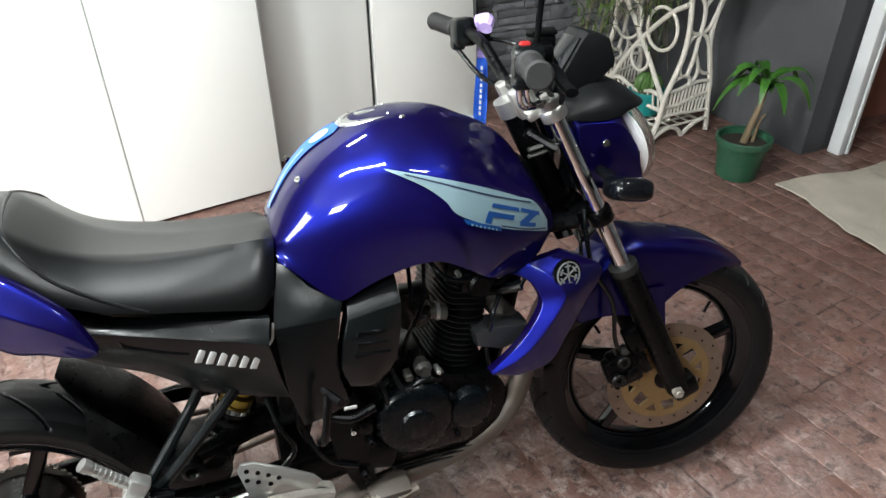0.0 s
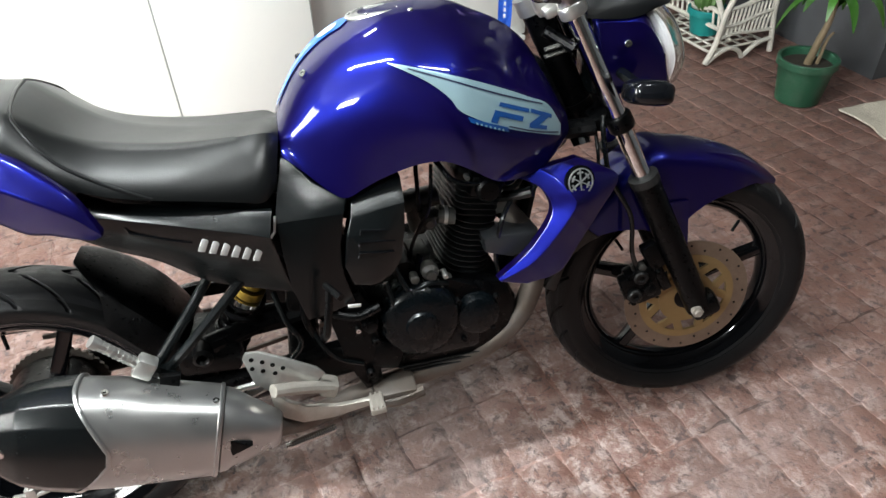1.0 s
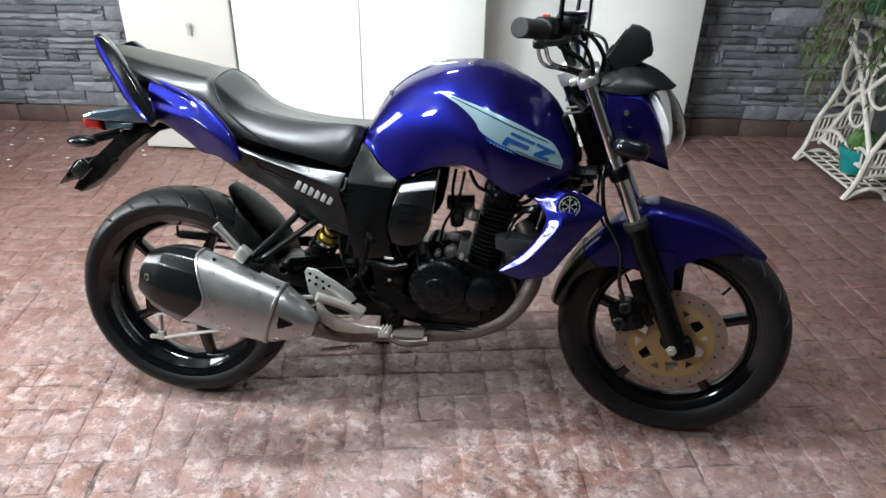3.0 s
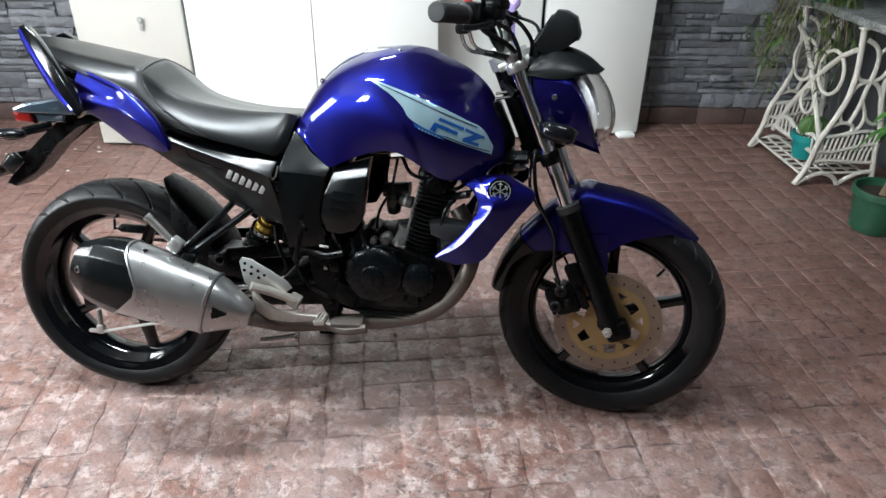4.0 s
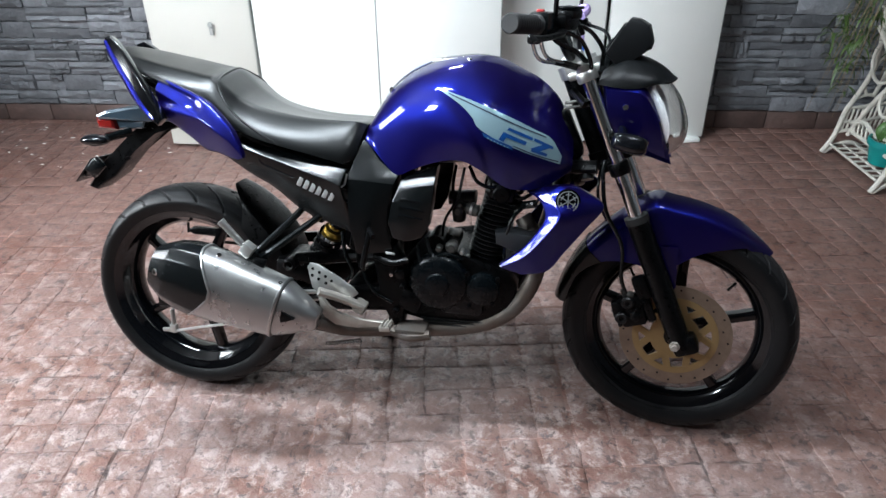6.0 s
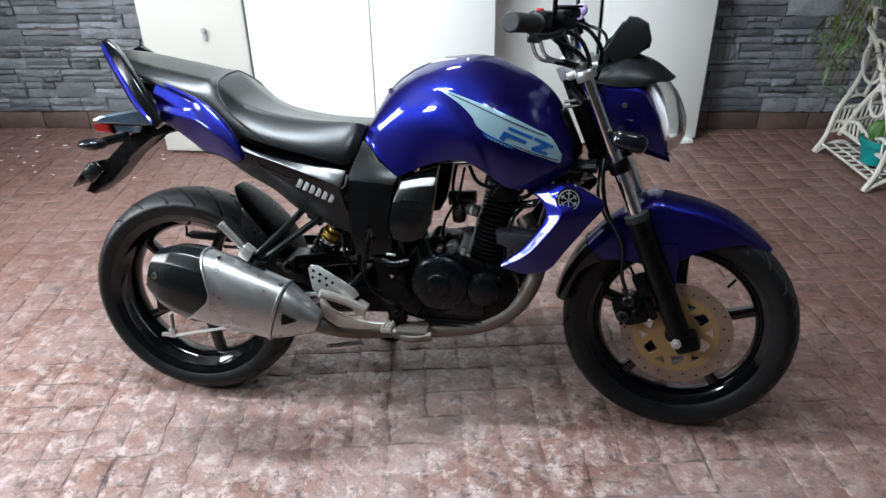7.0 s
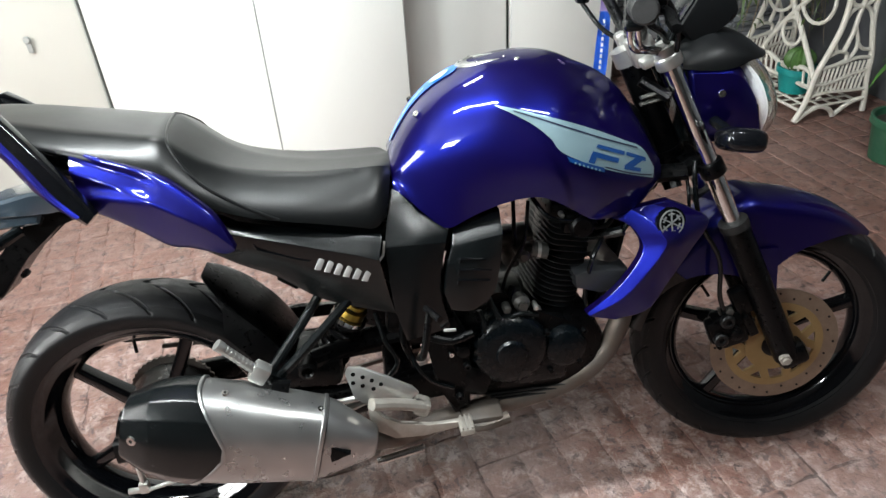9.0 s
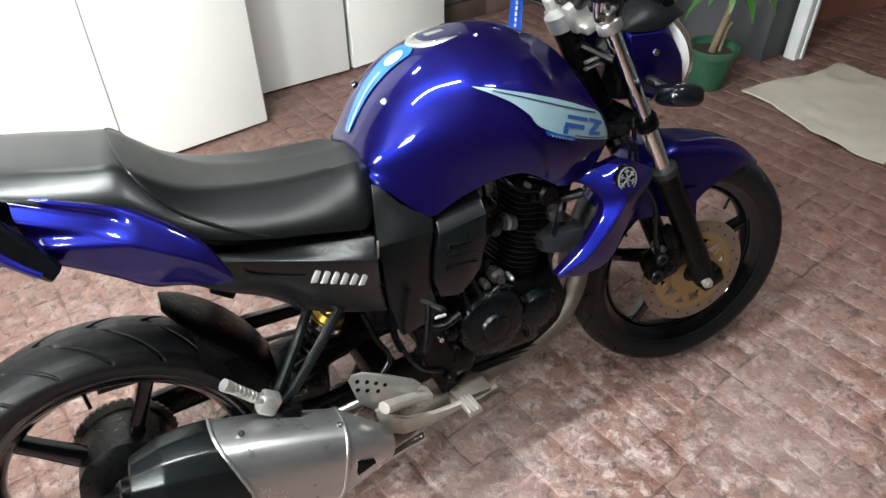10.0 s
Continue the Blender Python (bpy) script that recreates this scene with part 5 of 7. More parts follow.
def tank_section(x):
    """Half section of the tank, from the top to the lower edge: half width and height."""
    top, ys, zs, yw, zw, yb, zb = table(TANK, x)
    half = []
    for k in range(25):
        u = k / 24
        q = 2.4 - 1.05 * min(1.0, max(0.0, (x - 0.748 - 0.050 * u) / 0.15))
        half.append([ys * u, top - (top - zs) * u ** q])
    for k in range(1, 21):
        u = k / 20
        half.append([ys + (yw - ys) * u * (1.7 - 0.7 * u), zs + (zw - zs) * u])
    for k in range(1, 17):
        u = k / 16
        half.append([yw + (yb - yw) * u ** 1.8, zw + (zb - zw) * u])
    soft = 0.10 + 0.90 * (1 - ramp(0.64, 0.74, x))
    for _ in range(22):
        old = [(-half[1][0], half[1][1])] + [tuple(h) for h in half]
        for k in range(len(half) - 1):
            for c in (0, 1):
                half[k][c] += soft * 0.5 * ((old[k][c] + old[k + 2][c]) / 2 - old[k + 1][c])
        half[0][0] = 0.0
    edge = table(HAUNCH, x)[0]
    for h in half[4:]:
        d = max(-30, min(30, (edge - h[1]) / 0.0042))
        h[0] += 0.0050 / (1 + math.exp(-d)) * ramp(0.70, 0.80, x) * (1 - ramp(0.826, 0.836, x))
    return half


def tank_y(x, z):
    """Half width of the tank at a place on its flank."""
    half = tank_section(x)
    for a, b in zip(half, half[1:]):
        if a[1] >= z >= b[1] and a[1] > b[1]:
            return a[0] + (b[0] - a[0]) * (a[1] - z) / (a[1] - b[1])
    return half[-1][0]


tank_bm = bm_new()
rings = []
NX = 150
for i in range(NX):
    x = 0.528 + (1.012 - 0.528) * i / (NX - 1)
    half = [tuple(h) for h in tank_section(x)]
    half.append((half[-1][0] - 0.012, half[-1][1] - 0.003))
    half.append((half[-1][0] * 0.4, half[-1][1] + 0.012))
    rings.append([Vector((x, -y, z)) for y, z in half] + [Vector((x, y, z)) for y, z in half[:0:-1]])
for _ in range(14):                      # even out the skin along the tank, most at its back
    old = [[p.copy() for p in r] for r in rings]
    for i in range(1, NX - 1):
        w = 0.16 + 0.34 * (1 - ramp(0.60, 0.72, old[i][0].x))
        for k, p in enumerate(rings[i]):
            p.yz = old[i][k].yz.lerp((old[i - 1][k].yz + old[i + 1][k].yz) / 2, w)
skin(tank_bm, rings)
tank = part("fuel_tank", tank_bm, BLUE, bike, "glossy metallic blue fuel tank with broad shoulders", BODY, 36)


def on_tank(x, z, lift, s=-1):
    return Vector((x, s * (tank_y(x, z) + lift + 0.0008), z))


def decal(name, top, bot, mat, lift, parent, nu=30, nv=8, label="", s=-1, up=0.004):
    bm = bm_new()
    a, b = spline([(x, 0, z + up) for x, z in top], nu), spline([(x, 0, z + up) for x, z in bot], nu)
    rows = [[on_tank(p.lerp(q, v / (nv - 1)).x, p.lerp(q, v / (nv - 1)).z, lift, s) for v in range(nv)] for p, q in zip(a, b)]
    skin(bm, rows, closed=False, caps=False)
    return part(name, bm, mat, parent, label, BODY, 80)


for s in (-1, 1):
    stripe = decal("stripe", [(0.704, 0.866), (0.740, 0.857), (0.813, 0.833), (0.874, 0.808), (0.923, 0.784), (0.961, 0.763), (0.987, 0.724)],
                   [(0.706, 0.864), (0.733, 0.850), (0.763, 0.831), (0.788, 0.808), (0.808, 0.783), (0.885, 0.744), (0.984, 0.706)], SILVER_DECAL, 0.0012, tank, 60, 14, "silver stripe along the tank", s)
    decal("line", [(0.732, 0.857), (0.777, 0.840), (0.826, 0.820), (0.875, 0.799), (0.950, 0.768)], [(0.732, 0.855), (0.777, 0.8375), (0.826, 0.8175), (0.875, 0.7965), (0.950, 0.7655)], DARK_DECAL, 0.0022, stripe, 36, 2, "", s)
    decal("line", [(0.880, 0.751), (0.933, 0.729), (0.980, 0.714)], [(0.880, 0.7485), (0.933, 0.7265), (0.980, 0.7115)], DARK_DECAL, 0.0022, stripe, 24, 2, "", s)
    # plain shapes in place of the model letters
    for t0, b0 in ((((0.869, 0.789), (0.921, 0.767)), ((0.865, 0.784), (0.920, 0.761))), (((0.858, 0.780), (0.909, 0.758)), ((0.854, 0.773), (0.906, 0.751))), (((0.855, 0.776), (0.866, 0.771)), ((0.848, 0.764), (0.859, 0.759))),
                   (((0.925, 0.766), (0.967, 0.746)), ((0.924, 0.760), (0.966, 0.740))), (((0.946, 0.752), (0.962, 0.744)), ((0.918, 0.744), (0.934, 0.736))), (((0.920, 0.744), (0.955, 0.731)), ((0.918, 0.738), (0.953, 0.725)))):
        decal("mark_bar", t0, b0, BLUE_DECAL, 0.0024, stripe, 12, 4, "", s)
    decal("mark_band", [(0.812, 0.778), (0.845, 0.763), (0.878, 0.749)], [(0.816, 0.769), (0.847, 0.755), (0.879, 0.741)], BLUE_DECAL, 0.0018, stripe, 16, 3, "", s)
    for k in range(7):
        x = 0.824 + 0.0072 * k
        decal("mark_bar", [(x, 0.7682 - 0.0031 * k), (x + 0.0030, 0.7669 - 0.0031 * k)], [(x, 0.7650 - 0.0031 * k), (x + 0.0030, 0.7637 - 0.0031 * k)], SILVER_DECAL, 0.0026, stripe, 3, 2, "", s)

cap_bm = bm_new()
cap_m = Matrix.Translation((0.722, 0, 0.9215)) @ pose(0, 0, 0, 0, -6, 0)
lathe(cap_bm, [(0.058, -0.016), (0.058, 0.002), (0.054, 0.006), (0.043, 0.007), (0.041, 0.005), (0.0, 0.006)], cap_m, 44)
box(cap_bm, cap_m @ Vector((0.0, 0, 0.009)), (0.045, 0.016, 0.004), pose(0, 0, 0, 0, -3, 0), bevel=0.001)
cap_ob = part("fuel_cap", cap_bm, ALLOY, tank, "silver fuel cap", BODY)
bolts(cap_ob, CHROME, [(cap_m @ Vector((0.049 * math.cos(k * math.pi / 3), 0.049 * math.sin(k * math.pi / 3), 0.006)), 0.003, 0.002, (0.05, 0, 1)) for k in range(6)], BODY)


def tank_top_strip(x0, x1, n, width, lift, shift=0.0):
    """A strip that lies on the back of the tank, about its middle line."""
    bm = bm_new()
    rows = []
    for i in range(n):
        x = x0 + (x1 - x0) * i / (n - 1)
        half = tank_section(x)
        w = width(i / (n - 1))
        row = []
        for k in range(13):
            y = shift + w * (k / 6 - 1)
            z = half[0][1]
            for a, b in zip(half, half[1:]):
                if a[0] <= abs(y) <= b[0]:
                    z = a[1] + (b[1] - a[1]) * (abs(y) - a[0]) / max(1e-6, b[0] - a[0])
                    break
            row.append(Vector((x - lift * 0.6, y, z + lift)))
        rows.append(row)
    skin(bm, rows, closed=False, caps=False)
    return bm


pad_ob = part("tank_pad", tank_top_strip(0.534, 0.672, 26, lambda t: 0.010 + 0.026 * t ** 0.7 * (1 - ramp(0.86, 1.0, t) * 0.8), 0.0018), PAD_BLUE, tank, "bright blue decal on the back of the tank", BODY, 80)
part("pad_emblem", tank_top_strip(0.618, 0.652, 12, lambda t: 0.0175 * max(0.02, 1 - (2 * t - 1) ** 2) ** 0.5, 0.0034, -0.008), PAD_WHITE, pad_ob, "pale round emblem shape", BODY, 80)
part("pad_line", tank_top_strip(0.536, 0.606, 14, lambda t: 0.0022, 0.0034, -0.010), PAD_WHITE, pad_ob, "", BODY, 80)
bolts(tank, CHROME, [((0.583, 0.0745 * s, 0.8525), 0.0065, 0.005, (-0.45, s * 0.7, 0.55)) for s in (-1, 1)] + [((0.763, 0.066 * s, 0.9255), 0.005, 0.004, (0, s * 0.2, 1)) for s in (-1, 1)], BODY)

# ---- seat
SEAT = (  # x, top, half width and height of the shoulder, half width and height of the lower edge
    (-0.150, 0.928, 0.050, 0.920, 0.064, 0.908), (-0.100, 0.927, 0.088, 0.914, 0.110, 0.892), (-0.040, 0.920, 0.114, 0.907, 0.144, 0.880), (0.030, 0.908, 0.134, 0.895, 0.169, 0.867), (0.090, 0.898, 0.144, 0.885, 0.182, 0.848), (0.140, 0.888, 0.149, 0.876, 0.188, 0.833),
    (0.172, 0.882, 0.151, 0.869, 0.191, 0.817), (0.200, 0.860, 0.151, 0.848, 0.193, 0.795), (0.230, 0.834, 0.144, 0.825, 0.195, 0.769), (0.270, 0.808, 0.134, 0.807, 0.195, 0.749), (0.330, 0.788, 0.126, 0.793, 0.194, 0.731), (0.400, 0.776, 0.122, 0.784, 0.189, 0.715),
    (0.470, 0.772, 0.116, 0.781, 0.179, 0.697), (0.512, 0.772, 0.110, 0.779, 0.169, 0.690), (0.530, 0.774, 0.096, 0.770, 0.150, 0.700))


def seat_half(x):
    top, za, wa, zb, wb = (table(SEAT, x)[k] for k in (0, 2, 1, 4, 3))
    half = [(wa * k / 8, top - (top - za) * (k / 8) ** 1.6) for k in range(9)]
    half += [(wa + (wb - wa) * math.sin(math.pi / 2 * k / 12) ** 0.85, za - (za - zb) * k / 12 - 0.002 * math.sin(math.pi * k / 12)) for k in range(1, 13)]
    return half


def seat_point(x, f, lift=0.0):
    half = seat_half(x)
    k = min(int(f * (len(half) - 1)), len(half) - 2)
    t = f * (len(half) - 1) - k
    y, z = (half[k][c] + (half[k + 1][c] - half[k][c]) * t for c in (0, 1))
    return Vector((x - 0.24 * max(0.0, 0.78 - z) * ramp(0.44, 0.53, x), -y - lift, z + lift * 0.5))


seat_bm = bm_new()
rings = []
for i in range(100):
    x = -0.150 + 0.680 * i / 99
    near_half = [seat_point(x, k / 20) for k in range(21)]
    low = near_half[-1] + Vector((0, 0.014, -0.004))
    ring = near_half + [low] + [Vector((p.x, -0.70 * p.y, p.z + 0.11 * p.y)) for p in [low] + near_half[:0:-1]]
    rings.append(ring)
skin(seat_bm, rings)
seat = part("seat", seat_bm, VINYL, bike, "black vinyl stepped seat", BODY, 40)
for s in (-1, 1):
    pts = [seat_point(x, f, 0.0003) for x, f in ((0.168, 0.0), (0.171, 0.15), (0.177, 0.30), (0.184, 0.39), (0.192, 0.46), (0.200, 0.53), (0.212, 0.60), (0.236, 0.69), (0.279, 0.80), (0.317, 0.91), (0.340, 0.98))]
    part("welt", tube(bm_new(), [(p.x, p.y * (1 if s < 0 else -0.70), p.z + (0 if s < 0 else 0.11 * p.y)) for p in pts], 0.0026, 8, 44), VINYL, seat, "", BODY)
# ---- tail
for s, m in ((-1, KEEP), (1, FLIP)):
    tops = [(0.040, -0.185, 0.870), (0.087, -0.203, 0.853), (0.137, -0.216, 0.836), (0.180, -0.226, 0.816), (0.217, -0.238, 0.788), (0.247, -0.247, 0.758), (0.263, -0.251, 0.727), (0.273, -0.252, 0.701)]
    lows = [(0.050, -0.205, 0.776), (0.089, -0.212, 0.758), (0.132, -0.216, 0.731), (0.168, -0.219, 0.706), (0.202, -0.230, 0.702), (0.235, -0.241, 0.695), (0.258, -0.248, 0.692), (0.272, -0.252, 0.696)]
    a, b = spline(tops, 56), spline(lows, 56)
    rows = []
    for k in range(26):
        v = k / 25
        row = []
        for i in range(56):
            u = i / 55
            bulge = 0.027 * (min(v / 0.36, (1 - v) / 0.64)) ** 0.8 * (1 - ramp(0.45, 1.0, u) * 0.85)
            d = (0.80 - 1.05 * u) - v          # the hollow behind the slanting lip
            hollow = 0.013 * ramp(0.0, 0.22, d) * (1 - ramp(0.30, 0.44, u)) * ramp(0.0, 0.16, v)
            row.append(a[i].lerp(b[i], v) + Vector((0, -bulge + hollow, 0)))
        rows.append(row)
    bm = bm_new()
    vs = skin(bm, rows, closed=False, caps=False)
    rim_v = [r[0] for r in vs] + vs[-1][1:] + [r[-1] for r in vs[::-1]][1:] + vs[0][::-1][1:-1]
    low_v = [bm.verts.new(v.co + Vector((0, 0.016, 0))) for v in rim_v]
    for k in range(len(rim_v)):
        l = (k + 1) % len(rim_v)
        bm.faces.new((rim_v[k], rim_v[l], low_v[l], low_v[k]))
    bmesh.ops.recalc_face_normals(bm, faces=bm.faces)
    bmesh.ops.solidify(bm, geom=bm.faces[:], thickness=0.003)
    cowl = part("tail_cowl", bm, BLUE, bike, "glossy blue tail cowl", m if s < 0 else Matrix.Translation((0, -0.052, -0.016)) @ m, 55)
    if s > 0:                            # the far rail and cowl stand nearer to the seat
        m = Matrix.Translation((-0.080, -0.045, -0.024)) @ m
    upper = [(-0.070, 0.954), (-0.042, 0.932), (-0.014, 0.902), (0.027, 0.853), (0.062, 0.804), (0.078, 0.774)]
    lower = [(-0.090, 0.946), (-0.087, 0.914), (-0.066, 0.878), (-0.045, 0.850), (-0.012, 0.808), (0.058, 0.756)]
    rail_y = lambda x: -0.172 - 0.061 * ramp(-0.12, 0.09, x)
    rail = bm_new()
    up, lo = spline([(x, 0, z) for x, z in upper], 22), spline([(x, 0, z) for x, z in lower], 22)
    rows = []
    for p, q in zip(up, lo):
        d = q - p
        ring = []
        for v, out in ((0.0, 0.004), (0.02, -0.008), (0.10, -0.011), (0.55, -0.014), (0.62, -0.0145), (0.92, -0.006), (1.0, 0.002), (0.95, 0.012), (0.5, 0.014), (0.05, 0.012)):
            c = p + d * v
            ring.append(Vector((c.x, rail_y(c.x) + out, c.z)))
        rows.append(ring)
    skin(rail, rows)
    rail_ob = part("grab_rail", soften(rail, 24, 0.001), BLACK_GLOSS, bike, "gloss black grab rail", m, 24)
    trim_bm = bm_new()
    rows = []
    for p, q in zip(up[1:-1], lo[1:-1]):
        d = q - p
        rows.append([Vector((p.x + d.x * v, rail_y(p.x + d.x * v) + out, p.z + d.z * v)) for v, out in ((0.47, -0.0090), (0.51, -0.0150), (0.57, -0.0180), (0.66, -0.0190), (0.78, -0.0165), (0.90, -0.0100), (1.01, 0.002), (0.95, 0.006), (0.70, -0.004))])
    skin(trim_bm, rows)
    part("trim", trim_bm, BLUE, rail_ob, "blue lower edge of the rail", m, 24)
under = bm_new()
plate(under, [(-0.06, 0.885), (0.10, 0.845), (0.25, 0.745), (0.50, 0.69), (0.50, 0.60), (0.36, 0.62), (0.20, 0.70), (0.03, 0.765)], -0.060, 0.060, 0.012)
part("under_tail", under, BLACK_PLASTIC, bike, "black plastic under the seat")

# tail lamp, indicators and number plate bracket
tl = bm_new()
plate(tl, [(-0.212, 0.760), (-0.180, 0.773), (-0.080, 0.792), (0.030, 0.778), (0.040, 0.752), (-0.060, 0.750), (-0.205, 0.748)], -0.040, 0.040, 0.008)
tail_lamp = part("tail_lamp", tl, GREY_COWL, bike, "grey tail lamp housing")
plate(lensr := bm_new(), [(-0.216, 0.750), (-0.168, 0.750), (-0.160, 0.722), (-0.210, 0.724)], -0.036, 0.036, 0.006)
part("lens", lensr, RED_LENS, tail_lamp, "red tail lens")
plate(lensw := bm_new(), [(-0.166, 0.750), (-0.075, 0.752), (-0.088, 0.726), (-0.158, 0.722)], -0.032, 0.032, 0.006)
part("clear_lens", lensw, GREY_COWL, tail_lamp, "pale clear part of the tail lamp")
holder = bm_new()
plate(holder, [(0.010, 0.752), (-0.100, 0.745), (-0.150, 0.700), (-0.225, 0.632), (-0.288, 0.556), (-0.262, 0.548), (-0.200, 0.590), (-0.135, 0.662), (-0.070, 0.718), (0.030, 0.738)], -0.020, 0.020, 0.005)
hold = part("plate_bracket", holder, BLACK_METAL, bike, "black number plate bracket and rear mudguard")
pl = bm_new()
box(pl, (-0.262, 0, 0.612), (0.004, 0.09, 0.085), pose(0, 0, 0, 0, 40, 0), bevel=0.001)
part("number_plate_back", pl, BLACK_PLASTIC, hold)
rfl = bm_new()
box(rfl, (-0.21, -0.058, 0.628), (0.05, 0.014, 0.035), pose(0, 0, 0, 0, -45, 0), bevel=0.005)
part("plate_lamp", rfl, BLACK_PLASTIC, hold)
bolts(hold, BLACK_METAL, [((-0.118, -0.052, 0.655), 0.006, 0.010, (0, -1, 0))])
for s in (-1, 1):
    bm = bm_new()
    bmesh.ops.create_icosphere(bm, subdivisions=3, radius=1.0, matrix=Matrix.Translation((-0.160, 0.100 * s, 0.714)) @ pose(0, 0, 0, 8 * s, -6, 20 * s) @ Matrix.Diagonal((0.038, 0.032, 0.015, 1)))
    ind = part("indicator", bm, SMOKE, bike, "smoked rear indicator", None, 80)
    part("stalk", tube(bm_new(), [(-0.125, 0.030 * s, 0.718), (-0.145, 0.080 * s, 0.716)], 0.011, 10), BLACK_PLASTIC, ind)

# ---- side covers
for s, m in ((-1, KEEP), (1, FLIP)):
    band_top = [(0.243, -0.198, 0.731), (0.293, -0.196, 0.716), (0.344, -0.195, 0.704), (0.395, -0.194, 0.693), (0.446, -0.195, 0.681), (0.499, -0.199, 0.673)]
    band_low = [(0.256, -0.213, 0.712), (0.312, -0.217, 0.697), (0.365, -0.219, 0.681), (0.416, -0.219, 0.664), (0.456, -0.221, 0.652), (0.490, -0.224, 0.640)]
    mid = [(0.235, -0.205, 0.698), (0.295, -0.209, 0.675), (0.350, -0.208, 0.645), (0.402, -0.204, 0.612), (0.452, -0.199, 0.590), (0.497, -0.194, 0.578)]
    low = [(0.203, -0.196, 0.690), (0.261, -0.190, 0.650), (0.318, -0.184, 0.617), (0.380, -0.178, 0.567), (0.446, -0.174, 0.538), (0.508, -0.170, 0.515)]
    cover = part("side_cover", ruled(bm_new(), [band_top, band_low, mid, low], 30, 3), BLACK_PLASTIC, bike, "satin black side cover under the seat", m, 20)
    # plain blocks in place of the maker's letters
    for k in range(6):
        x = 0.3925 + 0.0148 * k
        z = 0.6420 - 0.0064 * k
        edge_p, mid_p = (min(spline(q, 60), key=lambda p: abs(p.x - x)) for q in (band_low, mid))
        y = edge_p.y + (mid_p.y - edge_p.y) * (edge_p.z - z) / (edge_p.z - mid_p.z) - 0.0006
        part("lettering_bar", box(bm_new(), (x, y, z), (0.0104, 0.0030, 0.0225), pose(0, 0, 0, 11, 0, 7) @ pose(0, 0, 0, 0, 20, 0) @ Matrix(((1, 0, 0.12, 0), (0, 1, 0, 0), (0, 0, 1, 0), (0, 0, 0, 1))), bevel=0.001), WHITE_MARK, cover, "", m)
    groove = [(0.293, 0.690), (0.300, 0.679), (0.325, 0.669), (0.352, 0.658), (0.378, 0.650)]
    part("groove_line", tube(bm_new(), [(x, -0.2125, z) for x, z in groove], 0.0016, 6, 18), BLACK_GLOSS, cover, "", m)
    cover = part("frame_cover", ruled(bm_new(), [[(0.525, -0.140, 0.736), (0.531, -0.141, 0.733), (0.537, -0.143, 0.729)], [(0.513, -0.168, 0.698), (0.540, -0.162, 0.697), (0.566, -0.156, 0.693)], [(0.503, -0.194, 0.660), (0.560, -0.184, 0.661), (0.613, -0.167, 0.659)],
                                              [(0.502, -0.200, 0.652), (0.556, -0.193, 0.648), (0.606, -0.179, 0.641)], [(0.503, -0.202, 0.590), (0.548, -0.196, 0.588), (0.593, -0.180, 0.585)], [(0.506, -0.199, 0.536), (0.548, -0.193, 0.534), (0.591, -0.176, 0.531)], [(0.521, -0.191, 0.470), (0.560, -0.184, 0.472), (0.603, -0.168, 0.475)]], 14, 2), BLACK_PLASTIC, bike, "satin black cover behind the engine", m, 20)
    seam = [(0.502, -0.2000, 0.664), (0.497, -0.2030, 0.640), (0.490, -0.2085, 0.634)]
    part("edge_clip", tube(bm_new(), seam, 0.0022, 6), ALLOY, cover, "bright worn edge", m)
    air = part("air_box_cover", ruled(bm_new(), [[(0.621, -0.1619, 0.651), (0.645, -0.1576, 0.664), (0.706, -0.1582, 0.684)], [(0.616, -0.1781, 0.631), (0.65, -0.1821, 0.638), (0.704, -0.1894, 0.648)], [(0.605, -0.186, 0.602), (0.650, -0.189, 0.602), (0.700, -0.186, 0.602)],
                                              [(0.595, -0.185, 0.550), (0.643, -0.187, 0.545), (0.690, -0.176, 0.545)], [(0.606, -0.178, 0.512), (0.640, -0.180, 0.507), (0.673, -0.170, 0.515)]], 18, 3, lip=0.040), BLACK_PLASTIC, bike, "satin black air box cover with three slots", m, 20)
    for k in range(3):
        x, z = 0.655 - 0.0035 * k, 0.608 - 0.0195 * k
        lv = bm_new()
        tube(lv, [(x - 0.029, -0.1875, z - 0.004), (x - 0.027, -0.1895, z + 0.0040), (x + 0.006, -0.1893, z - 0.0010), (x + 0.030, -0.1838, z - 0.0060)], 0.0016, 6)
        part("louvre", lv, BLACK_GLOSS, air, "", m)

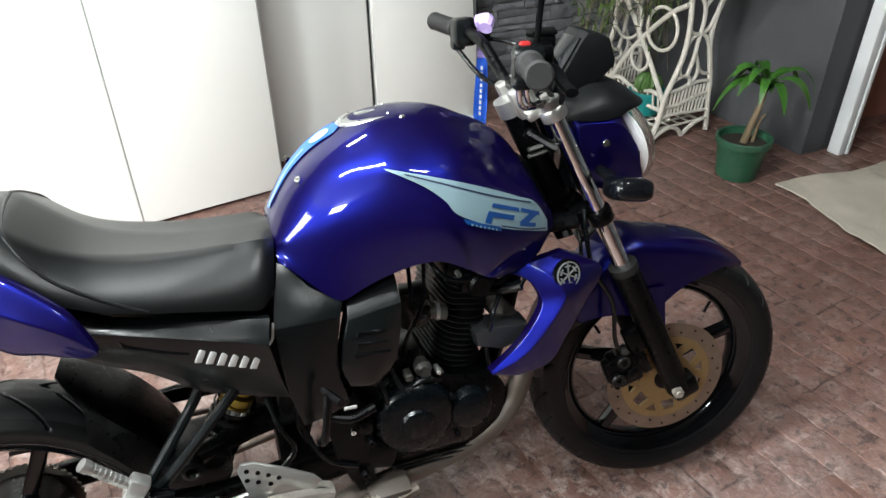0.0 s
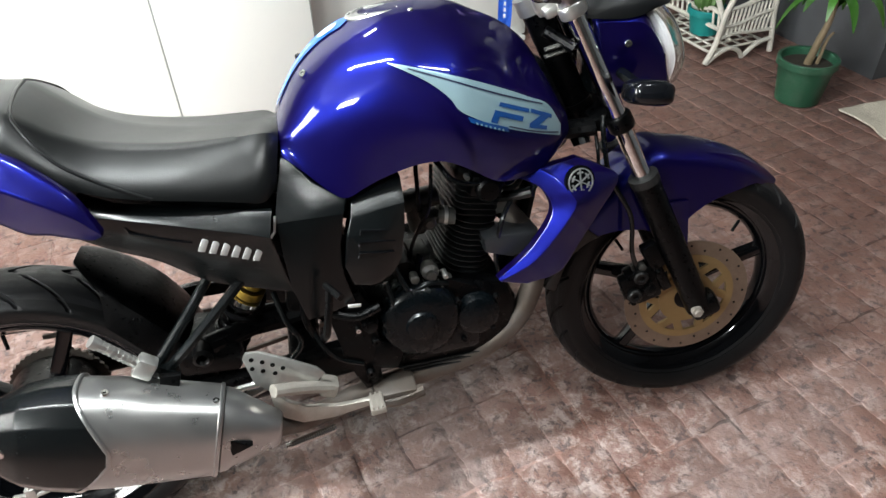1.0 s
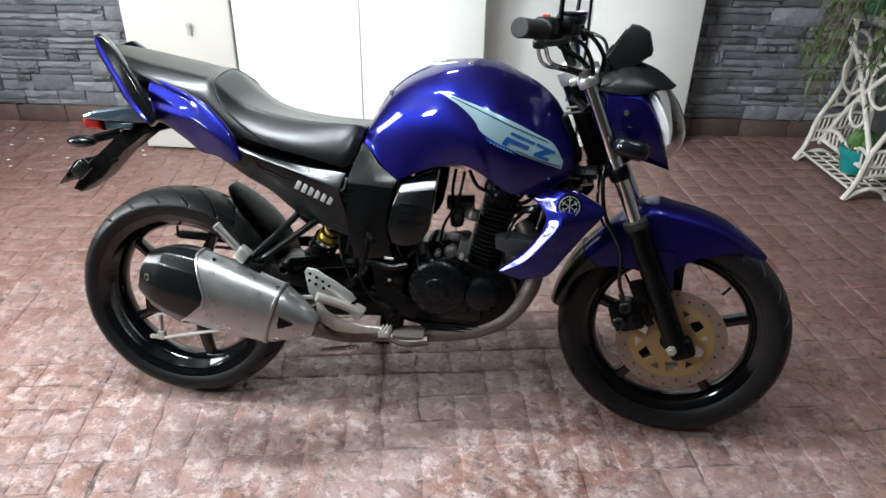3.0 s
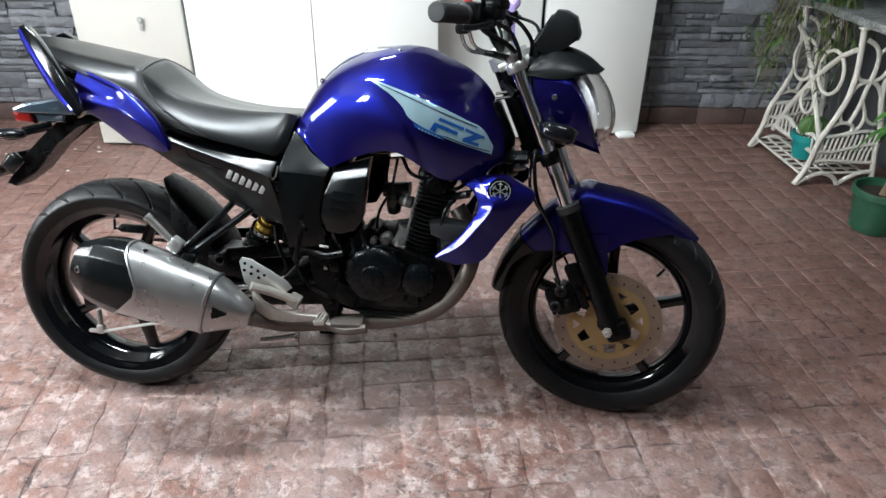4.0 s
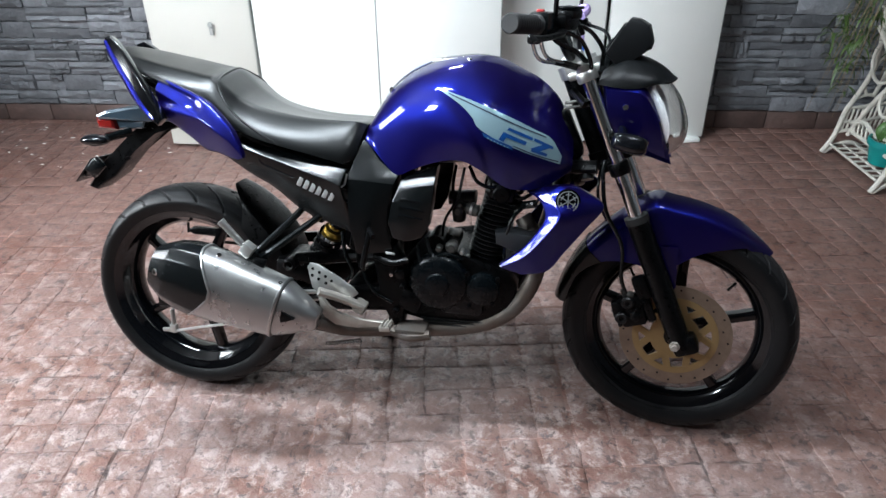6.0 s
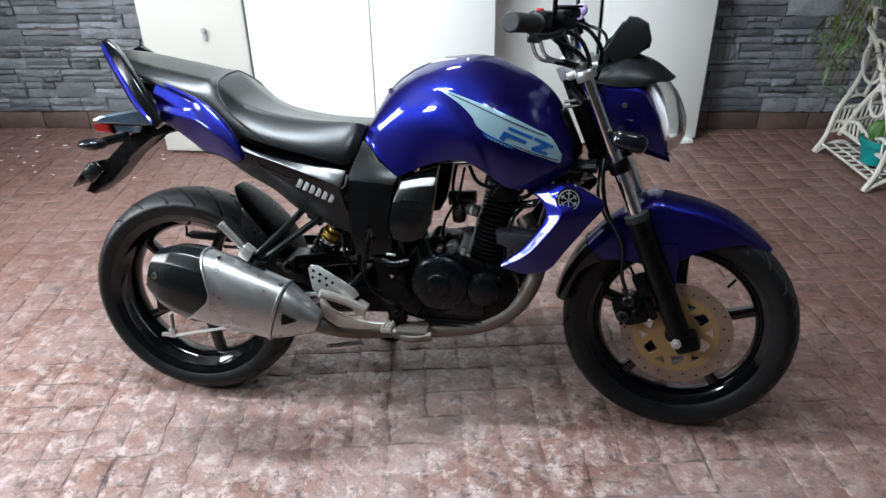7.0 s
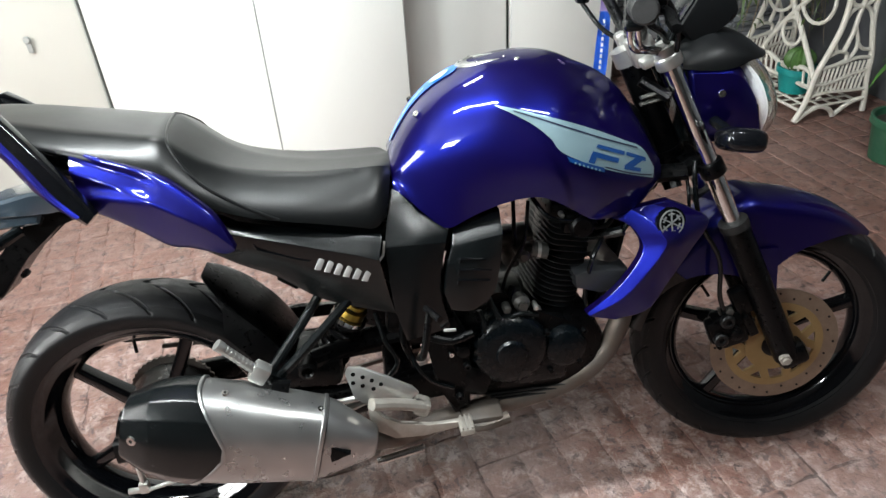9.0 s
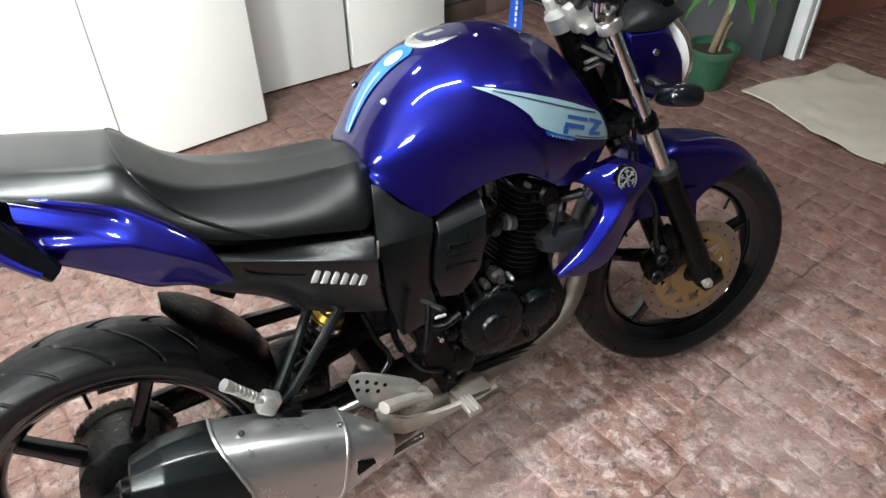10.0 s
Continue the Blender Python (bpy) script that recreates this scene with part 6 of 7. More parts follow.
# ---- radiator shrouds with a round emblem
for s, m in ((-1, KEEP), (1, FLIP)):
    inner_edge = [(0.912, -0.122, 0.632), (0.936, -0.144, 0.625), (0.953, -0.162, 0.609), (0.960, -0.174, 0.581), (0.942, -0.176, 0.546), (0.909, -0.168, 0.502), (0.861, -0.156, 0.458)]
    crease = [(0.948, -0.146, 0.650), (0.970, -0.170, 0.636), (0.986, -0.190, 0.614), (0.992, -0.199, 0.591), (0.957, -0.193, 0.537), (0.917, -0.181, 0.490), (0.864, -0.160, 0.454)]
    outer_mid = [(0.985, -0.150, 0.657), (1.020, -0.172, 0.645), (1.038, -0.181, 0.613), (1.022, -0.185, 0.577), (0.983, -0.183, 0.522), (0.945, -0.177, 0.474), (0.888, -0.160, 0.447)]
    outer_edge = [(1.020, -0.142, 0.658), (1.062, -0.152, 0.638), (1.089, -0.160, 0.614), (1.052, -0.168, 0.563), (1.010, -0.170, 0.506), (0.973, -0.169, 0.457), (0.914, -0.160, 0.440)]
    shroud = part("shroud", ruled(bm_new(), [inner_edge, crease, outer_mid, outer_edge], 40, 4, lip=0.018), BLUE, bike, "glossy blue shroud beside the engine", m, 24)
    em = Matrix.Translation((1.008, -0.1812, 0.628)) @ pose(0, 0, 0, 0, 0, 8) @ pose(0, 0, 0, 82)
    e = bm_new()
    lathe(e, [(0.0238, -0.002), (0.0238, 0.0030), (0.0218, 0.0030), (0.0218, -0.002)], em, 40, close=True)
    for k in range(3):
        box(e, em @ Vector((0, 0, 0.0005)), (0.043, 0.0021, 0.0046), em.to_3x3().to_4x4() @ Matrix.Rotation(radians(60 * k + 30), 4, "Z"))
        for q in (0, 1):
            a = radians(60 * k + 30 + 180 * q)
            box(e, em @ Vector((0.0155 * math.cos(a), 0.0155 * math.sin(a), 0.0005)), (0.0026, 0.0115, 0.0044), em.to_3x3().to_4x4() @ Matrix.Rotation(a, 4, "Z"))
    emb = part("emblem", e, GREY_MARK, shroud, "round grey emblem", m)
    part("emblem_back", lathe(bm_new(), [(0.028, -0.007), (0.028, 0.0006), (0.0, 0.0006)], em, 36), BLACK_GLOSS, emb, "", m)

# ---- engine
ENG = Matrix.Translation((0.818, 0, 0.455)) @ pose(0, 0, 0, 0, 12, 0)


def fin(lx, ly, corner, z, thick=0.0034):
    """A cooling fin with round corners and a thin edge, across the cylinder."""
    rim_pts = []
    for cx, cy, a0 in ((1, 1, 0), (-1, 1, 90), (-1, -1, 180), (1, -1, 270)):
        for k in range(7):
            a = radians(a0 + 15 * k)
            rim_pts.append((cx * (lx / 2 - corner) + corner * math.cos(a), cy * (ly / 2 - corner) + corner * math.sin(a)))
    bm = bm_new()
    skin(bm, [[ENG @ Vector((x * g, y * g, z + dz)) for x, y in rim_pts] for g, dz in ((0.975, -thick / 2), (1.0, -thick / 4), (1.0, thick / 4), (0.975, thick / 2))])
    return bm


for k in range(15):
    lx, ly, corner = (0.092, 0.146, 0.040) if k < 10 else (0.084, 0.128, 0.018)
    part("cooling_fin", fin(lx, ly, corner, 0.010 + 0.0112 * k), FIN_BLACK, bike)
barrel = bm_new()
lathe(barrel, [(0.040, -0.01), (0.040, 0.175), (0.036, 0.185)], ENG, 28)
box(barrel, ENG @ Vector((0, 0, 0.195)), (0.098, 0.116, 0.032), pose(0, 0, 0, 0, 12, 0), bevel=0.010)
box(barrel, ENG @ Vector((-0.004, 0, 0.216)), (0.075, 0.085, 0.020), pose(0, 0, 0, 0, 12, 0), bevel=0.008)
part("cylinder", barrel, BLACK_METAL, bike, "black air-cooled cylinder")
case = bm_new()
plate(case, [(0.600, 0.330), (0.628, 0.300), (0.700, 0.284), (0.800, 0.284), (0.868, 0.300), (0.900, 0.345), (0.905, 0.400), (0.885, 0.445), (0.840, 0.462), (0.760, 0.465), (0.700, 0.478), (0.640, 0.462), (0.604, 0.420)], -0.098, 0.098, 0.018)
crank = part("crankcase", case, BLACK_METAL, bike, "black engine crankcase")
cl = bm_new()
lathe(cl, [(0.076, -0.03), (0.076, 0.010), (0.070, 0.022), (0.060, 0.028), (0.040, 0.030), (0.030, 0.0305), (0.027, 0.036), (0.020, 0.038), (0.0, 0.038)], Matrix.Translation((0.713, -0.098, 0.410)) @ TURN_Y, 48)
part("clutch_cover", cl, COVER_BLACK, crank, "round satin black clutch cover")
cl = bm_new()
lathe(cl, [(0.042, -0.03), (0.042, 0.012), (0.038, 0.022), (0.030, 0.026), (0.0, 0.027)], Matrix.Translation((0.822, -0.095, 0.398)) @ TURN_Y, 36)
box(cl, (0.772, -0.098, 0.372), (0.11, 0.03, 0.10), None, bevel=0.014)
part("oil_filter_cover", cl, COVER_BLACK, crank)
bolts(crank, BLACK_METAL, [((0.713 + 0.083 * math.cos(radians(130 + 110 * k)), -0.096, 0.410 + 0.083 * math.sin(radians(130 + 110 * k))), 0.0048, 0.006, (0, -1, 0)) for k in range(3)])
bolts(crank, BLACK_METAL, [(p, 0.0055, 0.009, (0, -1, 0)) for p in ((0.792, -0.112, 0.352), (0.848, -0.112, 0.365), (0.785, -0.112, 0.440), (0.858, -0.108, 0.430))])
head_bm = bm_new()
box(head_bm, ENG @ Vector((0.0, -0.070, 0.186)), (0.060, 0.030, 0.040), pose(0, 0, 0, 0, 12, 0), bevel=0.008)
lathe(head_bm, [(0.022, -0.004), (0.022, 0.008), (0.017, 0.013), (0.0, 0.014)], Matrix.Translation(ENG @ Vector((0.0, -0.086, 0.186))) @ TURN_Y, 20)
part("cam_cover", head_bm, BLACK_METAL, bike, "round cover on the cylinder head")
plug = bm_new()
tube(plug, [ENG @ Vector((0.030, -0.050, 0.150)), ENG @ Vector((0.062, -0.078, 0.172)), ENG @ Vector((0.080, -0.092, 0.186))], 0.0095, 10, 6)
part("spark_plug_cap", plug, BLACK_PLASTIC, bike)
part("ignition_lead", tube(bm_new(), [ENG @ Vector((0.080, -0.092, 0.186)), ENG @ Vector((0.092, -0.085, 0.225)), (0.900, -0.055, 0.690), (0.860, -0.030, 0.715)], 0.0038, 8, 18), BLACK_PLASTIC, bike)
bolts(bike, ALLOY, [(ENG @ Vector((dx, -0.072, dz)), 0.005, 0.010, (0, -1, 0)) for dx, dz in ((-0.036, 0.200), (0.034, 0.204), (-0.040, 0.004), (0.040, 0.002))])
part("starter_motor", tube(bm_new(), [(0.700, -0.02, 0.497), (0.700, -0.082, 0.497)], 0.021, 18), BLACK_METAL, bike, "small black starter motor")
part("drain_valve", lathe(bm_new(), [(0.013, -0.012), (0.016, 0.0), (0.016, 0.010), (0.009, 0.016), (0.009, 0.024), (0.0, 0.025)], Matrix.Translation((0.742, -0.086, 0.497)) @ TURN_Y, 14), CARB, bike, "dull alloy valve beside the carburettor")
for pts, r in (([(0.680, -0.10, 0.520), (0.700, -0.112, 0.478), (0.735, -0.112, 0.486), (0.770, -0.100, 0.470)], 0.0055), ([(0.660, -0.105, 0.500), (0.668, -0.118, 0.455), (0.655, -0.118, 0.400), (0.660, -0.110, 0.350)], 0.0050),
               ([(0.905, -0.070, 0.600), (0.880, -0.088, 0.570), (0.868, -0.084, 0.500), (0.875, -0.080, 0.445)], 0.0045), ([(0.775, -0.06, 0.690), (0.800, -0.085, 0.660), (0.850, -0.090, 0.650), (0.900, -0.08, 0.665)], 0.0045),
               ([(0.520, -0.118, 0.455), (0.535, -0.128, 0.410), (0.560, -0.125, 0.372), (0.600, -0.124, 0.350)], 0.0045), ([(0.470, -0.100, 0.520), (0.482, -0.118, 0.470), (0.500, -0.120, 0.420), (0.470, -0.125, 0.385)], 0.0050)):
    part("hose", tube(bm_new(), pts, r, 8, 16), BLACK_PLASTIC, bike)
for k in range(3):
    part("sump_rib", box(bm_new(), (0.750, -0.0985, 0.303 - 0.0075 * k), (0.170 - 0.016 * k, 0.008, 0.0030), None, bevel=0.001, seg=1), FIN_BLACK, crank)
sc = bm_new()
plate(sc, [(0.844, 0.541), (0.868, 0.545), (0.949, 0.538), (0.935, 0.503), (0.897, 0.493), (0.848, 0.511)], -0.092, -0.045, 0.007)
part("air_scoop", sc, GREY_PLASTIC, bike, "dark grey plastic scoop beside the cylinder")
carb = bm_new()
tube(carb, [(0.720, -0.02, 0.592), (0.745, -0.02, 0.594), (0.785, -0.02, 0.597)], 0.017, 16)
lathe(carb, [(0.016, -0.04), (0.019, -0.02), (0.019, 0.02), (0.016, 0.030), (0.0, 0.032)], Matrix.Translation((0.745, -0.02, 0.575)), 20)
box(carb, (0.735, -0.030, 0.492), (0.040, 0.050, 0.030), None, bevel=0.008)
lathe(carb, [(0.012, -0.02), (0.012, 0.02), (0.007, 0.024)], Matrix.Translation((0.752, -0.060, 0.584)) @ TURN_Y, 12)
tube(carb, [(0.752, -0.050, 0.588), (0.790, -0.070, 0.588)], 0.009, 10)
part("carburettor", carb, CARB, bike, "dusty dark alloy carburettor")
for pts, r in (([(0.735, -0.055, 0.51), (0.715, -0.075, 0.475), (0.700, -0.080, 0.47)], 0.006), ([(0.740, -0.06, 0.60), (0.738, -0.070, 0.645), (0.742, -0.055, 0.690)], 0.004), ([(0.712, -0.06, 0.50), (0.722, -0.08, 0.56), (0.752, -0.085, 0.62), (0.765, -0.07, 0.69)], 0.0035),
               ([(0.690, -0.07, 0.47), (0.735, -0.085, 0.480), (0.760, -0.085, 0.47)], 0.008), ([(0.86, -0.06, 0.63), (0.905, -0.075, 0.625), (0.94, -0.06, 0.65)], 0.005), ([(0.84, -0.05, 0.66), (0.88, -0.08, 0.645), (0.905, -0.05, 0.60)], 0.004)):
    part("hose", tube(bm_new(), pts, r, 8, 14), BLACK_METAL, bike)

for p, r, h, mat in (((0.712, -0.100, 0.494), 0.0085, 0.010, CARB), ((0.728, -0.104, 0.478), 0.0065, 0.012, ALLOY), ((0.756, -0.098, 0.470), 0.0075, 0.010, CARB), ((0.768, -0.096, 0.488), 0.0055, 0.010, ALLOY)):
    part("union_nut", lathe(bm_new(), [(r, -0.012), (r, h - 0.003), (r * 0.7, h), (0.0, h)], Matrix.Translation(p) @ TURN_Y, 8), mat, bike)
part("intake_stub", tube(bm_new(), [(0.772, -0.062, 0.588), (0.800, -0.066, 0.582)], 0.0145, 16), CARB, bike, "dusty alloy intake stub")
part("hose_clip", tube(bm_new(), [(0.782, -0.063, 0.586), (0.788, -0.064, 0.585)], 0.0162, 16), ALLOY, bike)

# frame
fr = bm_new()
for s in (-1, 1):
    tube(fr, [(0.960, 0.012 * s, 0.800), (0.90, 0.045 * s, 0.738), (0.74, 0.050 * s, 0.715), (0.60, 0.045 * s, 0.69), (0.585, 0.075 * s, 0.55), (0.585, 0.095 * s, 0.36)], 0.020, 12, 36)
    tube(fr, [(0.60, 0.045 * s, 0.68), (0.40, 0.060 * s, 0.705), (0.10, 0.075 * s, 0.80), (-0.06, 0.06 * s, 0.86)], 0.014, 10, 24)
    tube(fr, [(0.585, 0.09 * s, 0.47), (0.45, 0.09 * s, 0.60), (0.22, 0.085 * s, 0.73)], 0.012, 10, 16)
tube(fr, [(0.965, 0, 0.82), (1.005, 0, 0.70), (0.98, 0, 0.60), (0.945, 0, 0.47), (0.90, 0, 0.36)], 0.019, 12, 24)
box(fr, (0.980, 0, 0.755), (0.085, 0.070, 0.13), pose(0, 0, 0, 0, -25, 0), bevel=0.02)
part("chassis", fr, BLACK_METAL, bike, "black tubular frame")
for s in (-1, 1):
    plate(lug := bm_new(), [(0.548, 0.482), (0.612, 0.505), (0.632, 0.460), (0.636, 0.395), (0.622, 0.345), (0.632, 0.300), (0.598, 0.285), (0.582, 0.330), (0.565, 0.400)], 0.088 * s, 0.122 * s, 0.008)
    part("frame_plate", lug, BLACK_METAL, bike, "black pivot plate of the frame")
trim = bm_new()
tube(trim, [(0.642, -0.126, 0.468), (0.600, -0.134, 0.462), (0.560, -0.128, 0.474)], 0.008, 10, 10)
part("guard_bar", trim, BLACK_METAL, bike)
tag = bm_new()
box(tag, (0.600, -0.137, 0.487), (0.022, 0.003, 0.006), pose(0, 0, 0, 0, 6, 0), bevel=0.001)
part("label_bar", tag, WHITE_MARK, bike, "small white label")
for pts, r in (([(1.045, -0.03, 0.70), (1.05, -0.05, 0.67)], 0.016), ([(0.985, -0.03, 0.69), (1.07, -0.05, 0.70)], 0.016), ([(1.000, -0.02, 0.865), (1.03, -0.05, 0.842)], 0.010),
               ([(0.985, -0.04, 0.842), (1.040, -0.04, 0.852)], 0.0035), ([(0.985, -0.04, 0.830), (1.040, -0.04, 0.840)], 0.0035)):
    part("wiring_sleeve", tube(bm_new(), pts, r, 10), BLACK_METAL if r > 0.005 else CARB, bike)
horn = bm_new()
lathe(horn, [(0.036, -0.012), (0.040, 0.0), (0.036, 0.014), (0.012, 0.018), (0.0, 0.018)], Matrix.Translation((1.030, 0.02, 0.665)) @ pose(0, 0, 0, 0, 80, 0), 28)
part("horn", horn, BLACK_METAL, bike)

# swing arm, chain guard, shock absorber
sw = bm_new()
for s in (-1, 1):
    rings = []
    for k in range(9):
        t = k / 8
        c = Vector((0.585, 0.085 * s, 0.345)).lerp(Vector((-0.045, 0.098 * s, 0.293)), t)
        h, w = 0.034 - 0.008 * t, 0.017
        rings.append([c + Vector((0, w * math.copysign(abs(math.cos(a)) ** 0.5, math.cos(a)), h * math.copysign(abs(math.sin(a)) ** 0.5, math.sin(a)))) for a in (2 * math.pi * q / 16 for q in range(16))])
    skin(sw, rings)
box(sw, (0.50, 0, 0.345), (0.06, 0.18, 0.06), None, bevel=0.015)
part("swing_arm", sw, BLACK_METAL, bike, "black box-section swing arm")
cg = bm_new()
plate(cg, [(-0.10, 0.408), (-0.08, 0.420), (0.12, 0.418), (0.30, 0.430), (0.50, 0.420), (0.50, 0.395), (0.30, 0.402), (0.10, 0.392), (-0.08, 0.396)], 0.090, 0.112, 0.004)
part("chain_guard", cg, BLACK_PLASTIC, bike, "long black chain guard")
ch = bm_new()
plate(ch, [(0.60, 0.372), (0.0, 0.388), (0.0, 0.380), (0.60, 0.364)], 0.074, 0.082)
plate(ch, [(0.60, 0.310), (0.0, 0.206), (0.0, 0.198), (0.60, 0.302)], 0.074, 0.082)
part("chain", ch, DULL_STEEL, bike)
sh0, sh1 = Vector((0.335, -0.035, 0.330)), Vector((0.455, -0.045, 0.545))
spring = bm_new()
d = sh1 - sh0
u, v = ring_frame(d)
pts = []
for k in range(150):
    t = k / 149
    a = 2 * math.pi * 7.5 * t
    pts.append(sh0.lerp(sh1, 0.06 + 0.66 * t) + (u * math.cos(a) + v * math.sin(a)) * 0.030)
tube(spring, pts, 0.0058, 6)
shock = part("shock_absorber", tube(bm_new(), [sh0, sh1], 0.018, 14), BLACK_METAL, bike, "rear shock absorber")
part("spring", spring, BLACK_METAL, shock, "black coil spring")
gn = bm_new()
tube(gn, [sh0.lerp(sh1, 0.73) , sh0.lerp(sh1, 0.79)], 0.027, 18)
tube(gn, [sh0.lerp(sh1, 0.81) , sh0.lerp(sh1, 0.84)], 0.021, 18)
part("preload_ring", gn, GOLD_NUT, shock, "gold preload ring")
tube(cup := bm_new(), [sh0.lerp(sh1, 0.68), sh0.lerp(sh1, 0.725)], 0.034, 18)
part("spring_cup", cup, CHROME, shock)

# rear hugger
HUG = ((8, 0.318, 0.070), (30, 0.320, 0.084), (44, 0.323, 0.086), (54, 0.328, 0.078), (60, 0.333, 0.066), (66, 0.338, 0.050))
rows = []
for k in range(28):
    row = []
    for q in range(17):
        s = q / 8 - 1
        b = min(1.0, abs(s) * 1.4)
        th = 8 + (58 - 22 * max(0, abs(s) - 0.25) ** 1.2) * k / 27
        r, w = table(HUG, th)
        row.append(R_HUB + Vector(((r - 0.014 * (1 - math.cos(math.pi / 2 * b)) - 0.05 * max(0, abs(s) - 0.714) / 0.286) * math.cos(radians(th)), math.copysign(w * math.sin(math.pi / 2 * b) ** 0.8, s), (r - 0.014 * (1 - math.cos(math.pi / 2 * b)) - 0.05 * max(0, abs(s) - 0.714) / 0.286) * math.sin(radians(th)))))
    rows.append(row)
hg = bm_new()
skin(hg, rows, closed=False, caps=False)
bmesh.ops.recalc_face_normals(hg, faces=hg.faces)
bmesh.ops.solidify(hg, geom=hg.faces[:], thickness=0.0035)
part("rear_hugger", hg, BLACK_METAL, bike, "black hugger over the rear tyre", R_LEAN, 50)

# passenger foot pegs with their tube hangers
for s in (-1, 1):
    hang_b = bm_new()
    tube(hang_b, [(0.385, 0.100 * s, 0.600), (0.375, 0.115 * s, 0.575), (0.305, 0.175 * s, 0.505), (0.268, 0.195 * s, 0.470)], 0.0085, 10, 14)
    tube(hang_b, [(0.450, 0.105 * s, 0.580), (0.420, 0.130 * s, 0.562), (0.330, 0.180 * s, 0.497), (0.280, 0.195 * s, 0.462)], 0.0085, 10, 14)
    box(hang_b, (0.278, 0.190 * s, 0.470), (0.055, 0.022, 0.040), pose(0, 0, 0, 0, 35, 0), bevel=0.006)
    if s < 0:
        tube(hang_b, [(0.285, -0.19, 0.462), (0.300, -0.185, 0.42), (0.33, -0.17, 0.39)], 0.010, 8, 6)
    hanger = part("peg_hanger", hang_b, BLACK_PLASTIC, bike, "black tubular peg hanger")
    pg = bm_new()
    tube(pg, [(0.272, 0.212 * s, 0.500), (0.250, 0.216 * s, 0.530), (0.222, 0.222 * s, 0.567)], 0.0080, 10)
    box(pg, (0.272, 0.210 * s, 0.500), (0.030, 0.026, 0.034), pose(0, 0, 0, 0, 38, 0), bevel=0.005)
    tube(pg, [(0.225, 0.2215 * s, 0.563), (0.218, 0.223 * s, 0.572)], 0.0098, 12)
    peg = part("passenger_peg", pg, ALLOY, hanger, "folded silver passenger peg")
    for k in range(7):
        c = Vector((0.258, 0.2145 * s, 0.519)).lerp(Vector((0.229, 0.2205 * s, 0.558)), k / 6)
        w = Vector((-0.029, 0.006 * s, 0.039)).normalized() * 0.0013
        part("rib", tube(bm_new(), [c - w, c + w], 0.0089, 10), ALLOY, peg)

# rider's foot controls
for s, m in ((-1, KEEP), (1, FLIP)):
    b = bm_new()
    plate(b, [(0.406, 0.436), (0.413, 0.447), (0.433, 0.445), (0.480, 0.418), (0.520, 0.393), (0.531, 0.378), (0.508, 0.359), (0.468, 0.363), (0.435, 0.367), (0.416, 0.386)], -0.219, -0.213, 0.0015)
    hp = part("heel_plate", b, ALLOY, bike, "silver heel plate with drilled holes", m)
    for x, z in ((0.420, 0.433), (0.436, 0.425), (0.451, 0.416), (0.466, 0.406), (0.418, 0.416), (0.434, 0.408), (0.452, 0.399)):
        part("hole", lathe(bm_new(), [(0.0040, -0.0005), (0.0040, 0.0022), (0.0, 0.0022)], Matrix.Translation((x, -0.2175, z)) @ TURN_Y, 10), BLACK_METAL, hp, "", m)
    pg = bm_new()
    tube(pg, [(0.536, -0.212, 0.345), (0.490, -0.236, 0.372), (0.447, -0.258, 0.392)], 0.0105, 10, 6, flat=1.25)
    box(pg, (0.533, -0.205, 0.342), (0.030, 0.036, 0.028), pose(0, 0, 0, 0, 25, 0), bevel=0.006)
    part("rider_peg", pg, DULL_ALLOY, bike, "silver rider foot peg", m)
pedal = bm_new()
plate(pedal, [(0.438, 0.372), (0.449, 0.371), (0.462, 0.345), (0.492, 0.327), (0.544, 0.319), (0.600, 0.320), (0.600, 0.306), (0.532, 0.297), (0.480, 0.300), (0.452, 0.318), (0.440, 0.345)], -0.236, -0.226, 0.003)
box(pedal, (0.608, -0.246, 0.314), (0.026, 0.044, 0.012), pose(0, 0, 0, 0, -4, 0), bevel=0.002)
for k in range(3):
    box(pedal, (0.600 + 0.008 * k, -0.246, 0.321), (0.003, 0.042, 0.006), None)
part("brake_pedal", pedal, DULL_ALLOY, bike, "worn silver brake pedal", KEEP)
rods = bm_new()
tube(rods, [(0.460, -0.150, 0.380), (0.360, -0.148, 0.368), (0.300, -0.145, 0.362)], 0.006, 8)
tube(rods, [(0.430, -0.140, 0.36), (0.395, -0.142, 0.348)], 0.008, 8)
part("brake_rod", rods, ALLOY, bike, "silver brake linkage rod")
rod2 = bm_new()
tube(rod2, [(-0.012, -0.115, 0.200), (0.070, -0.118, 0.222), (0.200, -0.125, 0.255)], 0.0040, 8)
tube(rod2, [(-0.014, -0.108, 0.262), (-0.012, -0.112, 0.200)], 0.0050, 8, flat=1.6)
box(rod2, (-0.026, -0.112, 0.201), (0.040, 0.010, 0.010), None, bevel=0.003)
box(rod2, (-0.013, -0.112, 0.208), (0.018, 0.016, 0.024), None, bevel=0.003)
part("torque_rod", rod2, ALLOY, bike, "thin silver rod in the rear wheel")
sp = bm_new()
pts = [Vector((0.440, -0.172, 0.240)).lerp(Vector((0.530, -0.172, 0.259)), t / 264) + Vector((0, 0.007 * math.cos(2 * math.pi * 22 * t / 264), 0.007 * math.sin(2 * math.pi * 22 * t / 264))) for t in range(265)]
tube(sp, pts, 0.0019, 5)
part("return_spring", sp, CHROME, bike, "small bright coil spring")
kick = bm_new()
tube(kick, [(0.540, -0.160, 0.452), (0.546, -0.186, 0.475), (0.556, -0.186, 0.520), (0.563, -0.180, 0.556)], 0.0068, 8, 12)
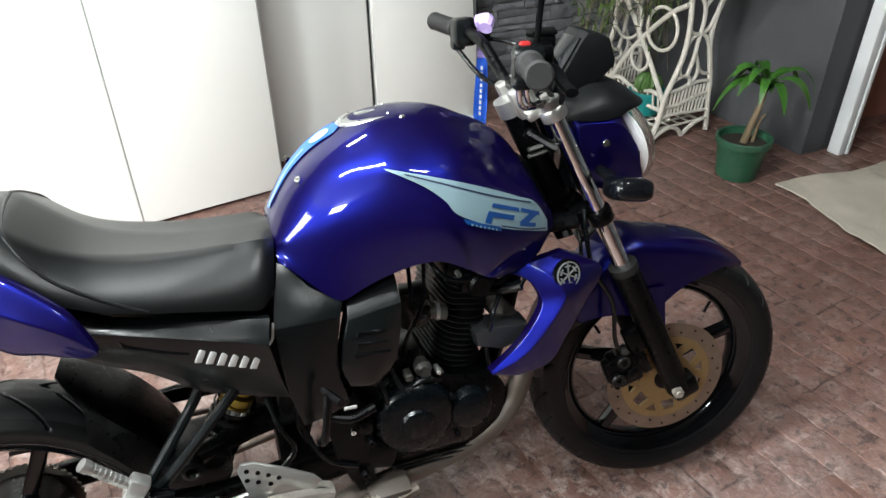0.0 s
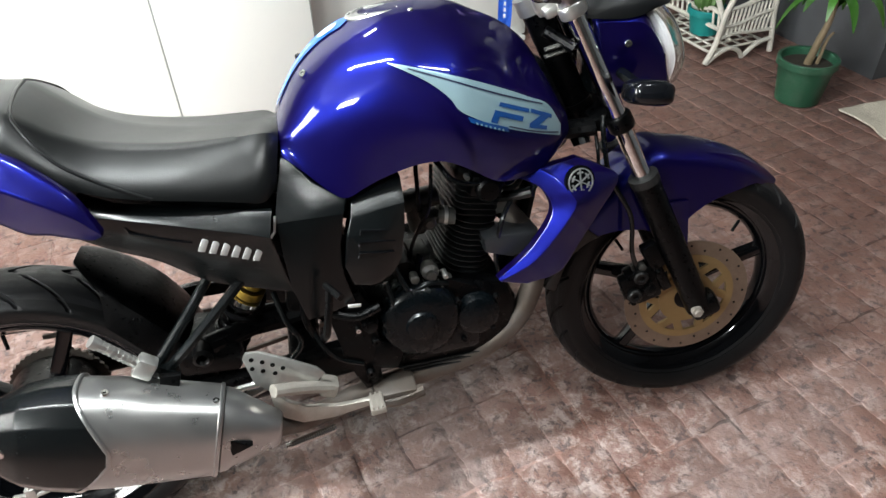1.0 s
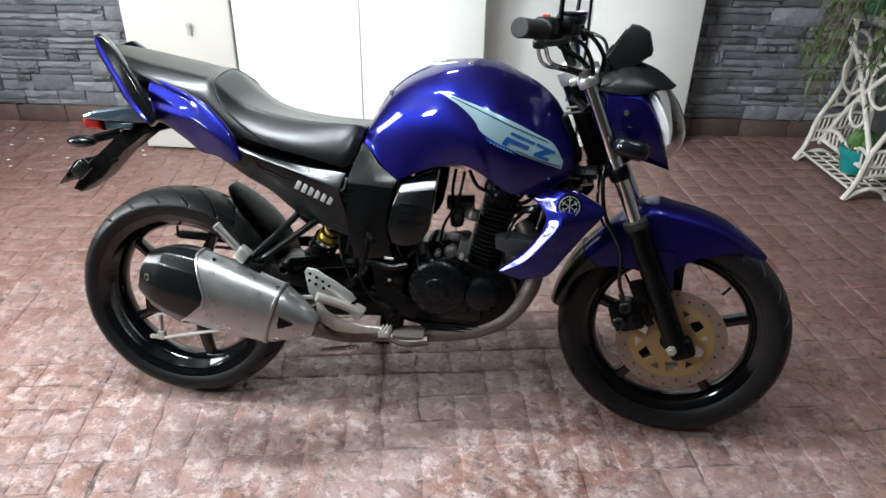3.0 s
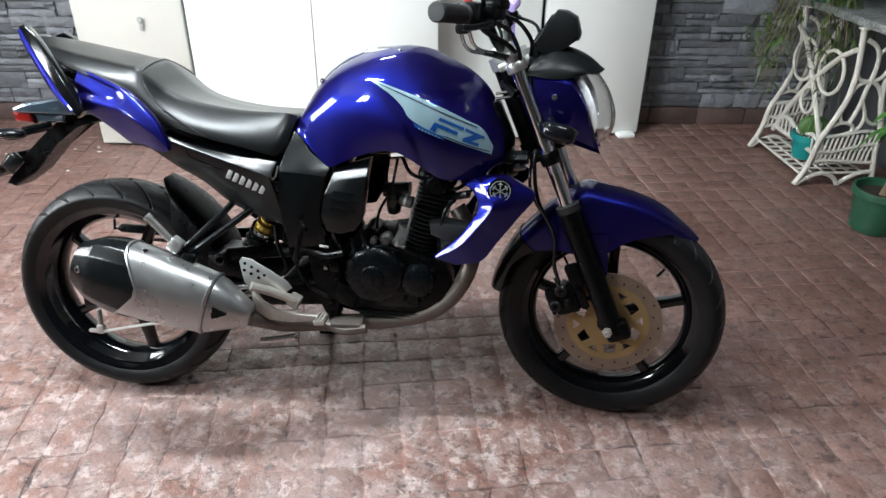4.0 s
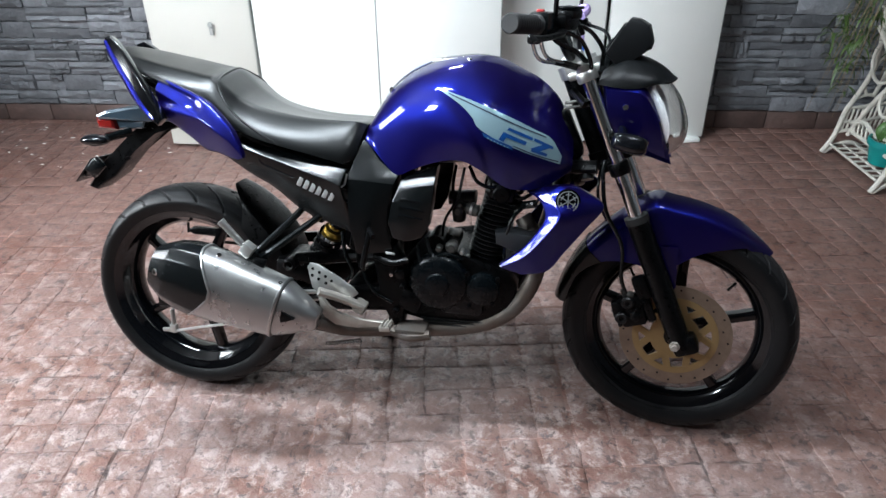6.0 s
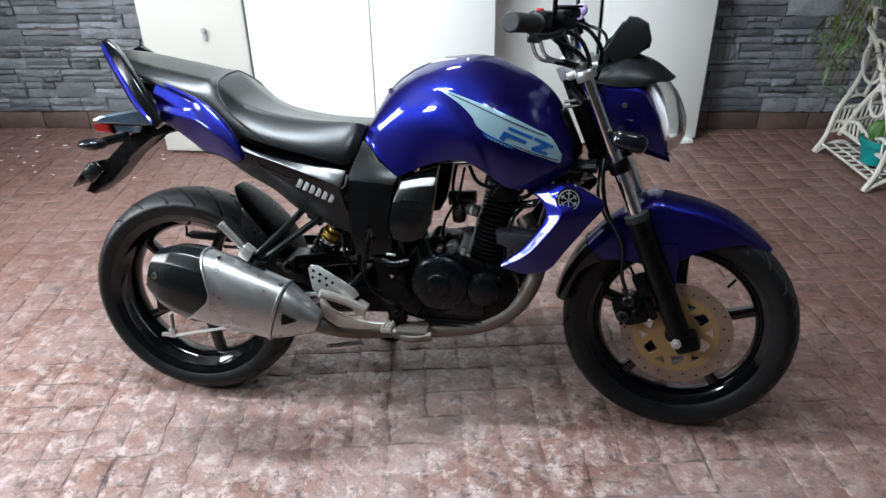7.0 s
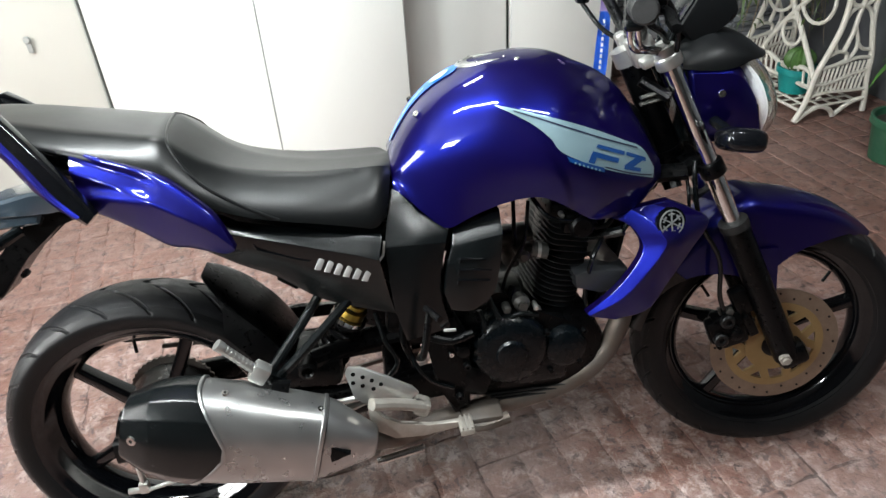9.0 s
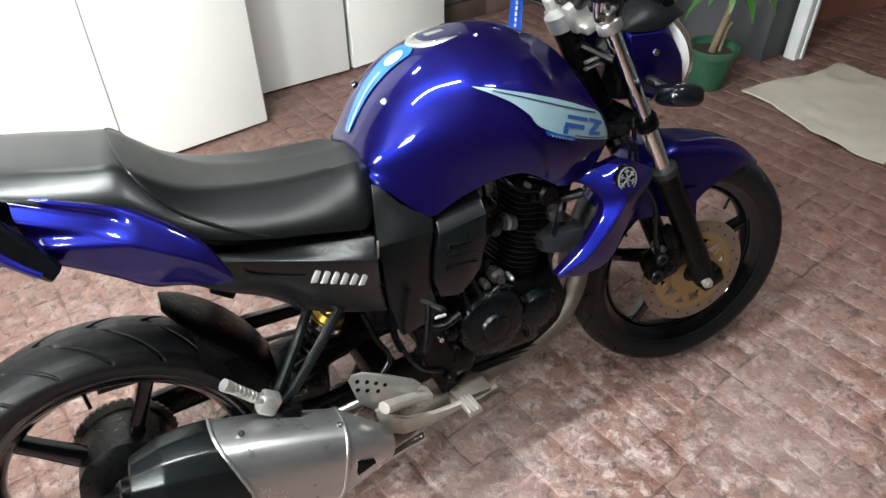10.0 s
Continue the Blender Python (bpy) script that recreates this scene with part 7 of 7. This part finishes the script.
tube(kick, [(0.558, -0.165, 0.556), (0.578, -0.205, 0.553)], 0.006, 8)
part("kick_lever", kick, BLACK_METAL, bike, "dull black kick-start lever")
foot_l = bm_new()
box(foot_l, (0.650, -0.126, 0.285), (0.08, 0.060, 0.016), None, bevel=0.008)
tube(foot_l, [(0.600, -0.14, 0.280), (0.645, -0.150, 0.272), (0.700, -0.146, 0.280)], 0.012, 10, 10)
part("exhaust_guard", foot_l, DULL_STEEL, bike, "dull metal guard under the engine")
misc = bm_new()
lathe(misc, [(0.014, -0.02), (0.016, 0.0), (0.012, 0.016), (0.005, 0.018)], Matrix.Translation((0.622, -0.118, 0.432)) @ TURN_Y, 14)
part("pivot_cap", misc, BLACK_METAL, bike)
misc = bm_new()
lathe(misc, [(0.018, -0.02), (0.018, 0.010), (0.011, 0.014), (0.006, 0.008)], Matrix.Translation((0.335, -0.112, 0.428)) @ TURN_Y, 16)
part("pivot_cap", misc, BLACK_METAL, bike)
bolts(bike, BLACK_METAL, [((0.628, -0.126, 0.398), 0.008, 0.010, (0, -1, 0)), ((0.610, -0.126, 0.330), 0.008, 0.010, (0, -1, 0))])
bolts(bike, CHROME, [((0.600, -0.124, 0.428), 0.0055, 0.008, (0, -1, 0))])
part("stand_boss", box(bm_new(), (0.645, -0.105, 0.355), (0.060, 0.04, 0.060), pose(0, 0, 0, 0, 20, 0), bevel=0.012), BLACK_METAL, bike)
part("brake_light_switch", box(bm_new(), (0.510, -0.080, 0.505), (0.040, 0.05, 0.070), pose(0, 0, 0, 0, 10, 0), bevel=0.010), BLACK_METAL, bike)
part("hose", tube(bm_new(), [(0.52, -0.11, 0.52), (0.515, -0.12, 0.47), (0.525, -0.12, 0.43)], 0.007, 8, 8), BLACK_METAL, bike)
part("shock_link", tube(bm_new(), [(0.575, -0.06, 0.45), (0.45, -0.05, 0.43), (0.34, -0.09, 0.43)], 0.018, 10, 10), BLACK_METAL, bike)
part("shock_mount", box(bm_new(), (0.34, -0.05, 0.40), (0.11, 0.10, 0.06), pose(0, 0, 0, 0, 5, 0), bevel=0.015), BLACK_METAL, bike)
inner_f = bm_new()
plate(inner_f, [(0.300, 0.640), (0.380, 0.680), (0.540, 0.620), (0.570, 0.400), (0.500, 0.370), (0.430, 0.400), (0.370, 0.470), (0.335, 0.540)], 0.030, 0.085, 0.008)
part("inner_fender", inner_f, BLACK_METAL, bike, "black plastic inner fender")
bt = bm_new()
box(bt, (0.44, 0.01, 0.63), (0.14, 0.13, 0.10), None, bevel=0.015)
part("battery_box", bt, BLACK_PLASTIC, bike)

stand = bm_new()
tube(stand, [(0.545, 0.105, 0.300), (0.525, 0.165, 0.200), (0.500, 0.255, 0.064)], 0.011, 10)
box(stand, (0.497, 0.262, 0.0645), (0.06, 0.04, 0.007), pose(0, 0, 0, LEAN_BIKE, 0, 0), bevel=0.002)
part("side_stand", stand, BLACK_METAL, bike, "black side stand", KEEP)

# ---- exhaust
pipe = bm_new()
tube(pipe, [(0.905, -0.03, 0.560), (0.945, -0.055, 0.500), (0.945, -0.075, 0.430), (0.905, -0.085, 0.352), (0.840, -0.085, 0.300), (0.740, -0.085, 0.272), (0.600, -0.105, 0.268), (0.500, -0.160, 0.287), (0.420, -0.208, 0.326)], 0.0205, 16, 48)
exhaust = part("exhaust_pipe", pipe, DULL_STEEL, bike, "dull stained exhaust pipe")
SHAPE[0] = None
MUF0, MUF1 = Vector((0.056, -0.282, 0.434)), Vector((0.446, -0.258, 0.318))     # rear, front
MD = (MUF1 - MUF0).normalized()
MUV = Vector((0, -1, 0))
MUU = MD.cross(MUV).normalized() * -1
if MUU.z < 0:
    MUU = -MUU
MUFFLER = ((0.0, 0.050, 0.038), (0.02, 0.056, 0.043), (0.12, 0.078, 0.058), (0.28, 0.087, 0.065), (0.42, 0.085, 0.065), (0.58, 0.079, 0.062), (0.72, 0.074, 0.058), (0.77, 0.072, 0.056), (0.79, 0.067, 0.052), (0.90, 0.046, 0.038), (1.0, 0.023, 0.022))


def muffler_ring(t, grow=0.0, n=40, slant=0.0):
    ring = []
    for k in range(n):
        a = 2 * math.pi * (k + 0.5) / n
        cs, sn = math.cos(a), math.sin(a)
        tt = t + slant * 0.6 * (1 - abs(sn)) * (1 if cs > 0 else 0.3)
        h, w = table(MUFFLER, min(1, max(0, tt)))
        c = MUF0.lerp(MUF1, tt)
        # outer half flattened, upper and lower edges squarer
        ring.append(c + MUV * ((w + grow) * math.copysign(abs(cs) ** 0.8, cs)) + MUU * ((h + grow) * math.copysign(abs(sn) ** 0.8, sn)))
    return ring


bm = bm_new()
skin(bm, [muffler_ring(0.250, 0.0, 40, 0.24)] + [muffler_ring(0.40 + 0.0095 * t) for t in range(1, 40)])
muffler = part("muffler", bm, STEEL_GREY, exhaust, "fat silver-painted muffler", None, 60)
bm = bm_new()
skin(bm, [muffler_ring(t, 0.003, 40, sl)[::3] for t, sl in ((-0.004, 0), (0.004, 0), (0.09, 0.03), (0.17, 0.10), (0.235, 0.21), (0.257, 0.25))])
capm = part("muffler_cap", soften(bm, 12, 0.004), BLACK_PLASTIC, exhaust, "satin black faceted muffler end cap", None, 22)
bm = bm_new()
rings = [muffler_ring(0.252, 0.0022, 40, 0.24), muffler_ring(0.257, 0.0036, 40, 0.24), muffler_ring(0.265, 0.0036, 40, 0.24), muffler_ring(0.270, 0.0010, 40, 0.24)]
skin(bm, rings, caps=False)
part("trim_band", bm, STEEL_GREY, exhaust, "raised silver trim band", None, 60)
bm = bm_new()
skin(bm, [muffler_ring(t, g) for t, g in ((0.768, -0.006), (0.776, -0.002), (0.80, 0.001), (0.86, 0.0), (0.92, 0.0), (0.99, 0.002), (1.0, 0.0))])
part("muffler_nose", bm, STEEL_GREY, exhaust, "tapered silver front shield", None, 50)
bm = bm_new()
c = MUF0.lerp(MUF1, 0.835) + MUV * 0.047 + MUU * 0.006
plate(bm, [(c.x - 0.019, c.z + 0.021), (c.x + 0.021, c.z - 0.006), (c.x - 0.012, c.z - 0.017)], c.y - 0.004, c.y + 0.012, 0.002)
part("shield_opening", bm, BLACK_METAL, exhaust, "dark triangular opening in the shield")
bm = bm_new()
skin(bm, [muffler_ring(t, g) for t, g in ((0.752, 0.0), (0.756, 0.0022), (0.766, 0.0022), (0.770, 0.0))], caps=False)
part("front_band", bm, STEEL_GREY, exhaust, "raised silver front band", None, 60)
bm = bm_new()
tube(bm, [MUF0 - MD * 0.012, MUF0 + MD * 0.03], 0.022, 18)
part("tail_pipe", bm, BLACK_METAL, exhaust)
bolts(exhaust, CHROME, [(MUF0.lerp(MUF1, t) + MUU * (u - 0.004) + MUV * 0.02, 0.0065, 0.006, MUU + MUV * 0.3) for t, u in ((0.36, 0.086), (0.74, 0.070))])
bolts(exhaust, CHROME, [(MUF0.lerp(MUF1, 0.05) + MUV * 0.046 + MUU * 0.004, 0.009, 0.005, MUV - MD * 0.35)])
bm = bm_new()
plate(bm, [(0.290, 0.462), (0.320, 0.458), (0.300, 0.40), (0.270, 0.40)], -0.262, -0.250, 0.002)
part("muffler_bracket", bm, BLACK_METAL, exhaust)

SHAPE[0] = None
# key strap hanging from the left of the handlebar
lan = thing("key_strap", Matrix(), "lavender and blue printed key strap hanging from the handlebar", "strap")
to_world = bike.matrix_world.copy()
top_w = to_world @ (STEER @ Vector((0.985, 0.165, 1.022)))
rows = []
for k in range(22):
    t = k / 21
    c = top_w + Vector((0.004 * math.sin(3 * t) + 0.002, 0.012 * math.sin(2.2 * t), 0.014 - 0.225 * t))
    wd = Vector((0.9, -0.43, 0)) * (0.0125 * (1 - 0.15 * math.sin(6 * t)))
    rows.append([c - wd, c - wd * 0.3 + Vector((0.002, 0.002, 0)), c + wd * 0.3 + Vector((0.002, 0.002, 0)), c + wd])
bm = bm_new()
skin(bm, rows[7:], closed=False, caps=False)
bmesh.ops.solidify(bm, geom=bm.faces[:], thickness=0.0015)
part("ribbon", bm, STRAP_BLUE, lan, "bright blue printed ribbon")
bm = bm_new()
skin(bm, rows[:8], closed=False, caps=False)
bmesh.ops.solidify(bm, geom=bm.faces[:], thickness=0.0018)
tube(bm, [top_w + Vector((0.0, -0.018, 0.006)), top_w + Vector((0.012, 0, 0.016)), top_w + Vector((0, 0.020, 0.010))], 0.014, 10, 8)
part("loop", bm, LAVENDER, lan, "lavender loop round the bar")
bm = bm_new()
for k in range(9):
    t = 0.42 + 0.055 * k
    c = top_w + Vector((0.004 * math.sin(3 * t) + 0.002, 0.012 * math.sin(2.2 * t), 0.014 - 0.225 * t)) + Vector((-0.0022, -0.0042, 0))
    box(bm, c, (0.0045, 0.001, 0.0075), pose(0, 0, 0, 0, 0, -25.5))
part("print_bar", bm, WHITE_MARK, lan, "pale printed bars")

# ---------------------------------------------------------------- stones, skirting and floor tiles
def stone_mesh(w, h, d, seed):
    """A split-face ledger stone: a block with an uneven, stepped front."""
    r = random.Random(seed)
    bm = bm_new()
    nx, nz = 7, 3
    tilt, lean = r.uniform(-0.25, 0.25), r.uniform(-0.2, 0.2)
    front = []
    for i in range(nx + 1):
        col = []
        for j in range(nz + 1):
            rim = i in (0, nx) or j in (0, nz)
            deep = d * (0.66 + 0.34 * r.random() + tilt * (i / nx - 0.5) + lean * (j / nz - 0.5)) * (0.78 if rim else 1.0)
            col.append(bm.verts.new((w * (i / nx - 0.5) + r.uniform(-.18, .18) * w / nx * (0.5 if i in (0, nx) else 1), -deep, h * (j / nz - 0.5) + r.uniform(-.16, .16) * h / nz)))
        front.append(col)
    back = {}
    for i in range(nx + 1):
        for j in range(nz + 1):
            if i in (0, nx) or j in (0, nz):
                v = front[i][j]
                back[i, j] = bm.verts.new((v.co.x, 0.012, v.co.z))
    for i in range(nx):
        for j in range(nz):
            bm.faces.new((front[i][j], front[i + 1][j], front[i + 1][j + 1], front[i][j + 1]))
    loop = [(i, 0) for i in range(nx)] + [(nx, j) for j in range(nz)] + [(i, nz) for i in range(nx, 0, -1)] + [(0, j) for j in range(nz, 0, -1)]
    for k, a in enumerate(loop):
        b = loop[(k + 1) % len(loop)]
        bm.faces.new((front[a[0]][a[1]], back[a], back[b], front[b[0]][b[1]]))
    me = finish(bm, 25)
    me.materials.append(STONE)
    return me


def stones(x0, x1, z0, z1, seed):
    r = random.Random(seed)
    z = z0
    while z < z1:
        band = r.choice((0.074, 0.090, 0.064, 0.080))
        x = x0 - r.uniform(0, 0.15)
        while x < x1:
            w = r.uniform(0.14, 0.34)
            split = r.random()
            cut = band * r.choice((0.4, 0.5, 0.6))
            rows = ((z, band),) if split < 0.30 else ((z, cut), (z + cut, band - cut))
            for zz, hh in rows:
                pieces = [(x, w)] if r.random() < 0.7 else [(x, w * 0.55), (x + w * 0.55, w * 0.45)]
                for xx, ww in pieces:
                    ob = new("stone", stone_mesh(ww - 0.003, hh - 0.003, r.uniform(0.020, 0.048), r.random()))
                    ob.parent = wall_back
                    ob.location = (xx + ww / 2, -0.0, zz + hh / 2)
            x += w
        z += band


stones(-2.75, -0.95, 0.10, 1.15, 11)
stones(1.45, 2.78, 0.10, 1.05, 12)
for k in range(22):
    x = -2.9 + 0.27 * k
    ob = part("skirting_tile", box(bm_new(), (x, -0.004, 0.049), (0.266, 0.026, 0.094), bevel=0.003), SKIRTING, wall_back)

# floor: stamped stones of ten centimetres, in a grid turned to the motorcycle
GRID = 0.0993
TURN_FLOOR = radians(11.3)
GRID_O = Vector((0.789, -0.150))


def tile_mesh(seed, wx=1, wy=1):
    r = random.Random(seed)
    g = 0.0050
    bm = bm_new()
    w, d = GRID * wx - g, GRID * wy - g
    n = 4
    ring = []
    for sx, sy, ex, ey in ((-1, -1, 1, 0), (1, -1, 0, 1), (1, 1, -1, 0), (-1, 1, 0, -1)):
        for k in range(n):
            ring.append((w / 2 * sx + ex * w * k / n + r.uniform(-.0052, .0052), d / 2 * sy + ey * d * k / n + r.uniform(-.0052, .0052)))
    top = []
    for x, y in ring:
        inset = r.uniform(0.0006, 0.0026)
        top.append(bm.verts.new((x * (1 - 2 * inset / w), y * (1 - 2 * inset / d), r.uniform(-.0005, .0005))))
    mid = [bm.verts.new((x, y, -0.0005)) for x, y in ring]
    low = [bm.verts.new((x * 1.01, y * 1.01, -0.0052)) for x, y in ring]
    bm.faces.new(top)
    for a, b in ((mid, top), (low, mid)):
        for k in range(len(ring)):
            l = (k + 1) % len(ring)
            bm.faces.new((a[k], a[l], b[l], b[k])).material_index = 1
    me = finish(bm, 50)
    me.materials.append(TILE)
    me.materials.append(EDGE)
    return me


TILE_KINDS = {(wx, wy): [tile_mesh(k + 10 * wx + 100 * wy, wx, wy) for k in range(7)] for wx, wy in ((1, 1), (2, 1), (1, 2))}
rf = random.Random(8)
ca, sa = math.cos(TURN_FLOOR), math.sin(TURN_FLOOR)
taken, near, far = set(), [], []
for i in range(-34, 36):
    for j in range(-46, 36):
        if (i, j) in taken:
            continue
        kind = (1, 1)
        q = rf.random()
        if q < 0.10 and (i + 1, j) not in taken:
            kind = (2, 1)
        elif q < 0.16 and (i, j + 1) not in taken:
            kind = (1, 2)
        for a in range(kind[0]):
            for b in range(kind[1]):
                taken.add((i + a, j + b))
        u, v = (i + kind[0] / 2) * GRID, (j + kind[1] / 2) * GRID
        p = GRID_O + Vector((u * ca - v * sa, u * sa + v * ca))
        if not (-2.9 < p.x < 4.2 and -3.4 < p.y < WALL_Y0 + WALL_SLOPE * p.x - 0.01):
            continue
        item = (p, rf.choice(TILE_KINDS[kind]), rf.uniform(-0.0006, 0.0006))
        (near if (-0.2 < p.x < 2.15 and -0.5 < p.y < 0.62) else far).append(item)
near.sort(key=lambda it: abs(it[0].x - 0.9) + 2 * abs(it[0].y + 0.1))
for p, me, dz in near[:300]:
    ob = new("tile", me)
    ob.parent = FLOOR
    ob.location, ob.rotation_euler = (p.x, p.y, dz), (0, 0, TURN_FLOOR)
verts, faces, kinds = [], [], []
for p, me, dz in near[300:] + far:
    n0 = len(verts)
    for v in me.vertices:
        verts.append((p.x + v.co.x * ca - v.co.y * sa, p.y + v.co.x * sa + v.co.y * ca, v.co.z + dz))
    faces += [[n0 + k for k in f.vertices] for f in me.polygons]
    kinds += [f.material_index for f in me.polygons]
me = bpy.data.meshes.new("tiles")
me.from_pydata(verts, [], faces)
me.materials.append(TILE)
me.materials.append(EDGE)
me.polygons.foreach_set("material_index", kinds)
me.polygons.foreach_set("use_smooth", [True] * len(me.polygons))
me.set_sharp_from_angle(angle=radians(50))
ob = new("tiles", me)
ob.parent = FLOOR
tagged(ob, kind="stuff")
